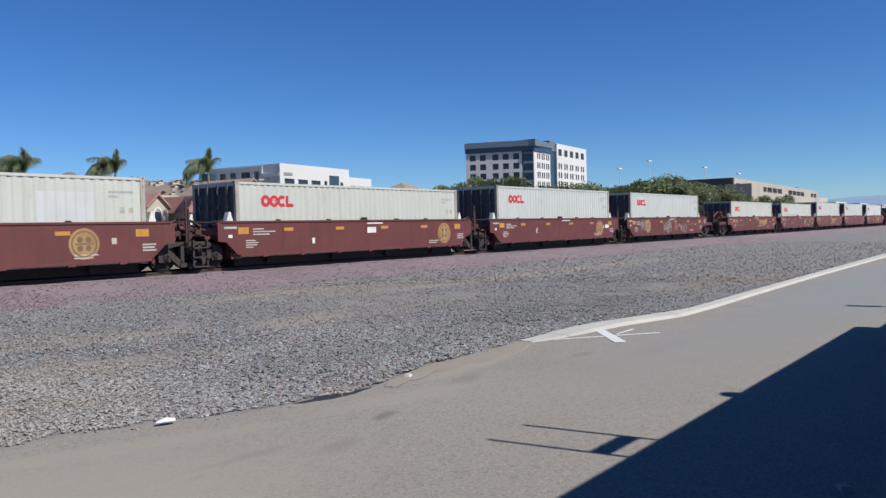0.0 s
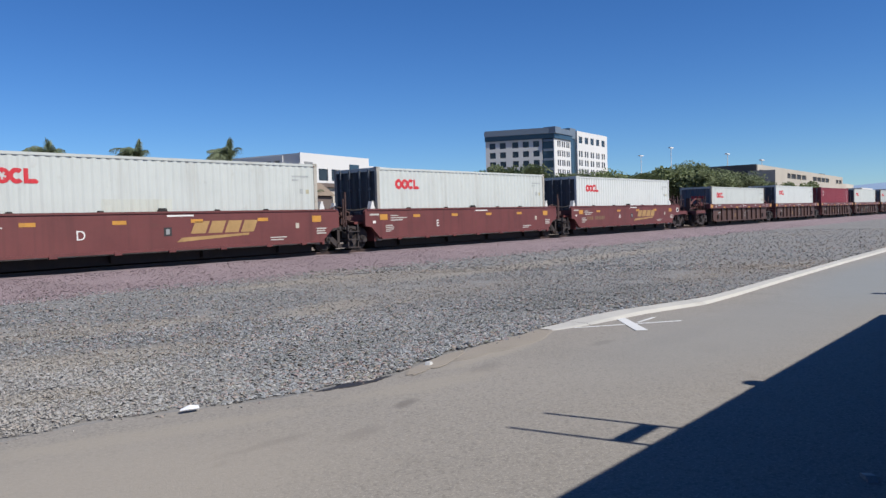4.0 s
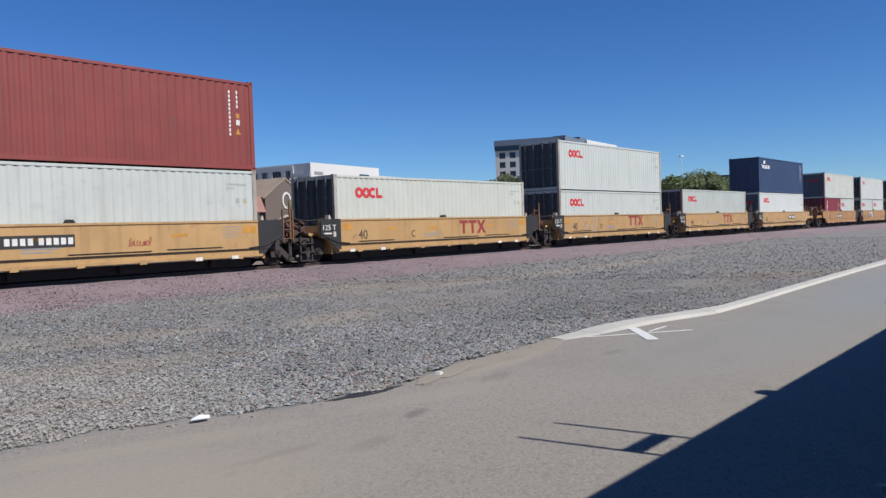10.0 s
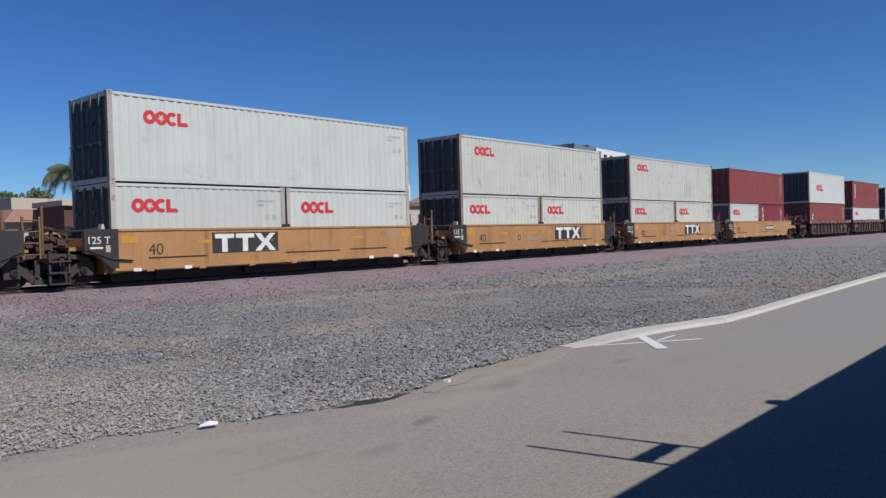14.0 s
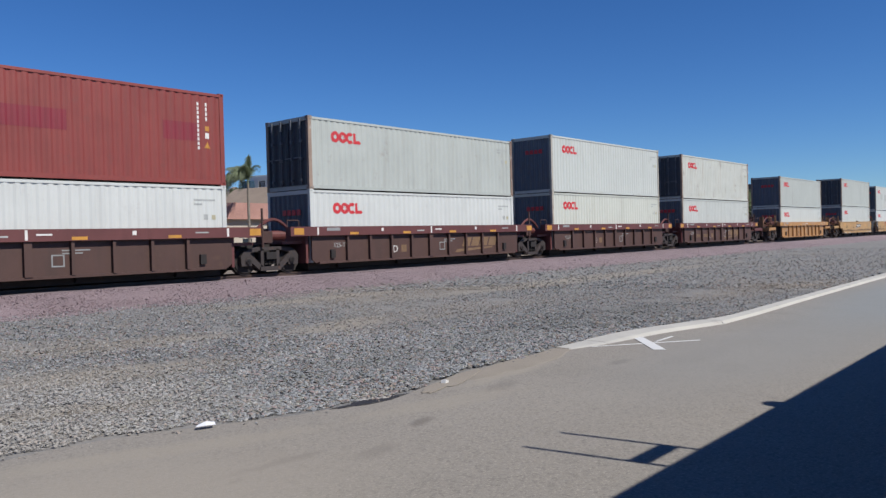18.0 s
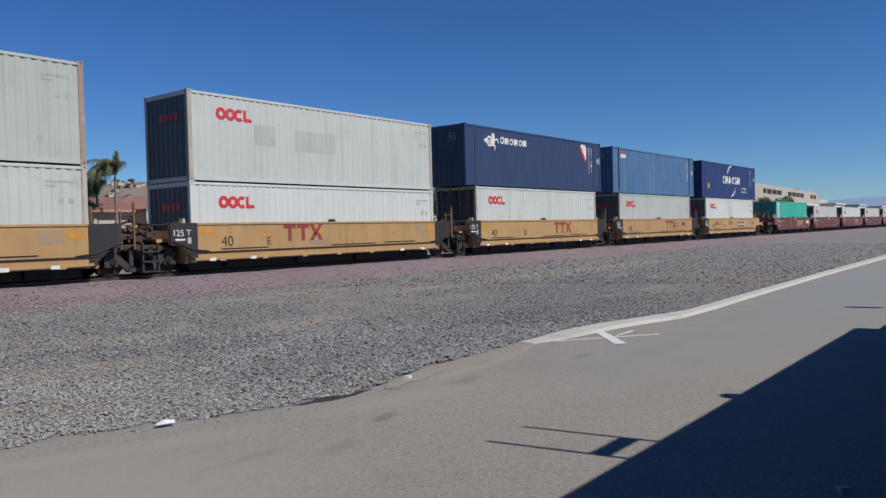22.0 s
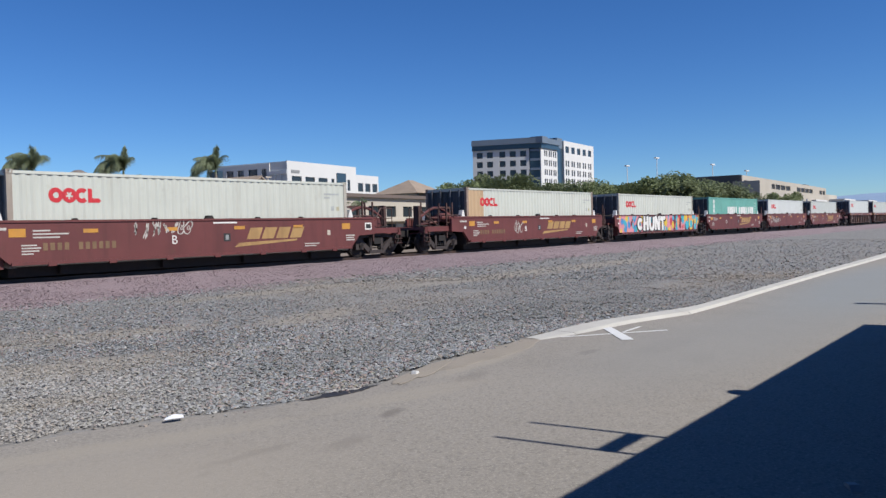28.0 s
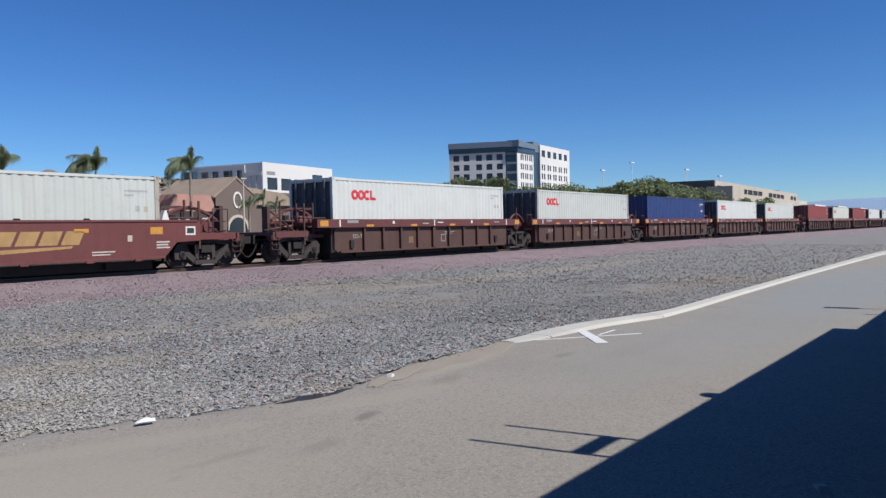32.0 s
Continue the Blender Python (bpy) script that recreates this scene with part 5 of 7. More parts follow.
def well(S, style, left, right, letter="", logo="", label="", plate_at=None, extra=()):
    """A well wagon unit. style: maroon or yellow (plain deep sides), brown or ribyellow (ribbed sides); left, right: True at a coupler end."""
    ribbed = style in ("brown", "ribyellow")
    paint = {"maroon": "maroon", "yellow": "yellow", "brown": "sill", "ribyellow": "yellow"}[style]
    if style == "yellow" and not 305 < S < 380:
        paint = "straw"
    ob = thing("well_wagon", label, "rail wagon", "wagons of the train")
    NY = -0.155
    if not ribbed:
        out = smooth_side(left, right)
        for y0, y1 in ((-0.155, -0.03), (2.47, 2.595)):
            part("side", shape(("side", left, right, y0), lambda: prism(BM(), out, y0, y1), M[paint]), None, ob)
            lx, rx = out[7][0], out[3][0]
            part("top_chord", shape(("top_chord", left, right, y0), lambda: box(BM(), lx + 0.12, rx - 0.12, y0 - (0.03 if y0 < 0 else 0), y1 + (0 if y0 < 0 else 0.03), 1.50, 1.56), M[paint]), None, ob)
            part("bottom_chord", shape(("bottom_chord", y0), lambda: box(BM(), -0.02, 12.21, y0 - (0.05 if y0 < 0 else 0), y1 + (0 if y0 < 0 else 0.05), 0.38, 0.46), M[paint]), None, ob)
        for x in (0.9, 2.6, 4.4, 6.1, 7.9, 9.7, 11.2):
            part("tie_plate", shape(("tie_plate",), lambda: box(BM(), 0, 0.22, -0.215, -0.15, 0.33, 0.43), M[paint]), None, ob, "", Matrix.Translation((x, 0, 0)))
        if style == "yellow":
            for xa, xb, z in ((1.0, 2.9, 0.72), (5.9, 8.3, 0.71), (8.8, 10.7, 0.73)):
                part("conduit", rod(BM(), (xa, -0.17, z), (xb, -0.17, z), 0.013, 6), M["under"], ob)
            if paint == "straw":
                part("conduit", rod(BM(), (-0.3, -0.185, 0.63), (12.45, -0.185, 0.63), 0.02, 6), M["under"], ob, "black air pipe")
        # latch boxes on the chord and white corner guides
        for x in (6.0,):
            part("latch", shape(("latch",), lambda: prism(BM(), [(-0.14, 1.55), (0.14, 1.55), (0.09, 1.66), (-0.09, 1.66)], -0.16, -0.02), M["under"]), None, ob, "", Matrix.Translation((x, 0, 0)))
        if style == "maroon":
            for x in (1.7, 4.1, 7.9, 9.8):
                part("small_latch", shape(("small_latch",), lambda: prism(BM(), [(-0.09, 1.55), (0.09, 1.55), (0.05, 1.605), (-0.05, 1.605)], -0.15, -0.04), M["under"]), None, ob, "", Matrix.Translation((x, 0, 0)))
        if style in ("maroon", "yellow"):
            for x in (-0.22, 12.42):
                for y in (0.05, 2.2):
                    part("corner_guide", shape(("corner_guide",), lambda: prism(BM(), [(-0.17, 1.42), (0.17, 1.42), (0.04, 1.86), (-0.03, 1.86)], 0, 0.2), M["paintwhite" if style == "maroon" else "stucco"]), None, ob, "pale corner guide", Matrix.Translation((x, y, 0 if style == "maroon" else 0.45)) @ Matrix.Diagonal((1, 1, 1, 1) if style == "maroon" else (0.62, 1, 0.68, 1)))
    else:
        lx, rx = (-1.1, 13.3)
        for y0, y1 in ((-0.28, 0.0), (2.44, 2.72)):
            part("top_chord", shape(("ribbed_chord", y0), lambda: box(BM(), lx, rx, y0, y1, 1.25, 1.57), M[paint]), None, ob)
        pm = M["brown"] if style == "brown" else M["yellow"]
        for y0, y1 in ((-0.12, -0.05), (2.49, 2.56)):
            part("side", shape(("ribbed_side", y0), lambda: prism(BM(), [(-0.06, 0.42), (0.08, 0.30), (12.1, 0.30), (12.26, 0.42), (12.26, 1.25), (-0.06, 1.25)], y0, y1), pm), None, ob)
            part("bottom_chord", shape(("ribbed_bottom", y0), lambda: box(BM(), 0.2, 12.0, y0 - (0.08 if y0 < 0 else -0.02), y1 + (0.02 if y0 < 0 else 0.08), 0.26, 0.33), pm), None, ob)
        for i in range(9):
            w = 0.09 if i != 4 else 0.2
            part("rib", shape(("rib", w), lambda: box(BM(), -w / 2, w / 2, -0.23, -0.12, 0.33, 1.25), pm), None, ob, "", Matrix.Translation((1.55 + i * 1.14, 0, 0)))
        NY = -0.28
        for x in (0.06, 6.02, 12.0):
            put("white_stripe", plate(0.07, 0.26, M["paintwhite"]), ob, x, 1.28, NY)
        if style == "brown":
            for x in (3.2, 8.9):
                put("white_square", plate(0.12, 0.12, M["paintwhite"]), ob, x, 1.38, NY)
        for x in (1.6, 4.4, 7.2, 10.0):
            put("reflector", plate(0.42, 0.09, M["reflect"]), ob, x, 1.27, NY, "amber reflective strip")
        for x in (-0.95, 12.85):
            put("reflector", plate(0.42, 0.22, M["reflect"]), ob, x, 1.30, NY, "amber reflective strip")
        put("stencil_bar", plate(0.42, 0.045, M["palegrey"]), ob, 5.2, 1.36, NY)
        put("stencil_bar", plate(0.40, 0.045, M["paintwhite"]), ob, 6.3, 1.40, NY)
        put("stencil_bar", plate(0.62, 0.11, M["greydecal"]), ob, 0.5, 1.42, NY)
        put("stencil_bar", plate(0.45, 0.04, M["palegrey"]), ob, 10.9, 1.40, NY)
        part("latch", box(BM(), 0.75, 0.95, -0.2, -0.1, 0.45, 0.75), M["under"], ob)
        part("latch", box(BM(), 11.1, 11.3, -0.2, -0.1, 0.45, 0.75), M["under"], ob)
        put_lines((0.75, 0.55), 0.035, 0.08, M["greydecal"], ob, 7.0, 0.98, -0.121)
        put("letters", letters("125-T", 0.17, M["palegrey"]), ob, 0.92, 0.82, -0.126)
        put("square_frame", shape(("square_frame",), lambda: box(box(box(box(BM(), 0, 0.34, -0.005, 0, 0, 0.035), 0, 0.34, -0.005, 0, 0.295, 0.33), 0, 0.035, -0.005, 0, 0.035, 0.295), 0.305, 0.34, -0.005, 0, 0.035, 0.295), M["greydecal"]), ob, 6.72, 0.56, -0.121)
        put("data_panel", plate(0.3, 0.28, M["logodim"]), ob, 4.42, 0.55, -0.121)
    well_floor(ob)
    for side, flag in ((-1, left), (1, right)):
        if flag:
            coupler_end(ob, side, paint)
        else:
            joint_end(ob, side, "sill" if style == "brown" else paint, style == "yellow")
    if not left:
        truck(ob, -1.63)
    # framed data plate at the free end
    if right and not ribbed:
        put("data_frame", plate(0.36, 0.27, M["paintwhite"]), ob, 12.98, 1.08, NY)
        put("data_panel", plate(0.26, 0.17, M["blackdecal"]), ob, 13.03, 1.13, NY - 0.005)
    # stencils on plain sides
    if style == "maroon":
        amber(ob, (1.9, 4.4, 6.9, 9.4), 1.20, NY)
        for x in (-0.05, 11.75):
            put("reflector", plate(0.42, 0.22, M["reflect"]), ob, x, 1.12, NY, "amber reflective strip")
        put_lines((0.45, 0.95, 0.7), 0.04, 0.09, M["chalk"], ob, 0.55, 1.26, NY)
        put_lines((0.4, 0.5, 0.45, 0.3), 0.035, 0.075, M["chalk"], ob, 0.25, 0.88, NY)
        put("stencil_bar", plate(0.9, 0.05, M["paintwhite"]), ob, 6.1, 1.40, NY)
        put_lines((0.45, 0.4, 0.45), 0.045, 0.085, M["chalk"], ob, 11.95, 0.86, NY)
        put("stencil_bar", plate(0.16, 0.1, M["paintwhite"]), ob, -0.45, 1.0, NY)
        put("cream_square", plate(0.15, 0.18, M["stucco"]), ob, 11.0, 0.92, NY)
        put_lines((0.7, 0.55), 0.035, 0.08, M["chalk"], ob, 9.9, 0.62, NY)
        put("stencil_bar", plate(0.50, 0.07, M["chalk"]), ob, -0.75 if left else -0.6, 1.30, NY)
    if style in ("yellow",):
        amber(ob, (2.6, 5.0, 9.0), 1.10, NY, 0.5, 0.10)
        put("reflector", plate(0.5, 0.24, M["reflect"]), ob, 0.2, 1.15, NY, "amber reflective strip")
        put("reflector", plate(0.5, 0.24, M["reflect"]), ob, 11.5, 1.15, NY, "amber reflective strip")
        put("letters", letters("40", 0.34, M["blackdecal"]), ob, 1.0, 0.80, NY - 0.003)
        put_lines((1.0, 0.8), 0.04, 0.09, M["greydecal"], ob, 4.7, 0.88, NY)
        put_lines((0.68, 0.72, 0.6, 0.7, 0.45), 0.022, 0.085, M["greydecal"], ob, 10.72, 1.36, NY)
        for x in (0.5, 11.0, 2.1, 9.7):
            put("tie_mark", plate(0.24, 0.10, M["paintwhite"]), ob, x, 0.345, -0.216)
        if not left:
            put("letters", letters("125 T", 0.2, M["paintwhite"]), ob, -0.80, 1.16, -0.194)
            put("stencil_bar", plate(0.35, 0.05, M["paintwhite"]), ob, -0.7, 1.02, -0.191)
            put("cream_square", plate(0.13, 0.19, M["stucco"]), ob, -0.27, 0.92, -0.191)
    if letter:
        lm = M["paintwhite"] if style in ("maroon", "brown") else M["blackdecal"]
        put("letters", letters(letter, 0.27, lm), ob, {"maroon": 4.6 if left or right else 3.35, "brown": 3.95}.get(style, 2.85 if ("block", 3.6, 0.90) in logo else 3.9), 0.80 if not ribbed else 0.55, (NY if not ribbed else -0.12) - 0.003)
    for kind_, x, z in logo:
        y = NY if not ribbed else -0.12
        if kind_ == "slant":
            put("logo", shape(("slant_mark",), slant_mark, M["logodim" if ribbed else "logotan"]), ob, x, z, y, "tan slanted sign over a wedge")
            if not ribbed:
                put("data_panel", plate(0.26, 0.26, M["blackdecal"]), ob, x - 0.72, z + 0.2, y)
                put("data_mark", plate(0.12, 0.16, M["greydecal"]), ob, x - 0.65, z + 0.25, y - 0.005)
        elif kind_ == "disc":
            put("emblem_disc", shape(("emblem_disc",), lambda: ring(BM(), 0, 0, 0.44, 0.004, -0.003, 0, n=28), M["logotan"]), ob, x, z, y, "round tan emblem")
            put("logo", shape(("medallion",), medallion, M["logodim"]), ob, x, z, y - 0.003)
        elif kind_ == "block":
            put("logo", shape(("block_mark",), block_mark, M["ttxred"]), ob, x, z, y, "dull red block sign")
        elif kind_ == "tag":
            put("number_plate", plate(1.9, 0.34, M["blackdecal"]), ob, x, z, y)
            put("number_stencil", shape(("tag_bars",), lambda: bar_row(9, 0.13, 0.18, 0.19, 3, 0.08), M["paintwhite"]), ob, x + 0.12, z + 0.08, y - 0.005)
        elif kind_ == "sign":
            put("sign_plate", plate(2.5, 0.64, M["blackdecal"]), ob, x, z - 0.03, y)
            part("logo", shape(("block_small",), block_mark, M["paintwhite"]), None, ob, "white block sign", Matrix.Translation((x + 0.10, y - 0.005, z)) @ Matrix.Diagonal((1.23, 1, 0.98, 1)))
        elif kind_ == "numbers":
            for i in range(10):
                put("number_bar", plate(0.12, 0.2, M["logodim"]), ob, x + i * 0.19 + (0.2 if i > 3 else 0.0), z, y)
    for e in extra:
        if e[0] == "spray":
            if e[5] in ("lemon", "ttxred", "blackdecal"):
                scribble(ob, e[1], e[2], e[3], e[4], M[e[5]], LOOSE.randrange(9999), NY, turns=e[6] if len(e) > 6 else 11)
            else:
                fat_tag(ob, e[1], e[2], e[3], e[4], M[e[5]], LOOSE.randrange(9999), NY)
        elif e[0] == "colours":
            colour_blobs(ob, -0.3, 12.5, 0.48, 1.5, NY, 4)
        elif e[0] == "text":
            put("letters", letters(e[1], e[4], M[e[5]]), ob, e[2], e[3], (NY if not ribbed else -0.12) - 0.003)
        else:
            px, pz, w, h, pmat = e
            put("paint_patch", plate(w, h, M[pmat], 0.003), ob, px, pz, NY)
    ob.matrix_basis = Matrix.Translation((S, SIDE_Y, RAIL_TOP))
    MOVERS.append(ob)
    return ob


# ---- the train, from the first wagon in view to the last ----
LO, HI = 2.591, 2.896
WHITE_L = "white corrugated freight container with a red sign in a well wagon"


def load(S, H, paint="white", label=WHITE_L, **k):
    return container(S, FLOOR, 40, H, paint, label, **k)


def stack(S, H1, H2, p1="white", p2="white", l2="white corrugated freight container stacked on another container", k1={}, k2={}, l1=WHITE_L):
    container(S, FLOOR, 40, H1, p1, l1, **k1)
    return container(S, FLOOR + H1, 40, H2, p2, l2, **k2)


MW = "maroon well wagon with plain deep sides"
BW = "dusty brown well wagon with ribbed sides and a maroon sill"
YW = "ochre yellow well wagon with plain sides"
E0, E1 = ("slant", 7.2, 0.62), ("disc", 10.2, 0.95)

# first maroon set
well(0.57, "maroon", False, False, "", [E1], MW)
load(0.57, LO, "cream", "cream white corrugated container with a bright repainted square", mark="bars", patch=[(9.0, 1.15, 1.6, 0.95, "bright")])
well(16.02, "maroon", False, False, "", [("disc", 11.0, 0.95)], MW, extra=[(3.2, 0.72, 0.13, 0.2, "paintwhite"), (6.1, 1.05, 0.5, 0.22, "paintwhite")])
load(16.02, LO, "cream", "cream white corrugated container with a red sign")
well(31.45, "maroon", False, False, "E", [("disc", 10.6, 0.95)], MW, extra=[(11.3, 0.95, 0.5, 0.2, "paintwhite")])
load(31.45, HI)
well(46.75, "maroon", False, True, "", [("disc", 2.35, 0.98), ("numbers", 8.7, 0.95)], MW + ", with pale graffiti", extra=[("spray", 4.9, 0.5, 1.5, 0.95, "chalk", 7), ("spray", 5.0, 0.55, 1.3, 0.85, "greydecal", 8), ("spray", 7.0, 0.85, 0.6, 0.55, "logotan", 4), ("spray", 7.05, 0.6, 0.5, 0.4, "logotan", 4), ("text", "A", 7.82, 0.92, 0.2, "paintwhite"), ("spray", 7.95, 0.5, 1.35, 0.5, "chalk", 7), ("spray", 1.3, 0.65, 0.6, 0.75, "greydecal", 4)])
load(46.75, HI, "white", WHITE_L, patch=[])
# second maroon set
well(66.70, "maroon", True, False, "", [("numbers", 0.8, 0.78), E0], MW)
load(66.70, LO, "cream", "cream white corrugated container with a red sign")
well(82.25, "maroon", False, False, "C", [], MW, extra=[("spray", 8.2, 0.55, 1.1, 0.8, "chalk"), ("spray", 10.6, 0.85, 0.8, 0.45, "greydecal", 7)])
load(82.25, LO, "cream", "cream white container with a red sign and a line of stains", patch=[(2.0 + i * 0.32, 1.38, 0.16, 0.07, "greydecal") for i in range(15)])
well(97.15, "maroon", False, False, "D", [("slant", 6.7, 0.62)], MW)
load(97.15, HI, "white", WHITE_L, patch=[(4.2, 1.2, 2.2, 0.42, "cream")])
well(112.40, "maroon", False, False, "E", [], MW)
load(112.40, HI)
well(127.85, "maroon", False, True, "A", [("slant", 6.9, 0.62), ("numbers", 0.8, 0.78)], MW)
load(127.85, HI, "bright", "bright white corrugated container with a red sign")
# brown ribbed set
well(147.70, "brown", True, False, "A", [], BW)
load(147.70, LO, doors=False)
well(163.25, "brown", False, False, "E", [], BW)
load(163.25, HI, "bright", "bright white corrugated container with a red sign")
well(178.70, "brown", False, False, "D", [], BW)
load(178.70, HI, "crimson", "crimson corrugated container with a small white sign", mark="upright", patch=[(0.75, 2.05, 0.34, 0.45, "paintwhite"), (0.81, 2.12, 0.2, 0.22, "blackdecal")])
well(193.95, "brown", False, False, "", [], "brown ribbed well wagon with a maroon sill and chalk letters", extra=[("text", c, 2.9 + 1.14 * i, 0.46, 0.6, "greydecal") for i, c in enumerate("NAWORB")])
load(193.95, HI)
well(209.45, "brown", False, True, "B", [("slant", 7.0, 0.42), ("numbers", 1.75, 0.6)], BW)
load(209.45, HI, "grey", "dull white corrugated container with a red sign", doors=False)
# first yellow set
well(229.55, "yellow", True, False, "B", [("tag", 4.2, 0.92)], YW + ", with yellow graffiti", extra=[("spray", 1.8, 1.0, 2.0, 0.42, "lemon", 14), ("spray", 1.9, 1.0, 1.9, 0.42, "lemon", 14), ("spray", 2.0, 1.0, 1.7, 0.4, "lemon", 12), ("spray", 7.6, 0.85, 0.7, 0.3, "ttxred", 8)])
stack(229.55, HI, HI, "white", "red", "red brown corrugated container stacked on a white one", dict(doors=False), dict(mark="upright"))
well(245.15, "yellow", False, False, "C", [("block", 7.0, 0.84)], YW)
load(245.15, HI, "cream", "cream white corrugated container with a red sign")
well(260.57, "yellow", False, False, "D", [("block", 7.3, 0.90)], YW + ", white graffiti", extra=[("spray", 2.1, 0.6, 1.4, 0.85, "chalk", 9)])
stack(260.57, LO, LO, k2=dict(doors=True))
well(275.95, "yellow", False, False, "E", [("block", 6.9, 0.84)], YW)
load(275.95, HI, "grey", "dull white corrugated container with a red sign")
well(291.36, "yellow", False, True, "A", [("tag", 7.0, 0.92)], YW)
stack(291.36, HI, HI, "bright", "navy", "navy blue corrugated container with white signs, stacked", dict(doors=False), dict(mark="upright", doors=False, marks=[("word", 0.7, 1.95)], patch=[(1.2, 2.38, 0.5, 0.25, "paintwhite")]))
# second yellow set
well(311.03, "yellow", True, False, "", [("tag", 4.0, 0.85)], YW)
container(311.03, FLOOR, 20, LO, "crimson", "short crimson container with white upright shapes", mark="upright", sign=(0.85, 1.08))
container(311.03 + 6.13, FLOOR, 20, LO, "white", "short white container with a red sign", lx=-0.6, doors=False)
container(311.03, FLOOR + LO, 40, LO, "rusty", "white rust stained container stacked on two short ones", doors=False, patch=[(6.3, 0.35, 2.2, 0.8, "cream")])
for S, letter, top in ((326.47, "E", "white"), (341.90, "D", "rusty"), (357.32, "C", "rusty")):
    well(S, "yellow", False, False, letter, [("sign", 3.1 if letter == "E" else 7.1, 0.80)], YW + ", black and white sign")
    for dx in (0.0, 6.134):
        container(S + dx, FLOOR, 20, LO, top, "short white container with a red sign in a yellow wagon", lx=-0.45)
    container(S, FLOOR + LO, 40, LO, top, "white rust streaked container stacked on two short ones", patch=[(2.0, 0.3, 1.4, 0.6, "cream"), (4.4, 0.2, 1.5, 0.7, "cream"), (8.8, 0.15, 1.2, 0.8, "cream")] if letter == "D" else [(7.6, 0.3, 1.1, 0.8, "grey")] if letter == "C" else [])
well(372.75, "yellow", False, True, "", [("tag", 7.0, 0.85)], YW)
container(372.75, FLOOR, 20, LO, "white", "short white container with a red sign", lx=-0.45, doors=False)
container(372.75 + 6.134, FLOOR, 20, LO, "crimson", "short crimson container with white upright shapes", mark="upright", sign=(0.7, 1.08))
container(372.75, FLOOR + LO, 40, LO, "red", "red brown container stacked on two short ones", mark="upright")
# second brown set
well(392.35, "brown", True, False, "B", [("slant", 9.3, 0.42)], BW)
stack(392.35, HI, HI, "red", "bright", "bright white container stacked on a red one", dict(mark="upright", patch=[(0.75, 1.6 - i * 0.3, 0.3, 0.24, "paintwhite") for i in range(4)]), dict(lx=1.2), "red brown corrugated container in a brown wagon")
well(407.86, "brown", False, False, "C", [], BW)
stack(407.86, LO, HI, "bright", "red", "red brown container with dark patches, stacked in a brown wagon", dict(doors=False), dict(mark="upright", patch=[(0.95, 2.3 - i * 0.26, 0.3, 0.21, "paintwhite") for i in range(6)] + [(1.35, 1.35, 1.1, 0.55, "crimson"), (5.6, 1.35, 1.7, 0.55, "crimson"), (10.1, 1.35, 1.2, 0.55, "crimson")]))
well(423.45, "brown", False, False, "D", [("slant", 8.0, 0.42)], BW)
stack(423.45, LO, LO, "bright", "grey", k1=dict(doors=False))
well(439.01, "brown", False, False, "E", [], BW)
stack(439.01, HI, HI, "cream", "white", k1=dict(doors=False), k2=dict(doors=False))
well(454.63, "brown", False, True, "A", [("slant", 7.0, 0.42), ("numbers", 1.75, 0.6)], BW)
stack(454.63, HI, HI, "white", "rusty", "white rust streaked container stacked on another container", dict(doors=False))
# the single ribbed yellow wagon
well(474.45, "ribyellow", True, True, "", [], "ochre yellow well wagon with ribbed sides")
stack(474.45, LO, LO, "white", "grey", k1=dict(doors=False), k2=dict(doors=False))
# third yellow set
well(494.20, "yellow", True, False, "A", [("tag", 5.2, 0.95)], YW)
stack(494.20, HI, HI, "white", "grey", k1=dict(doors=False))
well(509.69, "yellow", False, False, "E", [("block", 3.6, 0.90)], YW)
stack(509.69, LO, HI, "bright", "white", k1=dict(doors=False), k2=dict(doors=False, patch=[(2.6, 1.3, 0.9, 0.7, "grey"), (4.4, 1.2, 2.0, 0.75, "grey")]))
well(525.11, "yellow", False, False, "D", [("block", 7.0, 0.84)], YW)
load(525.11, HI)
container(525.11, FLOOR + HI, 45, HI, "navy", "long navy blue container with white signs on a white one", mark="upright", doors=False, over=0.76, marks=[("horse", 1.65, 1.85), ("gem", 11.2, 1.75)])
well(540.50, "yellow", False, False, "C", [("block", 7.0, 0.84)], YW + ", with dark graffiti", extra=[("spray", 8.85, 1.0, 0.6, 0.36, "blackdecal", 10), ("spray", 10.05, 1.02, 0.55, 0.34, "blackdecal", 9)])
load(540.50, HI, "grey", "dull white corrugated container with a red sign", doors=False)
container(540.50, FLOOR + HI, 45, HI, "steelblue", "long faded blue container with a white sign on a white one", mark="upright", doors=False, over=0.76, patch=[(1.2, 2.25, 0.7, 0.22, "paintwhite"), (1.2, 2.50, 0.7, 0.1, "logored")])
well(556.05, "yellow", False, True, "B", [("tag", 7.2, 0.85)], YW + ", with dark graffiti", extra=[("spray", x, 1.0, 0.5, 0.36, "blackdecal", 10) for x in (1.7, 2.55, 4.9, 5.2, 11.2)])
load(556.05, HI, "bright", "white container with tan bands and a red sign", doors=False, post="rusty", patch=[(5.3, 0.165, 0.95, HI - 0.29, "cream"), (0.7, 0.2, 2.1, 0.5, "white"), (6.9, 0.2, 1.0, 0.55, "white")])
container(556.05, FLOOR + HI, 45, HI, "royal", "long royal blue container with white signs on a white one", mark="upright", doors=False, over=0.76,
          marks=[("arcs", 4.9, 1.25)], patch=[(1.35, 0.75, 0.42, 0.42, "reflect")], words=[("eco container", 9.55, 0.86, 0.21), ("bamboo flooring", 9.75, 0.58, 0.16)])
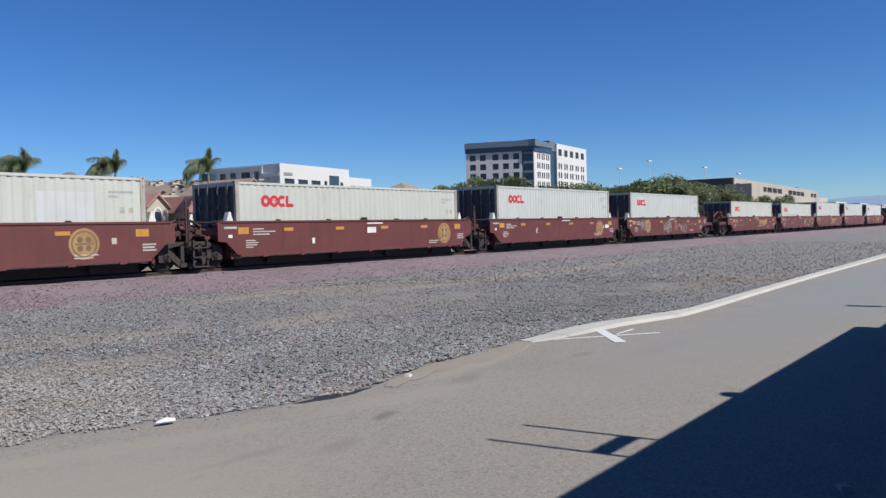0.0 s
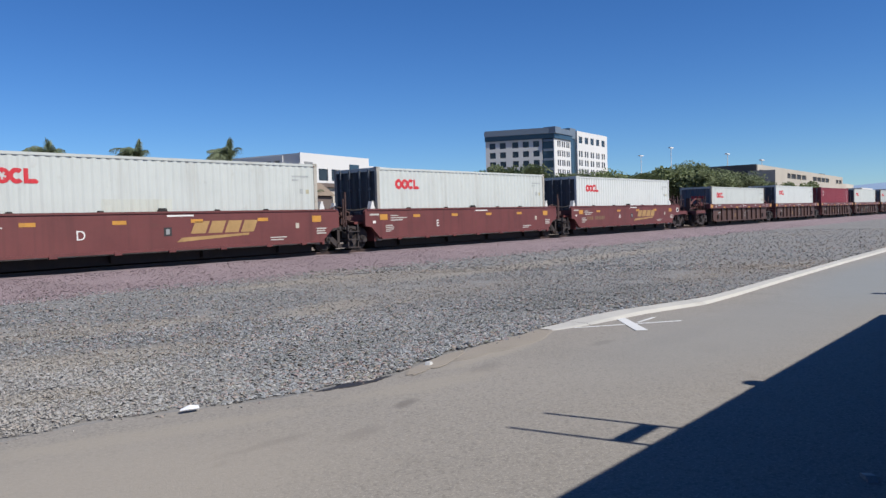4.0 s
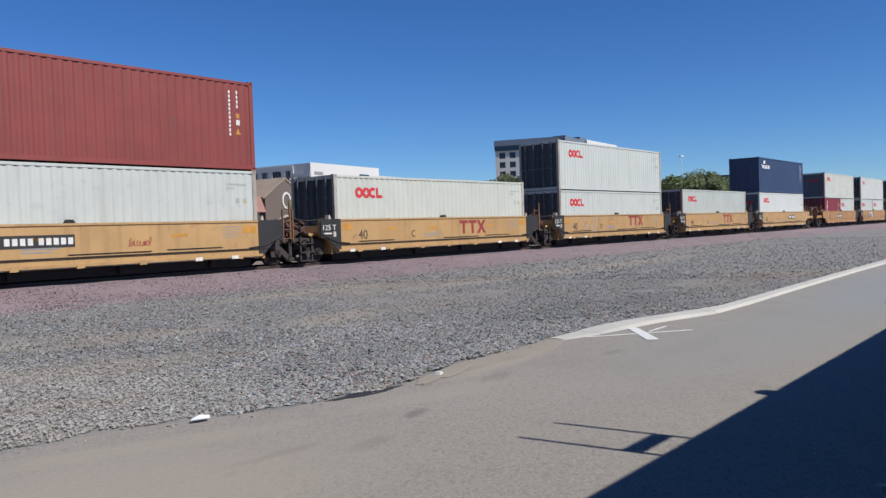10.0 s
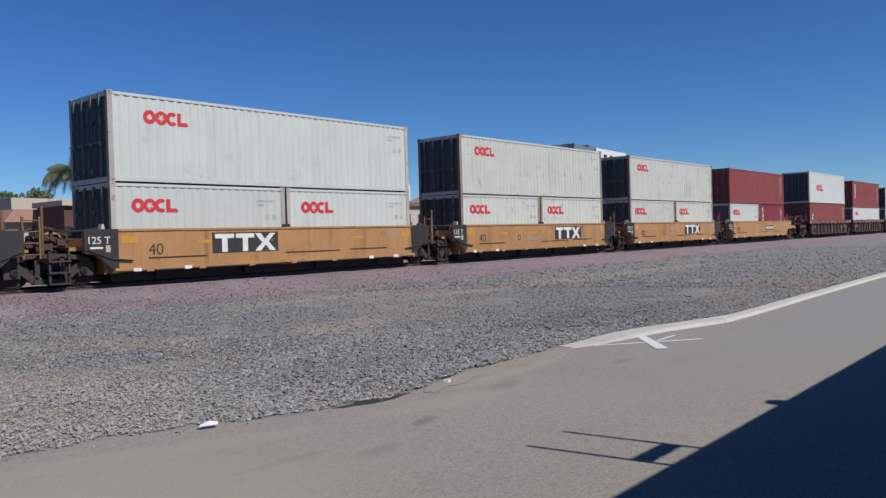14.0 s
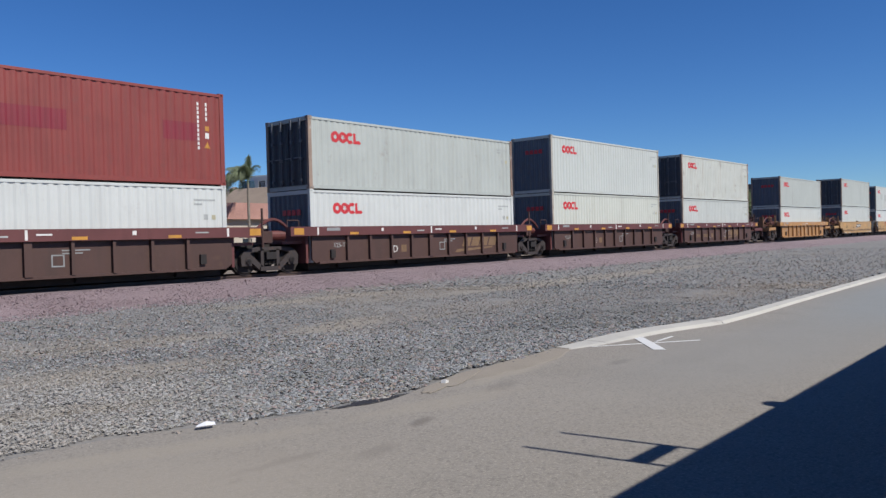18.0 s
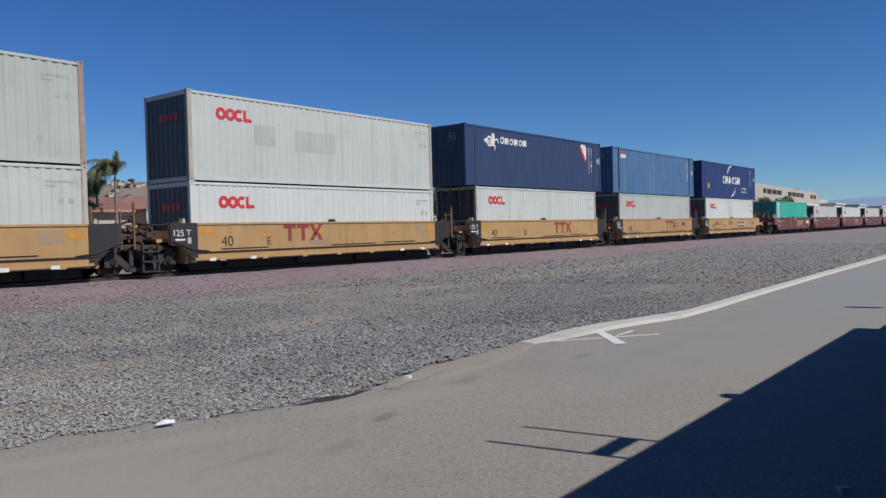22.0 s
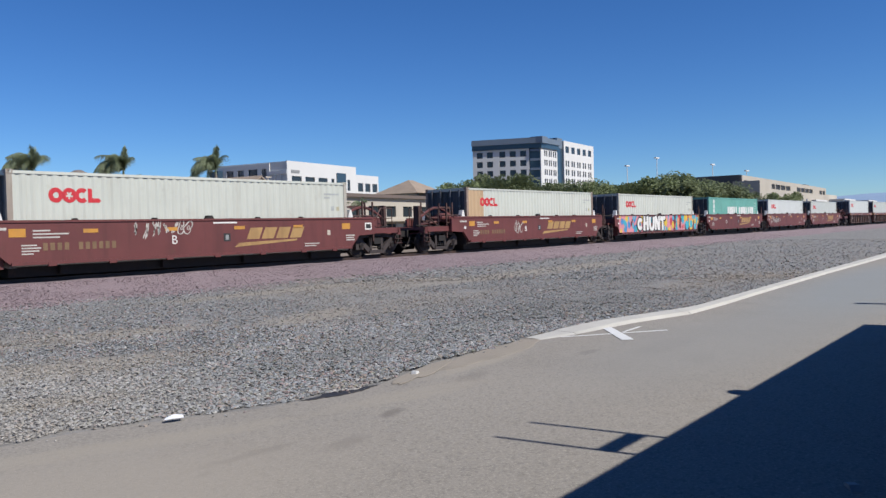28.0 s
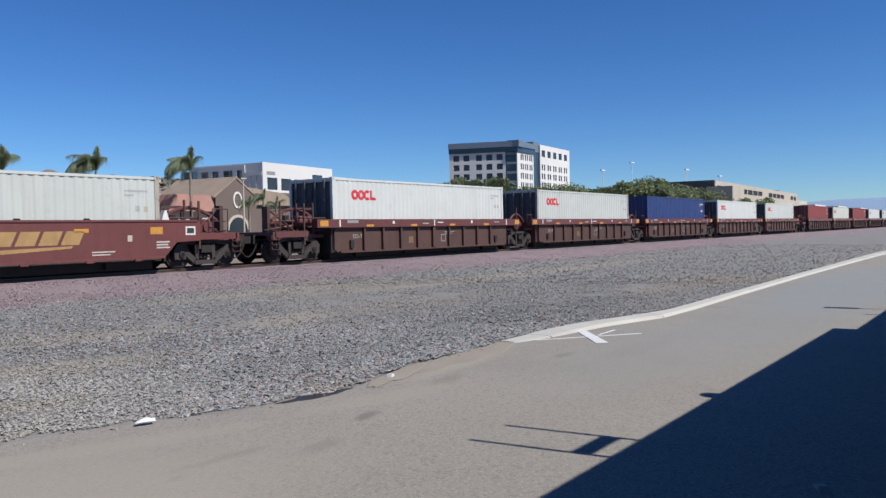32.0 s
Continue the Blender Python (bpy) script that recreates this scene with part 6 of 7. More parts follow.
# third maroon set
well(575.90, "maroon", True, False, "A", [("slant", 7.1, 0.62), ("numbers", 0.9, 0.72)], MW, extra=[(11.2, 0.95, 1.1, 0.3, "paintwhite")])
load(575.90, HI, "teal", "teal green corrugated container with a white upright panel", mark="upright", patch=[(0.5, 1.0, 0.7, 1.75, "paintwhite")] + [(0.70, 2.28 - i * 0.31, 0.3, 0.22, "navy") for i in range(4)])
well(591.25, "maroon", False, False, "E", [], MW)
load(591.25, LO, "white", WHITE_L)
well(606.75, "maroon", False, False, "D", [("slant", 7.0, 0.62)], MW)
load(606.75, LO, "bright", "bright white corrugated container with a red sign")
well(622.20, "maroon", False, False, "C", [], MW)
load(622.20, LO, "cream", "cream white corrugated container with a faint red sign")
well(637.75, "maroon", False, True, "B", [("slant", 7.2, 0.62), ("numbers", 0.8, 0.75)], MW + ", with white graffiti", extra=[("spray", 3.4, 1.0, 1.9, 0.5, "chalk", 11)])
load(637.75, LO, "cream", "cream white corrugated container with a red sign")
# fourth maroon set
well(657.55, "maroon", True, False, "B", [("slant", 6.6, 0.62), ("numbers", 0.8, 0.72)], MW + ", with white graffiti", extra=[("spray", 3.7, 0.72, 0.72, 0.58, "chalk", 8)])
load(657.55, LO, "cream", "cream white corrugated container with tan first panel", post="postrust", patch=[(0.16, 0.165, 1.2, LO - 0.29, "tanpanel")])
well(673.10, "maroon", False, False, "", [], "well wagon whose side is covered with bright coloured graffiti", extra=[("colours",)])
load(673.10, LO, "cream", "cream white corrugated container with a red sign")
well(688.65, "maroon", False, False, "D", [("slant", 7.0, 0.62)], MW)
load(688.65, LO, "green", "sea green corrugated container with cut off white sign", mark="upright", patch=[(4.3 + i * 0.5 + (0.3 if i > 4 else 0), 1.1, 0.36, 0.75, "paintwhite") for i in range(13)] + [(1.0, 2.1 - i * 0.36, 0.32, 0.28, "paintwhite") for i in range(4)])
well(704.10, "maroon", False, False, "E", [], MW + ", with pale graffiti", extra=[("spray", 0.9, 0.72, 2.1, 0.42, "chalk", 11), ("spray", 0.95, 0.74, 1.95, 0.4, "greydecal", 12)])
load(704.10, LO, "bright", "bright white corrugated container with a red sign")
well(719.65, "maroon", False, True, "A", [("slant", 7.0, 0.62), ("numbers", 0.8, 0.75)], MW)
load(719.65, LO, "white", WHITE_L)
# third brown set
for i, (S, paint, H) in enumerate(((739.31, "bright", HI), (754.98, "white", HI), (770.45, "royal", HI), (786.10, "bright", HI), (801.60, "white", HI))):
    well(S, "brown", i == 0, i == 4, "", [], BW)
    load(S, H, paint, {"royal": "royal blue corrugated container in a brown wagon"}.get(paint, WHITE_L), mark="bars" if paint == "royal" else "red", doors=i != 2)
# far last set
for i, (S, paint, H) in enumerate(((821.3, "red", HI), (836.8, "cream", HI), (852.3, "red", HI), (867.8, "bright", HI), (883.3, "white", HI))):
    well(S, "brown", i == 0, i == 4, "", [], BW)
    load(S, H, paint, "red brown corrugated container in a brown wagon" if paint == "red" else WHITE_L, mark="bars" if paint == "red" else "red")


# ---- loose stones ----
def stones(name, label, material, spots, seed):
    """Many small broken stones joined in one mesh. spots: rows of x, y, z, size."""
    rng = np.random.default_rng(seed)
    n = len(spots)
    base = np.array([(1, 0, 0), (-1, 0, 0), (0, 1, 0), (0, -1, 0), (0, 0, 1), (0, 0, -1)], float)
    v = base[None] * (0.65 + 0.6 * rng.random((n, 6, 1))) + 0.18 * (rng.random((n, 6, 3)) - 0.5)
    v *= np.stack([0.75 + 0.6 * rng.random(n), 0.7 + 0.5 * rng.random(n), 0.26 + 0.26 * rng.random(n)], 1)[:, None]
    a = rng.random(n) * math.tau
    b = (rng.random(n) - 0.5) * 1.2
    x = v[..., 0] * np.cos(b)[:, None] - v[..., 2] * np.sin(b)[:, None]
    z = v[..., 0] * np.sin(b)[:, None] + v[..., 2] * np.cos(b)[:, None]
    y = v[..., 1]
    xx = x * np.cos(a)[:, None] - y * np.sin(a)[:, None]
    yy = x * np.sin(a)[:, None] + y * np.cos(a)[:, None]
    v = np.stack([xx, yy, z], 2) * spots[:, None, 3:4] * 0.5 + spots[:, None, :3]
    tri = np.array([(0, 2, 4), (2, 1, 4), (1, 3, 4), (3, 0, 4), (2, 0, 5), (1, 2, 5), (3, 1, 5), (0, 3, 5)])
    f = (tri[None] + 6 * np.arange(n)[:, None, None]).reshape(-1, 3)
    me = bpy.data.meshes.new(name)
    me.from_pydata(v.reshape(-1, 3).tolist(), [], f.tolist())
    me.materials.append(material)
    return tagged(new(name, me), label, "gravel", kind="stuff")


def scatter(count, r0, r1, a0, a1, seed, ylo, yhi, size, power=1.0):
    rng = np.random.default_rng(seed)
    r = r0 + (r1 - r0) * rng.random(count) ** power
    a = np.radians(a0 + (a1 - a0) * rng.random(count))
    x, y = r * np.cos(a), r * np.sin(a)
    s_ = size[0] + (size[1] - size[0]) * rng.random(count) ** 2
    keep = (y > ylo(x)) & (y < yhi)
    x, y, s_ = x[keep], y[keep], s_[keep]
    z = np.array([lift(0, v) for v in y]) + 0.12 * s_
    return np.stack([x, y, z, s_], 1)


def inner(x):
    e = np.interp(x, [p[0] for p in EDGE], [p[1] for p in EDGE])
    k = np.interp(x, [p[0] for p in KERB_IN], [p[1] for p in KERB_IN])
    return np.where(x > 9.4, k + 0.03, e + 0.02 + 0.05 * np.sin(x * 9))


def worn(spots, seed):
    """Thin the stones where wheels have pressed them into the tan ground."""
    x, y = spots[:, 0], spots[:, 1]
    k = 0.8 * np.exp(-((y - 13.3) / 0.8) ** 2) * np.clip((x - 11) / 5, 0, 1)
    k += 0.75 * np.exp(-(x - 5.3) ** 2 / 2.4 - (y - 9.4) ** 2 / 0.22) + 0.7 * np.exp(-(x - 5.4) ** 2 / 2.0 - (y - 11.4) ** 2 / 0.25)
    k += 0.6 * np.exp(-(x - 8.5) ** 2 / 6.0 - (y - 10.4) ** 2 / 0.3) + 0.5 * np.exp(-(x - 11.5) ** 2 / 9.0 - (y - 15.2) ** 2 / 0.3)
    return spots[np.random.default_rng(seed).random(len(x)) > k]


near = worn(scatter(118000, 5.9, 13.0, 20, 76, 11, inner, 17.4, (0.016, 0.058)), 1)
edge_ = scatter(22000, 6.6, 15.0, 22, 56, 16, inner, 8.8, (0.028, 0.075))
near[:, 3] *= np.clip(0.72 + (near[:, 0] - 3.0) * 0.09, 0.72, 1.2)
near = np.concatenate([near, edge_])
mid = worn(scatter(66000, 12.0, 24.0, 10, 74, 12, inner, 17.6, (0.026, 0.066)), 2)
mid[:, 2] -= 0.13 * mid[:, 3]
deep = scatter(26000, 22.0, 60.0, 5, 50, 13, inner, 17.6, (0.045, 0.105), 1.4)
strays = scatter(900, 6.0, 11, 33, 72, 14, lambda x: inner(x) - 0.22, 17, (0.02, 0.045))
strays = strays[strays[:, 1] < inner(strays[:, 0])]
strays[:, 2] = 0.006
stones("gravel_stones", "loose grey and tan crushed gravel stones", M["pebble"], np.concatenate([near, mid, deep, strays]), 21)
mauve = scatter(120000, 18.0, 70.0, 4, 74, 15, lambda x: 16.9 + 0.5 * np.sin(x * 0.9) + 0.3 * np.sin(x * 2.3), 20.9, (0.03, 0.07), 1.8)
mauve[:, 2] -= 0.15 * mauve[:, 3]
stones("ballast_stones", "mauve crushed stone ballast", M["mauvestone"], mauve, 22)

# ---- litter ----
bm = BM()
pts = [(-0.16, -0.06, 0.0), (0.0, -0.09, 0.012), (0.17, -0.05, 0.0), (-0.12, 0.05, 0.01), (0.02, 0.06, 0.05), (0.18, 0.07, 0.02)]
lo = [bm.verts.new((x, y, z)) for x, y, z in pts]
hi = [bm.verts.new((x, y, z + 0.004)) for x, y, z in pts]
for q in ((0, 1, 4, 3), (1, 2, 5, 4)):
    bm.faces.new([hi[i] for i in q])
    bm.faces.new([lo[i] for i in q[::-1]])
rim = (0, 1, 2, 5, 4, 3)
for i in range(6):
    bm.faces.new((lo[rim[i]], lo[rim[(i + 1) % 6]], hi[rim[(i + 1) % 6]], hi[rim[i]]))
tagged(part("paper_sheet", bm, M["paper"], at=pose(3.66, 5.93, 0.03, 0, 0, -22) @ Matrix.Scale(0.5, 4)), "crumpled white sheet of paper at the gravel edge", "litter")
bm = BM()
prism(bm, [(-0.07, 0.0), (0.07, 0.0), (0.05, 0.02), (-0.03, 0.03)], -0.03, 0.03)
tagged(part("paper_scrap", bm, M["greydecal"], at=pose(5.01, 0.97, 0.002, 0, 0, 30)), "small grey scrap of paper lying in the shade", "litter")
bm = BM()
prism(bm, [(-0.04, 0.0), (0.04, 0.0), (0.03, 0.035), (-0.02, 0.04)], -0.03, 0.03)
tagged(part("white_stone", bm, M["roadpaint"], at=pose(6.35, 5.52, 0.002, 0, 0, 10)), "single white stone on the road edge", "stone")


# ---- buildings ----
def polar(az, d):
    return d * math.cos(radians(az)), d * math.sin(radians(az))


def facade(ob, at, w, z0, z1, cols, rows, material, glass, thick=0.35, name="wall"):
    """A wall along x with real openings, and a recessed pane in each."""
    bm = BM()
    zs = [z0] + [v for r in rows for v in r] + [z1]
    for i in range(0, len(zs), 2):
        if zs[i + 1] > zs[i]:
            box(bm, 0, w, 0, thick, zs[i], zs[i + 1])
    xs = [0] + [v for c in cols for v in c] + [w]
    for a, b in rows:
        for i in range(0, len(xs), 2):
            if xs[i + 1] > xs[i]:
                box(bm, xs[i], xs[i + 1], 0, thick, a, b)
    wall = part(name, bm, material, ob, at=at)
    for a, b in rows:
        for c, d in cols:
            bm = BM()
            box(bm, c, d, 0.2, 0.28, a, b)
            p = part("window", bm, glass, wall)
    return wall


def turned(x, y, yaw, z=0.0):
    return pose(x, y, z, 0, 0, yaw)


LEFT = Matrix.Rotation(radians(-90), 4, "Z")  # a wall that runs back along +y and faces -x


def left_wall(depth):
    return Matrix.Translation((0, depth, 0)) @ LEFT


# office tower
def slab(pts, z0, z1):
    """An upright block over a plan outline."""
    bm = BM()
    lo = [bm.verts.new((x, y, z0)) for x, y in pts]
    hi = [bm.verts.new((x, y, z1)) for x, y in pts]
    bm.faces.new(hi)
    bm.faces.new(lo[::-1])
    for i in range(len(pts)):
        j = (i + 1) % len(pts)
        bm.faces.new((lo[i], lo[j], hi[j], hi[i]))
    return bm


SPLAY = radians(15)


def splayed(depth):
    """A left wall that leans out in plan, from depth metres back to the front corner."""
    return Matrix.Translation((-depth * math.sin(SPLAY), depth * math.cos(SPLAY), 0)) @ Matrix.Rotation(radians(-90) + SPLAY, 4, "Z")


def outline(g, depth=27.0):
    """The tower's plan, grown by g."""
    s_, c_ = math.sin(SPLAY), math.cos(SPLAY)
    return [(-g * c_, -g), (15.6 + g, -g), (15.6 + g, depth), (-s_ * depth - g * c_, c_ * depth)]


tx, ty = polar(31.33, 300)
tower = thing("office_tower", "white office tower with dark square windows and blue glass", "building", at=turned(tx, ty, 6.6, -0.25))
TOP = 35.45
rows4 = [(TOP - 7.2 - 3.64 * i, TOP - 4.9 - 3.64 * i) for i in range(7, -1, -1)]
pairs = [c for i in range(3) for c in ((3.1 + 4.2 * i, 4.2 + 4.2 * i), (4.9 + 4.2 * i, 6.0 + 4.2 * i))]
facade(tower, Matrix.Translation((0, 0, 0)), 15.5, 0, TOP - 4.2, pairs, rows4, M["towerwhite"], M["glass"])
facade(tower, splayed(27.0), 22.4, 0, TOP - 4.2, [(1.6 + 4.1 * i + (0.9 if i > 1 else 0), 4.0 + 4.1 * i + (0.9 if i > 1 else 0)) for i in range(5)], rows4, M["towerwhite"], M["glass"])
part("glass_corner", slab(outline(-0.6), 0, TOP - 4.3), M["blueglass"], tower, "blue glass corner of the tower")
for i in range(9):
    part("floor_band", slab([(-1.2, 4.0), (-0.85, 4.0), (0.12, 0.5), (-0.25, 0.5)], 1.0 + i * 3.64, 1.9 + i * 3.64), M["towergrey"], tower)
part("glass_band", slab(outline(0.5), TOP - 4.2, TOP - 2.3), M["blueglass"], tower, "dark blue glass band")
part("cornice", slab(outline(0.9), TOP - 2.3, TOP - 0.3), M["towergrey"], tower, "blue grey metal cornice")
part("corner_drum", slab([(-1.6, 3.4), (-1.3, -1.3), (3.6, -1.3), (3.6, 3.4)], TOP - 2.4, TOP + 0.1), M["towergrey"], tower)
part("parapet", slab(outline(0.2), TOP - 0.3, TOP - 0.05), M["towergrey"], tower)
part("stair_strip", box(BM(), 15.8, 22.2, 0.8, 20, 0, TOP + 0.7), M["blueglass"], tower, "blue glass strip between the wings")
part("stair_cap", box(BM(), 16.8, 22.2, 0.6, 20, TOP - 3.0, TOP + 1.1), M["towergrey"], tower)
big_ = [(1.6 + 6.2 * i, 5.2 + 6.2 * i) for i in range(5)]
pairs = [c for i in range(5) for c in ((1.5 + 6.2 * i, 2.9 + 6.2 * i), (3.8 + 6.2 * i, 5.2 + 6.2 * i))]
wing_rows = [(TOP - 6.4 - 3.64 * i, TOP - 4.0 - 3.64 * i) for i in range(7, -1, -1)]
facade(tower, Matrix.Translation((22.3, 0, 0)), 33.0, 0, TOP - 4.8, pairs, wing_rows[:-1], M["towerwhite"], M["glass"])
facade(tower, Matrix.Translation((22.3, 0, TOP - 4.8)), 33.0, 0, 5.1, big_, [(0.3, 3.0)], M["towerwhite"], M["glass"])
part("wing_body", box(BM(), 22.4, 55.2, 0.4, 24, 0, TOP + 0.2), M["towerwhite"], tower)

# long white office block
wx, wy = polar(49.9, 180)
block = thing("office_block", "low white office block with a row of dark windows", "building", at=turned(wx, wy, 10.5, -0.25))
H_ = 17.9
facade(block, Matrix.Translation((0, 0, 0)), 27.5, 0, H_, [(1.6, 5.2), (6.6, 10.2), (11.6, 15.2), (16.8, 18.0), (19.0, 22.6), (23.6, 24.8)], [(1.2, 3.6), (6.2, 8.8), (H_ - 6.2, H_ - 3.4)], M["towerwhite"], M["glass"])
part("body", box(BM(), 0.2, 27.3, 0.4, 21.5, 0, H_ - 0.1), M["towerwhite"], block)
facade(block, Matrix.Translation((27.5, 0.3, 0)), 11.0, 0, H_ - 1.9, [(1.2, 3.6), (4.6, 7.0), (8.0, 10.4)], [(1.2, 3.6), (6.2, 8.8), (H_ - 6.2, H_ - 4.0)], M["towerwhite"], M["glass"], name="low_wing")
part("low_body", box(BM(), 27.5, 38.3, 0.7, 19, 0, H_ - 2.0), M["towerwhite"], block)
part("glass_bay", box(BM(), 18.9, 22.7, -0.25, 0.1, 1.0, H_ - 1.9), M["blueglass"], block)
part("name_sign", box(BM(), 1.4, 4.4, -0.08, 0.0, H_ - 2.7, H_ - 2.0), M["greydecal"], block, "small grey sign of bars")
facade(block, left_wall(19.6), 14.4, 0, H_ - 0.4, [(1.2, 3.4), (4.6, 6.6), (8.0, 10.8), (12.0, 13.6)], [(1.2, 3.6), (6.2, 8.8), (H_ - 3.6, H_ - 1.5)], M["towerwhite"], M["glass"], name="side_wall")
part("corner_glass", box(BM(), 0.25, 0.6, 0.4, 5.2, 0, H_ - 1.2), M["blueglass"], block)
for z in (4.6, 9.4, H_ - 3.0):
    part("balcony_band", box(BM(), -0.1, 0.25, 0.2, 5.2, z, z + 0.8), M["towerwhite"], block)
for y in (1.9, 3.6):
    part("balcony_post", box(BM(), -0.05, 0.2, y, y + 0.25, 0, H_ - 2.2), M["towerwhite"], block)
part("rear_glass", box(BM(), -1.6, 0.3, 19.5, 22.2, 0, H_ - 1.4), M["blueglass"], block)
part("rear_band", box(BM(), -1.8, 0.3, 19.4, 22.4, H_ - 6.0, H_ - 4.8), M["towerwhite"], block)
part("side_body", box(BM(), 0.4, 20, 21.5, 22.4, 0, H_ - 0.5), M["towerwhite"], block)


# low buildings behind the track
def gable(bm, x0, x1, y0, y1, z0, z1, over=0.4):
    """A pitched roof whose ridge runs along y."""
    xm = (x0 + x1) / 2
    t = 0.22
    for xa, xb in ((x0 - over, xm), (x1 + over, xm)):
        za = z0 - over * (z1 - z0) / (xm - x0)
        v = [(xa, y0 - over, za), (xb, y0 - over, z1), (xb, y1 + over, z1), (xa, y1 + over, za)]
        lo = [bm.verts.new(p) for p in v]
        hi = [bm.verts.new((p[0], p[1], p[2] + t)) for p in v]
        bm.faces.new(hi)
        bm.faces.new(lo[::-1])
        for i in range(4):
            bm.faces.new((lo[i], lo[(i + 1) % 4], hi[(i + 1) % 4], hi[i]))
    return bm


def tile_rows(bm, x0, x1, y0, y1, z0, z1, step=0.45):
    """Rounded tile ridges that run down a slope facing -y."""
    x = x0
    while x < x1:
        rod(bm, (x, y0, z0 + 0.02), (x, y1, z1 + 0.02), 0.11, 6)
        x += step
    return bm


gx, gy = polar(53.2, 88)
grey = thing("gabled_house", "taupe house with a gable, an oval frame and an arch", "house", at=turned(gx, gy, 8, -0.25))
bm = BM()
prism(bm, [(0, 0), (6.4, 0), (6.4, 5.9), (3.2, 8.0), (0, 5.9)], 0, 9)
part("wall", bm, M["taupe"], grey)
part("roof", gable(BM(), 0, 6.4, 0.3, 9, 5.95, 8.02), M["rooftan"], grey)
part("oval_frame", ring(BM(), 3.3, 5.6, 0.95, 0.72, -0.1, 0.02, n=24, sx=0.72), M["paintwhite"], grey, "pale oval frame")
part("arch", ring(BM(), 3.3, 2.2, 1.75, 1.45, -0.12, 0.02, 0, math.pi, 18), M["stucco"], grey)
part("arch_glass", box(ring(BM(), 3.3, 2.2, 1.45, 0.02, -0.05, 0.03, 0, math.pi, 18), 1.85, 4.75, -0.05, 0.03, 0.0, 2.2), M["glass"], grey)
part("side_wing", box(BM(), 6.4, 15.5, 2.0, 10, 0, 5.2), M["taupe"], grey)
bm = BM()
prism(bm, [(6.4, 5.2), (15.9, 5.2), (13.2, 6.7), (6.4, 7.3)], 1.6, 10.4)
part("wing_roof", bm, M["rooftan"], grey)

lx_, ly_ = polar(49.3, 100)
long_ = thing("long_building", "long tan building with a flat roof and dark windows", "building", at=turned(lx_, ly_, 9, -0.25))
facade(long_, Matrix.Identity(4), 34, 0, 6.4, [(2.0 + 4.6 * i, 4.6 + 4.6 * i) for i in range(7)], [(0.8, 2.6), (3.6, 5.2)], M["tan"], M["glass"])
part("body", box(BM(), 0.1, 33.9, 0.4, 14, 0, 6.3), M["tan"], long_)
part("roof_edge", box(BM(), -0.4, 34.4, -0.5, 14.4, 6.4, 6.9), M["taupe"], long_)
part("ledge", box(BM(), -0.2, 34.2, -0.9, 0.0, 2.9, 3.2), M["stucco"], long_)

hx, hy = polar(64.6, 78)
house = thing("tiled_house", "cream house with a faded red tiled roof and a gable", "house", at=turned(hx, hy, 6, -0.25) @ Matrix.Diagonal((0.7, 1, 1.03, 1)))
facade(house, Matrix.Identity(4), 15.2, 0, 4.6, [(0.8, 3.4), (4.6, 6.2), (8.2, 9.8)], [(0.9, 2.9)], M["stucco"], M["glass"])
part("body", box(BM(), 0.1, 15.1, 0.4, 12, 0, 4.5), M["stucco"], house)
bm = BM()
a_ = [(-0.6, -0.7, 4.6), (15.8, -0.7, 4.6), (15.8, 5.6, 5.95), (-0.6, 5.6, 5.95), (15.8, 12.4, 4.6), (-0.6, 12.4, 4.6)]
vs = [bm.verts.new(p) for p in a_] + [bm.verts.new((x, y, z - 0.25)) for x, y, z in a_]
for q in ((0, 1, 2, 3), (3, 2, 4, 5), (6, 7, 1, 0), (11, 10, 4, 5), (0, 3, 5, 11, 9, 6), (1, 2, 4, 10, 8, 7), (6, 9, 8, 7), (9, 11, 10, 8)):
    bm.faces.new([vs[i] for i in q])
part("roof", bm, M["rooftile"], house)
part("roof_tiles", tile_rows(BM(), -0.5, 15.8, -0.7, 5.6, 4.62, 5.97), M["rooftile"], house)
bm = BM()
prism(bm, [(11.4, 0), (15.0, 0), (15.0, 4.6), (13.2, 5.75), (11.4, 4.6)], -2.0, 5)
part("gable_wall", bm, M["stucco"], house)
part("gable_roof", gable(BM(), 11.4, 15.0, -2.0, 5, 4.62, 5.8, 0.3), M["rooftile"], house)
part("gable_window", box(box(ring(BM(), 13.2, 3.9, 0.75, 0.58, -2.09, -1.98, 0, math.pi, 14), 12.45, 12.62, -2.09, -1.98, 2.9, 3.9), 13.78, 13.95, -2.09, -1.98, 2.9, 3.9), M["paintwhite"], house, "white arched window frame")
part("window_pane", box(BM(), 12.62, 13.78, -2.04, -1.99, 2.9, 4.2), M["glass"], house)
part("parapet", box(BM(), -3.0, 17.0, 12.6, 22, 0, 6.7), M["stucco"], house, "pale parapet behind the roof")
sx3, sy3 = polar(70.4, 76)
nook = thing("tiled_shop", "small shop with a red tiled hip roof", "house", at=turned(sx3, sy3, 6, -0.25))
part("wall", box(BM(), 0, 4.9, 0, 6, 0, 4.1), M["stucco"], nook)
bm = BM()
prism(bm, [(-0.4, 4.1), (5.3, 4.1), (4.5, 5.2), (0.4, 5.2)], -0.6, 6.4)
part("roof", bm, M["rooftile"], nook)
part("door", box(BM(), 2.0, 3.2, -0.06, 0.0, 0, 2.2), M["glass"], nook)
rx_, ry_ = polar(56.4, 82)
shop = thing("tiled_pavilion", "small cream pavilion with a red tiled roof", "house", at=turned(rx_, ry_, 6, -0.25))
part("wall", box(BM(), 0, 5.4, 0, 6, 0, 4.2), M["stucco"], shop)
bm = BM()
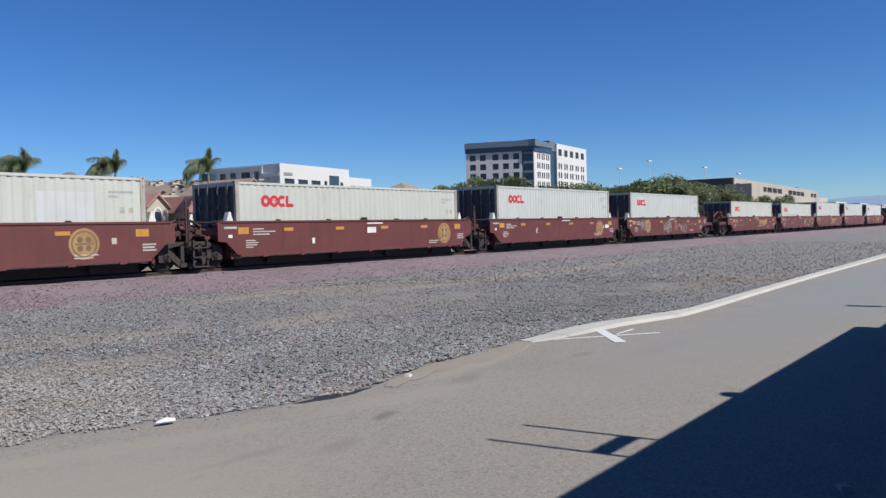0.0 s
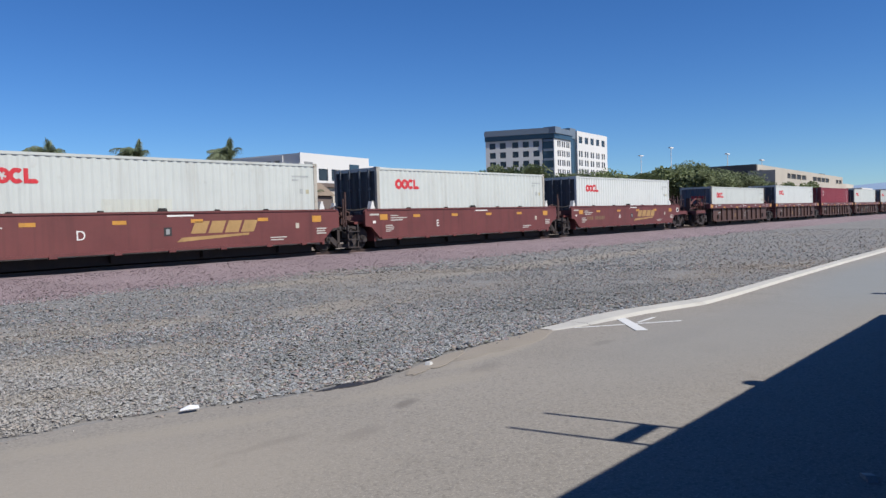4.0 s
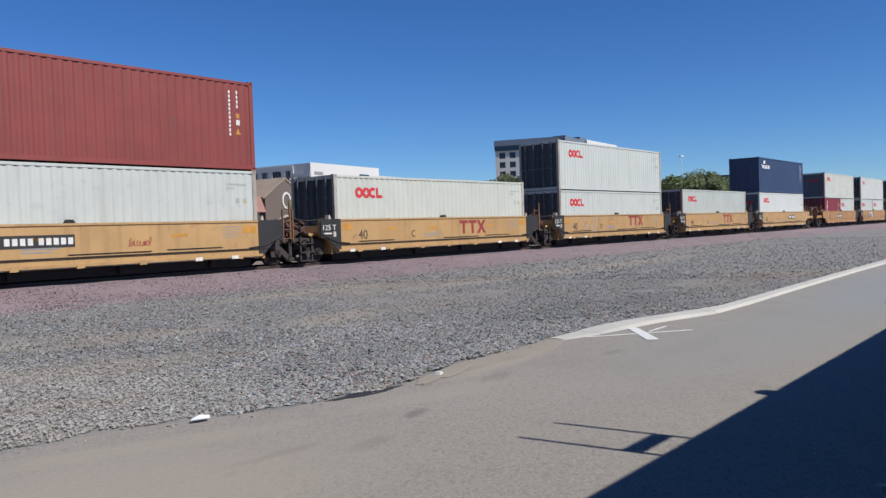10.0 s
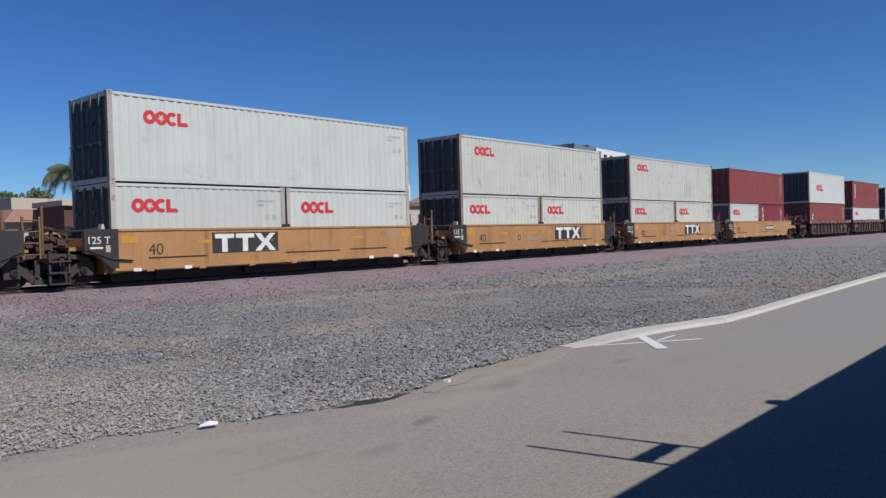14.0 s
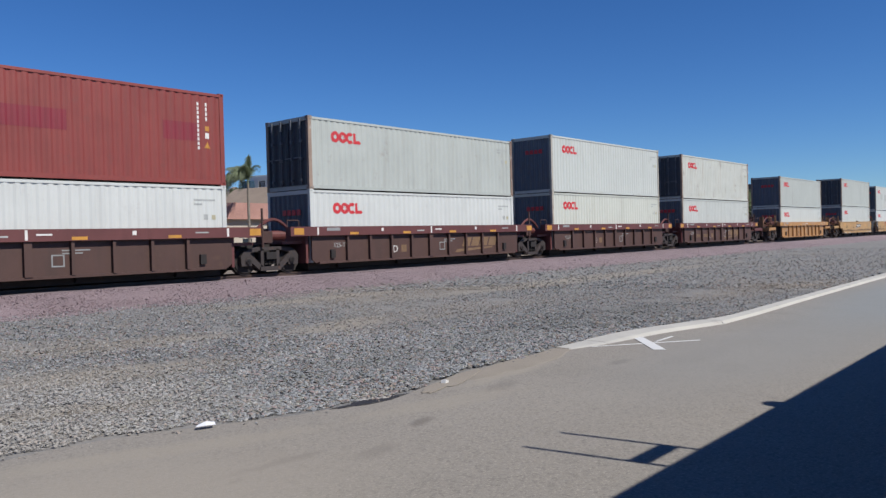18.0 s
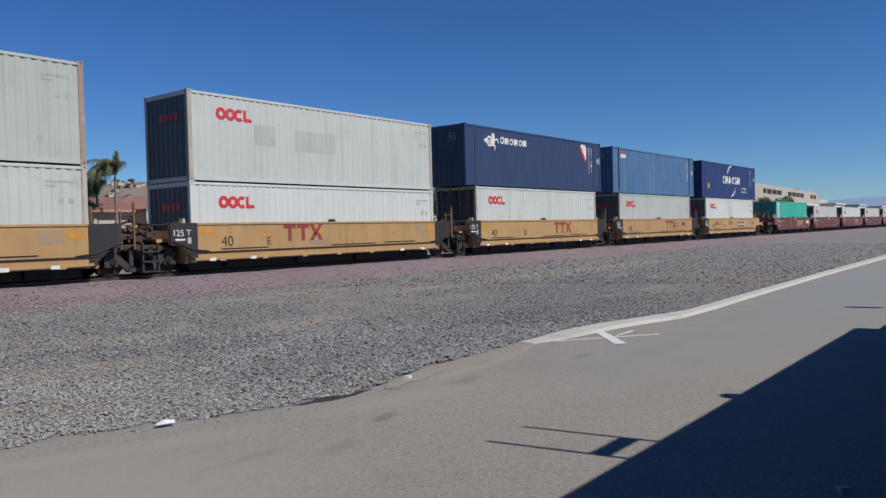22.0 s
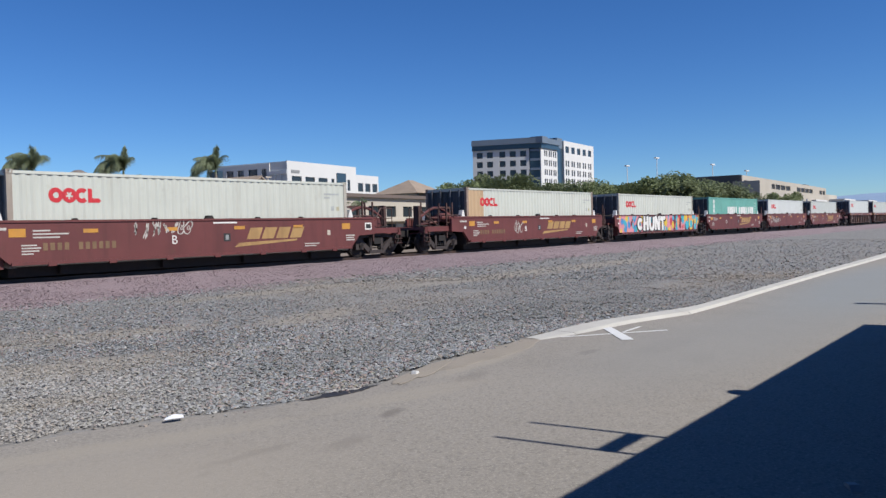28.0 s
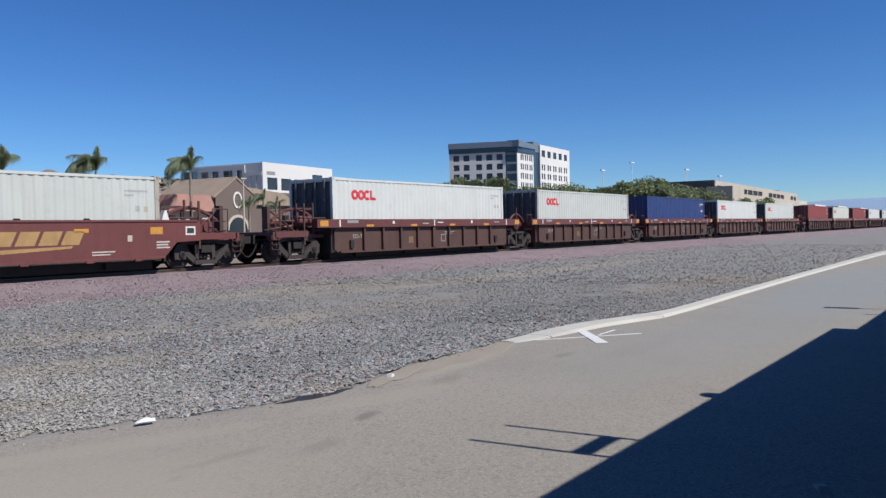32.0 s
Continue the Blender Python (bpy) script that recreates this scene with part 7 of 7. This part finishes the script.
prism(bm, [(-0.4, 4.2), (5.8, 4.2), (5.0, 5.9), (0.4, 5.9)], -0.6, 6.4)
part("roof", bm, M["rooftile"], shop)
part("parapet", box(BM(), -2, 4.4, 6.4, 12, 0, 6.3), M["stucco"], shop)
part("door", box(BM(), 2.0, 3.2, -0.06, 0.0, 0, 2.2), M["glass"], shop)
wx2, wy2 = polar(67.0, 72)
dark = thing("flat_roof_store", "dark red brown store with a pale flat roof edge", "building", at=turned(wx2, wy2, 2, -0.25))
part("wall", box(BM(), 0, 4.9, 0, 5, 0, 5.3), M["awning2"], dark)
part("roof_edge", box(BM(), -0.3, 5.2, -0.35, 5.3, 5.3, 5.75), M["stucco"], dark)
part("window", box(BM(), 0.8, 3.6, -0.06, 0.02, 1.0, 3.0), M["glass"], dark)
px_, py_ = polar(39.5, 150)
hut = thing("hip_roof_house", "house with a tan hipped roof among trees", "house", at=turned(px_, py_, 8, -0.25))
part("wall", box(BM(), -5, 5, 0, 9, 0, 8.4), M["stucco"], hut)
bm = BM()
b4 = [bm.verts.new(p) for p in ((-5.8, -0.8, 8.4), (5.8, -0.8, 8.4), (5.8, 9.8, 8.4), (-5.8, 9.8, 8.4))]
t2 = [bm.verts.new((-0.8, 4.5, 11.2)), bm.verts.new((0.8, 4.5, 11.2))]
for q in ((b4[0], b4[1], t2[1], t2[0]), (b4[1], b4[2], t2[1]), (b4[2], b4[3], t2[0], t2[1]), (b4[3], b4[0], t2[0]), tuple(b4[::-1])):
    bm.faces.new(q)
part("roof", bm, M["rooftan"], hut)

# parking structure
park = thing("parking_structure", "long tan parking structure with dark openings", "building", at=turned(190.75, 60.1, 3.76, -0.25))
gaps = [(1.5, 5.6), (6.6, 10.8)] + [(22.5 + 7.0 * i, 28.6 + 7.0 * i) for i in range(5)] + [(66.4 + 7.0 * i, 72.6 + 7.0 * i) for i in range(4)] + [(107, 112), (113.4, 118.5)]
# black panes stand in for the shade inside the openings
facade(park, Matrix.Identity(4), 121, 0, 12.5, gaps, [(2.0, 3.3), (6.0, 7.3), (10.0, 11.35)], M["tan"], M["blackdecal"])
part("deck", box(BM(), 0.1, 120.9, 0.5, 30, 0, 12.0), M["tan"], park)
part("far_wing", box(BM(), 121, 152, 0.8, 28, 0, 10.4), M["tan"], park)
part("roof_box", box(BM(), 103, 110, 4, 9, 12.0, 13.6), M["towergrey2"], park)
# shade of this side is put into its colour; the other walls are tan
part("side_wall", box(BM(), -0.3, 0.0, 0.2, 26, 0, 12.6), M["towergrey2"], park, "side wall coloured dark grey for its shade")
part("low_wing", box(BM(), -9.0, 3.0, -6.0, -0.1, 0, 10.6), M["tan"], park)
for x in (14, 19, 24, 29.5, 36, 42, 48, 55):
    part("white_post", box(BM(), x, x + 0.5, -5.0, -4.6, 0, 7.4), M["towerwhite"], park)
part("white_fence", box(BM(), 12, 62, -4.9, -4.7, 0, 6.2), M["towerwhite"], park)
for az, el in ((25.2, 4.07), (23.14, 4.53), (19.40, 3.89), (17.2, 3.35)):
    h = 225 * math.tan(radians(el)) + 1.6
    lm = thing("lot_lamp", "tall pale light pole with twin heads", "street lamp", "light poles of the car park", at=pose(*polar(az, 225), -0.25))
    part("pole", rod(BM(), (0, 0, 0.2), (0, 0, h), 0.13, 8, 0.09), M["towerwhite"], lm)
    part("heads", box(BM(), -1.1, 1.1, -0.3, 0.3, h, h + 0.3), M["towerwhite"], lm)

# white sheds far along the line
for az, d, w, h in ((11.3, 330, 26, 8.2), (9.9, 420, 30, 9.0), (8.6, 520, 36, 9.4), (13.0, 290, 20, 7.4)):
    sx_, sy_ = polar(az, d)
    sh = thing("white_shed", "plain white shed with a low roof beside the line", "shed", "white sheds far off", at=turned(sx_, sy_, 3, -0.25))
    part("wall", box(BM(), 0, w, 0, 14, 0, h), M["towerwhite"], sh)
    bm = BM()
    prism(bm, [(-0.4, h), (w + 0.4, h), (w + 0.4, h + 0.5), (-0.4, h + 0.5)], -0.5, 14.5)
    part("roof", bm, M["towerwhite"], sh)


# ---- hills ----
def ridge(name, label, az0, az1, d, heights, material, depth, seed, steps=60):
    """A hill range along an arc, from heights at even steps."""
    bm = BM()
    rows_ = []
    for k in range(5):
        f = k / 4
        row = []
        for i in range(steps + 1):
            u = i / steps
            p = u * (len(heights) - 1)
            j = min(int(p), len(heights) - 2)
            h = heights[j] + (heights[j + 1] - heights[j]) * (p - j)
            h *= 1 - (1 - f) ** 1.5
            h += h * 0.035 * noise.noise((u * 17, f * 3, seed))
            x, y = polar(az0 + (az1 - az0) * u, d + depth * f)
            row.append(bm.verts.new((x, y, h - 0.3)))
        rows_.append(row)
    for a_, b_ in zip(rows_, rows_[1:]):
        for i in range(steps):
            bm.faces.new((a_[i + 1], a_[i], b_[i], b_[i + 1]))
    return tagged(part(name, bm, material), label, "hill", kind="structure")


HILL = [20, 30, 42, 55, 56, 33, 32, 34, 34]
ridge("hill_town", "dry brown hillside with scattered houses", 40, 84, 640, HILL, M["hill"], 160, 3)
ridge("hill_far", "dry brown pointed hill behind the town", 59.66, 69.16, 1100, [58, 68, 80, 92, 103, 99, 88, 76, 64, 50, 36], M["hill"], 200, 7)
ridge("mountain_far", "hazy blue mountain range on the horizon", -20, 22, 4000, [100, 110, 105, 112, 118, 112, 80, 50], M["mountain"], 300, 11)
rng = random.Random(5)
home = thing("hill_house", "small pale house on the dry hillside", "house", "houses on the hill")
part("wall", box(BM(), 0, 9, 0, 8, -2, 4.2), M["stucco"], home)
bm = BM()
gable(bm, 0, 9, 0, 8, 4.2, 6.2)
part("roof", bm, M["rooftan"], home)
first = True
for i in range(64):
    az = 54 + rng.random() * 9
    f = 0.25 + 0.7 * rng.random()
    x, y = polar(az, 640 + 160 * f)
    hh = np.interp((az - 40) / 44 * 8, range(9), HILL) * (1 - (1 - f) ** 1.5)
    m_ = pose(x, y, hh - 0.6, 0, 0, rng.uniform(-25, 25)) @ Matrix.Scale(rng.uniform(0.4, 0.7), 4)
    if first:
        home.matrix_basis, first = m_, False
    else:
        copy_thing(home, Matrix.Identity(4)).matrix_basis = m_


# ---- trees ----
def leaf_cloud(rng, blobs, per, size):
    """Many small leaf cards filling uneven clumps."""
    bm = BM()
    for cx, cy, cz, r in blobs:
        for _ in range(per):
            v = Vector((rng.gauss(0, 1), rng.gauss(0, 1), rng.gauss(0, 1))).normalized() * r * (0.35 + 0.75 * rng.random())
            c = Vector((cx, cy, cz)) + Vector((v.x, v.y, v.z * 0.8))
            u = Vector((rng.gauss(0, 1), rng.gauss(0, 1), rng.gauss(0, 1))).normalized()
            w = u.orthogonal().normalized()
            s_ = size * (0.6 + 0.8 * rng.random())
            q = [c - u * s_ - w * s_ * 0.5, c + u * s_ * 0.9 - w * s_ * 0.55, c + u * s_ + w * s_ * 0.45, c - u * s_ * 0.8 + w * s_ * 0.6]
            bm.faces.new([bm.verts.new(p) for p in q])
    return bm


def broad_tree(seed, h, spread):
    rng = random.Random(seed)
    ob = thing("tree", "dense dull green broadleaf tree", "tree", "trees behind the track")
    bm = BM()
    rod(bm, (0, 0, 0), (0.1, 0, h * 0.45), 0.28, 8, 0.17)
    tips = []
    for i in range(6):
        a = i * 1.05 + rng.random()
        p = (0.1, 0, h * (0.28 + 0.04 * i))
        q = (math.cos(a) * spread * 0.55, math.sin(a) * spread * 0.55, h * (0.55 + 0.08 * rng.random() + 0.03 * i))
        rod(bm, p, q, 0.12, 6, 0.04)
        tips.append(q)
    part("trunk", bm, M["bark"], ob)
    blobs = [(q[0], q[1], q[2], spread * (0.30 + 0.12 * rng.random())) for q in tips]
    blobs += [(rng.uniform(-0.5, 0.5) * spread, rng.uniform(-0.5, 0.5) * spread, h * rng.uniform(0.5, 0.86), spread * rng.uniform(0.22, 0.42)) for _ in range(7)]
    part("crown", leaf_cloud(rng, blobs, 430, 0.155), M["leaf"], ob)
    return ob


kinds = [(broad_tree(31, 9.5, 4.6), 9.5), (broad_tree(32, 8.0, 5.2), 8.0), (broad_tree(33, 10.5, 3.8), 10.5)]
rng = random.Random(9)
# how high the tree tops stand over the eye, in degrees, by bearing
SKYLINE = [(16, 1.9), (18.1, 2.3), (19.8, 3.0), (20.8, 3.1), (21.6, 3.6), (22.9, 3.0), (24.0, 3.1), (25.2, 2.95), (26.8, 3.15), (28.4, 2.95), (30.1, 3.1), (32.1, 3.05), (34.2, 3.8), (35.2, 3.0), (37.2, 3.9), (38.2, 3.0), (39, 2.2), (41, 2.4), (50, 2.6), (54, 3.2), (60, 3.3), (64, 3.8), (72, 3.6)]
bearings = [(18.2 + 0.62 * i, 138 + 26 * rng.random()) for i in range(33)] + [(21.9, 170), (34.2, 168), (26.5, 170), (16.8, 165), (14.9, 190), (47.5, 120), (45.5, 125), (63.8, 95), (62.8, 98), (53.9, 110), (69.5, 105), (71, 100), (43.2, 140), (41.5, 150), (58.9, 112), (54.9, 118)]
for k, (az, d) in enumerate(bearings):
    x, y = polar(az, d)
    src, h = kinds[k % 3]
    top = d * math.tan(radians(along(SKYLINE, az) * rng.uniform(0.84, 1.04))) + 1.85
    m_ = pose(x, y, -0.25, 0, 0, rng.uniform(0, 360)) @ Matrix.Scale(top / (0.98 * h), 4)
    if k < 3:
        src.matrix_basis = m_
    else:
        copy_thing(src, Matrix.Identity(4)).matrix_basis = m_

for k in range(34):
    az, f = 54 + rng.random() * 11, 0.2 + 0.78 * rng.random()
    x, y = polar(az, 640 + 160 * f)
    hh = np.interp((az - 40) / 44 * 8, range(9), HILL) * (1 - (1 - f) ** 1.5)
    shrub = copy_thing(kinds[1][0], Matrix.Identity(4))
    shrub.matrix_basis = pose(x, y, hh - 1.5, 0, 0, rng.uniform(0, 360)) @ Matrix.Scale(rng.uniform(0.5, 0.95), 4)


def frond_mesh(seed, length, rise, bend):
    """One feather leaf: a midrib that rises and then bends over, with thin hanging leaflets on both sides."""
    rng = random.Random(seed)
    bm = BM()
    n = 16
    pts = [Vector((0.05, 0, 0))]
    for i in range(n):
        a = radians(rise - bend * ((i + 0.5) / n) ** 0.85)
        pts.append(pts[-1] + Vector((math.cos(a), 0, math.sin(a))) * length / n)
    for i, (a, b) in enumerate(zip(pts, pts[1:])):
        rod(bm, a, b, 0.026 * (1 - 0.8 * i / n), 4)
    for i in range(1, n):
        d = (pts[i + 1] - pts[i]).normalized()
        for s_ in (-1, 1):
            for e in range(4):
                p = pts[i].lerp(pts[i + 1], e / 4)
                ll = 0.85 * math.sin(math.pi * (0.14 + 0.78 * i / n)) * rng.uniform(0.6, 1.15)
                tip = p + d * ll * 0.35 + Vector((0, s_ * ll * rng.uniform(0.05, 0.6), -ll * rng.uniform(0.3, 1.1)))
                w = d * 0.02
                bm.faces.new([bm.verts.new(c) for c in (p - w, p + w, tip + w * 0.3)])
    return bm


# from nearly upright to hanging
FRONDS = [mesh_of(frond_mesh(40 + i, *k), "frond", M["frond"]) for i, k in enumerate(((1.9, 96, 35), (2.5, 92, 120), (2.9, 86, 165), (3.2, 74, 172), (3.0, 46, 150)))]


def palm(x, y, h, seed, count=24, size=1.0, wind=148.0, blow=0.55):
    """Fronds gather on the lee side; those that grow to windward stand up and bend over the crown."""
    rng = random.Random(seed)
    ob = thing("palm_tree", "feather palm with a slim pale trunk and wind blown fronds", "palm", "palms behind the track", at=pose(x, y, -0.25))
    bm = BM()
    segs = 14
    for i in range(segs):
        z0, z1 = h * i / segs, h * (i + 1) / segs
        rod(bm, (0, 0, z0), (0, 0, z1), 0.17 - 0.05 * i / segs, 10, 0.155 - 0.05 * i / segs)
    part("trunk", bm, M["bark"], ob)
    part("crown_shaft", rod(BM(), (0, 0, h - 0.1), (0, 0, h + 0.5), 0.12, 8, 0.06), M["frond"], ob)
    for i in range(count):
        a = (i * 137.5 + rng.uniform(-15, 15)) % 360 - 180
        if abs(a) > 120:
            kind_ = rng.choice((0, 0, 1))
        elif abs(a) > 60:
            kind_ = rng.choice((1, 1, 2, 3))
        else:
            kind_ = rng.choice((1, 2, 3, 3, 4))
        m_ = Matrix.Translation((0, 0, h + 0.35)) @ Matrix.Rotation(radians(wind + a * (1 - 0.6 * blow)), 4, "Z") @ Matrix.Scale(size * rng.uniform(0.8, 1.12), 4)
        part("frond", FRONDS[kind_], None, ob, "", m_)
    return ob


for i, (az, d, h) in enumerate(((66.4, 78, 7.9), (60.93, 78, 7.9), (54.86, 78, 7.95), (62.1, 81, 6.3))):
    palm(*polar(az, d), h - 0.35, 60 + i, 60, 1.17, blow=0.52)
for i, (az, d, h) in enumerate(((49.9, 84, 4.9), (49.0, 86, 4.3), (50.9, 86, 4.4), (46.0, 96, 4.2), (44.6, 97, 4.4))):
    palm(*polar(az, d), h, 70 + i, 20, 0.66, blow=0.35)
for az, d, el in ((51.27, 72, 4.06), (65.6, 70, 3.6)):
    h = d * math.tan(radians(el)) + 1.6
    lm = thing("light_pole", "slim pale grey light pole behind the track", "street lamp", at=pose(*polar(az, d), -0.25))
    part("pole", rod(BM(), (0, 0, 0), (0, 0, h), 0.085, 8, 0.06), M["stucco"], lm)
    part("head", box(BM(), -0.3, 0.3, -0.12, 0.12, h, h + 0.12), M["stucco"], lm)


# ---- an unseen station building behind camera, its low canopy added to shade the road ----
ROOF, EAVE_Y, CORNER_X = 2.6, -0.094, 13.16
shed = thing("station_building", "unseen brown station building, canopy added to shade the road", "building")
part("wall", box(BM(), -40, CORNER_X, -16.0, -4.2, 0.0, ROOF - 0.22), M["awning2"], shed)
part("canopy", box(BM(), -40, CORNER_X, -16.0, EAVE_Y, ROOF - 0.22, ROOF), M["awning2"], shed, "unseen flat dark brown canopy added for shade")
for x in (-20.0, -10.0, -4.0, 4.0, 12.6):
    part("canopy_post", box(BM(), x - 0.08, x + 0.08, -3.66, -3.5, 0.0, ROOF - 0.22), M["awning2"], shed)
# unseen posts and board, sized for the thin shadows they cast
for x in (5.30, 5.81):
    part("sign_post", rod(BM(), (x, EAVE_Y - 0.03, ROOF), (x, EAVE_Y - 0.03, ROOF + 1.18), 0.022, 6), M["under"], shed)
part("sign_board", box(BM(), 5.30, 5.81, EAVE_Y - 0.06, EAVE_Y - 0.01, ROOF + 0.20, ROOF + 0.32), M["under"], shed)
part("roof_pipe", rod(BM(), (7.63, EAVE_Y - 0.05, ROOF), (7.63, EAVE_Y - 0.05, ROOF + 0.09), 0.12, 8), M["under"], shed)
# lower-set canopy going on past the corner; unseen edge pieces shaped for their shadows
EDGE_2 = EAVE_Y - 0.31
part("canopy", box(BM(), CORNER_X, 70, -16.0, EDGE_2, ROOF - 0.22, ROOF), M["awning2"], shed, "unseen flat dark brown canopy added for shade, set further back")
for x in (20.0, 28.0, 36.0):
    part("canopy_post", box(BM(), x - 0.08, x + 0.08, -3.66, -3.5, 0.0, ROOF - 0.22), M["awning2"], shed)
part("roof_lamp", box(rod(BM(), (16.33, EDGE_2 - 0.03, ROOF), (16.33, EDGE_2 - 0.03, ROOF + 0.6), 0.03, 6), 16.25, 16.47, EDGE_2 - 0.05, EDGE_2 - 0.01, ROOF + 0.52, ROOF + 1.1), M["under"], shed)
part("roof_stub", rod(BM(), (15.36, EDGE_2 - 0.03, ROOF), (15.36, EDGE_2 - 0.03, ROOF + 0.26), 0.035, 6), M["under"], shed)
part("roof_box", box(BM(), 20.1, 21.6, EDGE_2 - 0.3, EDGE_2 - 0.02, ROOF, ROOF + 0.55), M["under"], shed)


def motions():
    """The train rolls along the track at 22.7 m/s and slows a little."""
    for ob in MOVERS:
        S, y, z = ob.matrix_basis.translation
        rows = []
        for k in range(17):
            t = 2.0 * k
            rows.append((t, pose(S - 22.695 * t + 0.00807 * t * t, y, z)))
        walk(ob, rows)


motions()
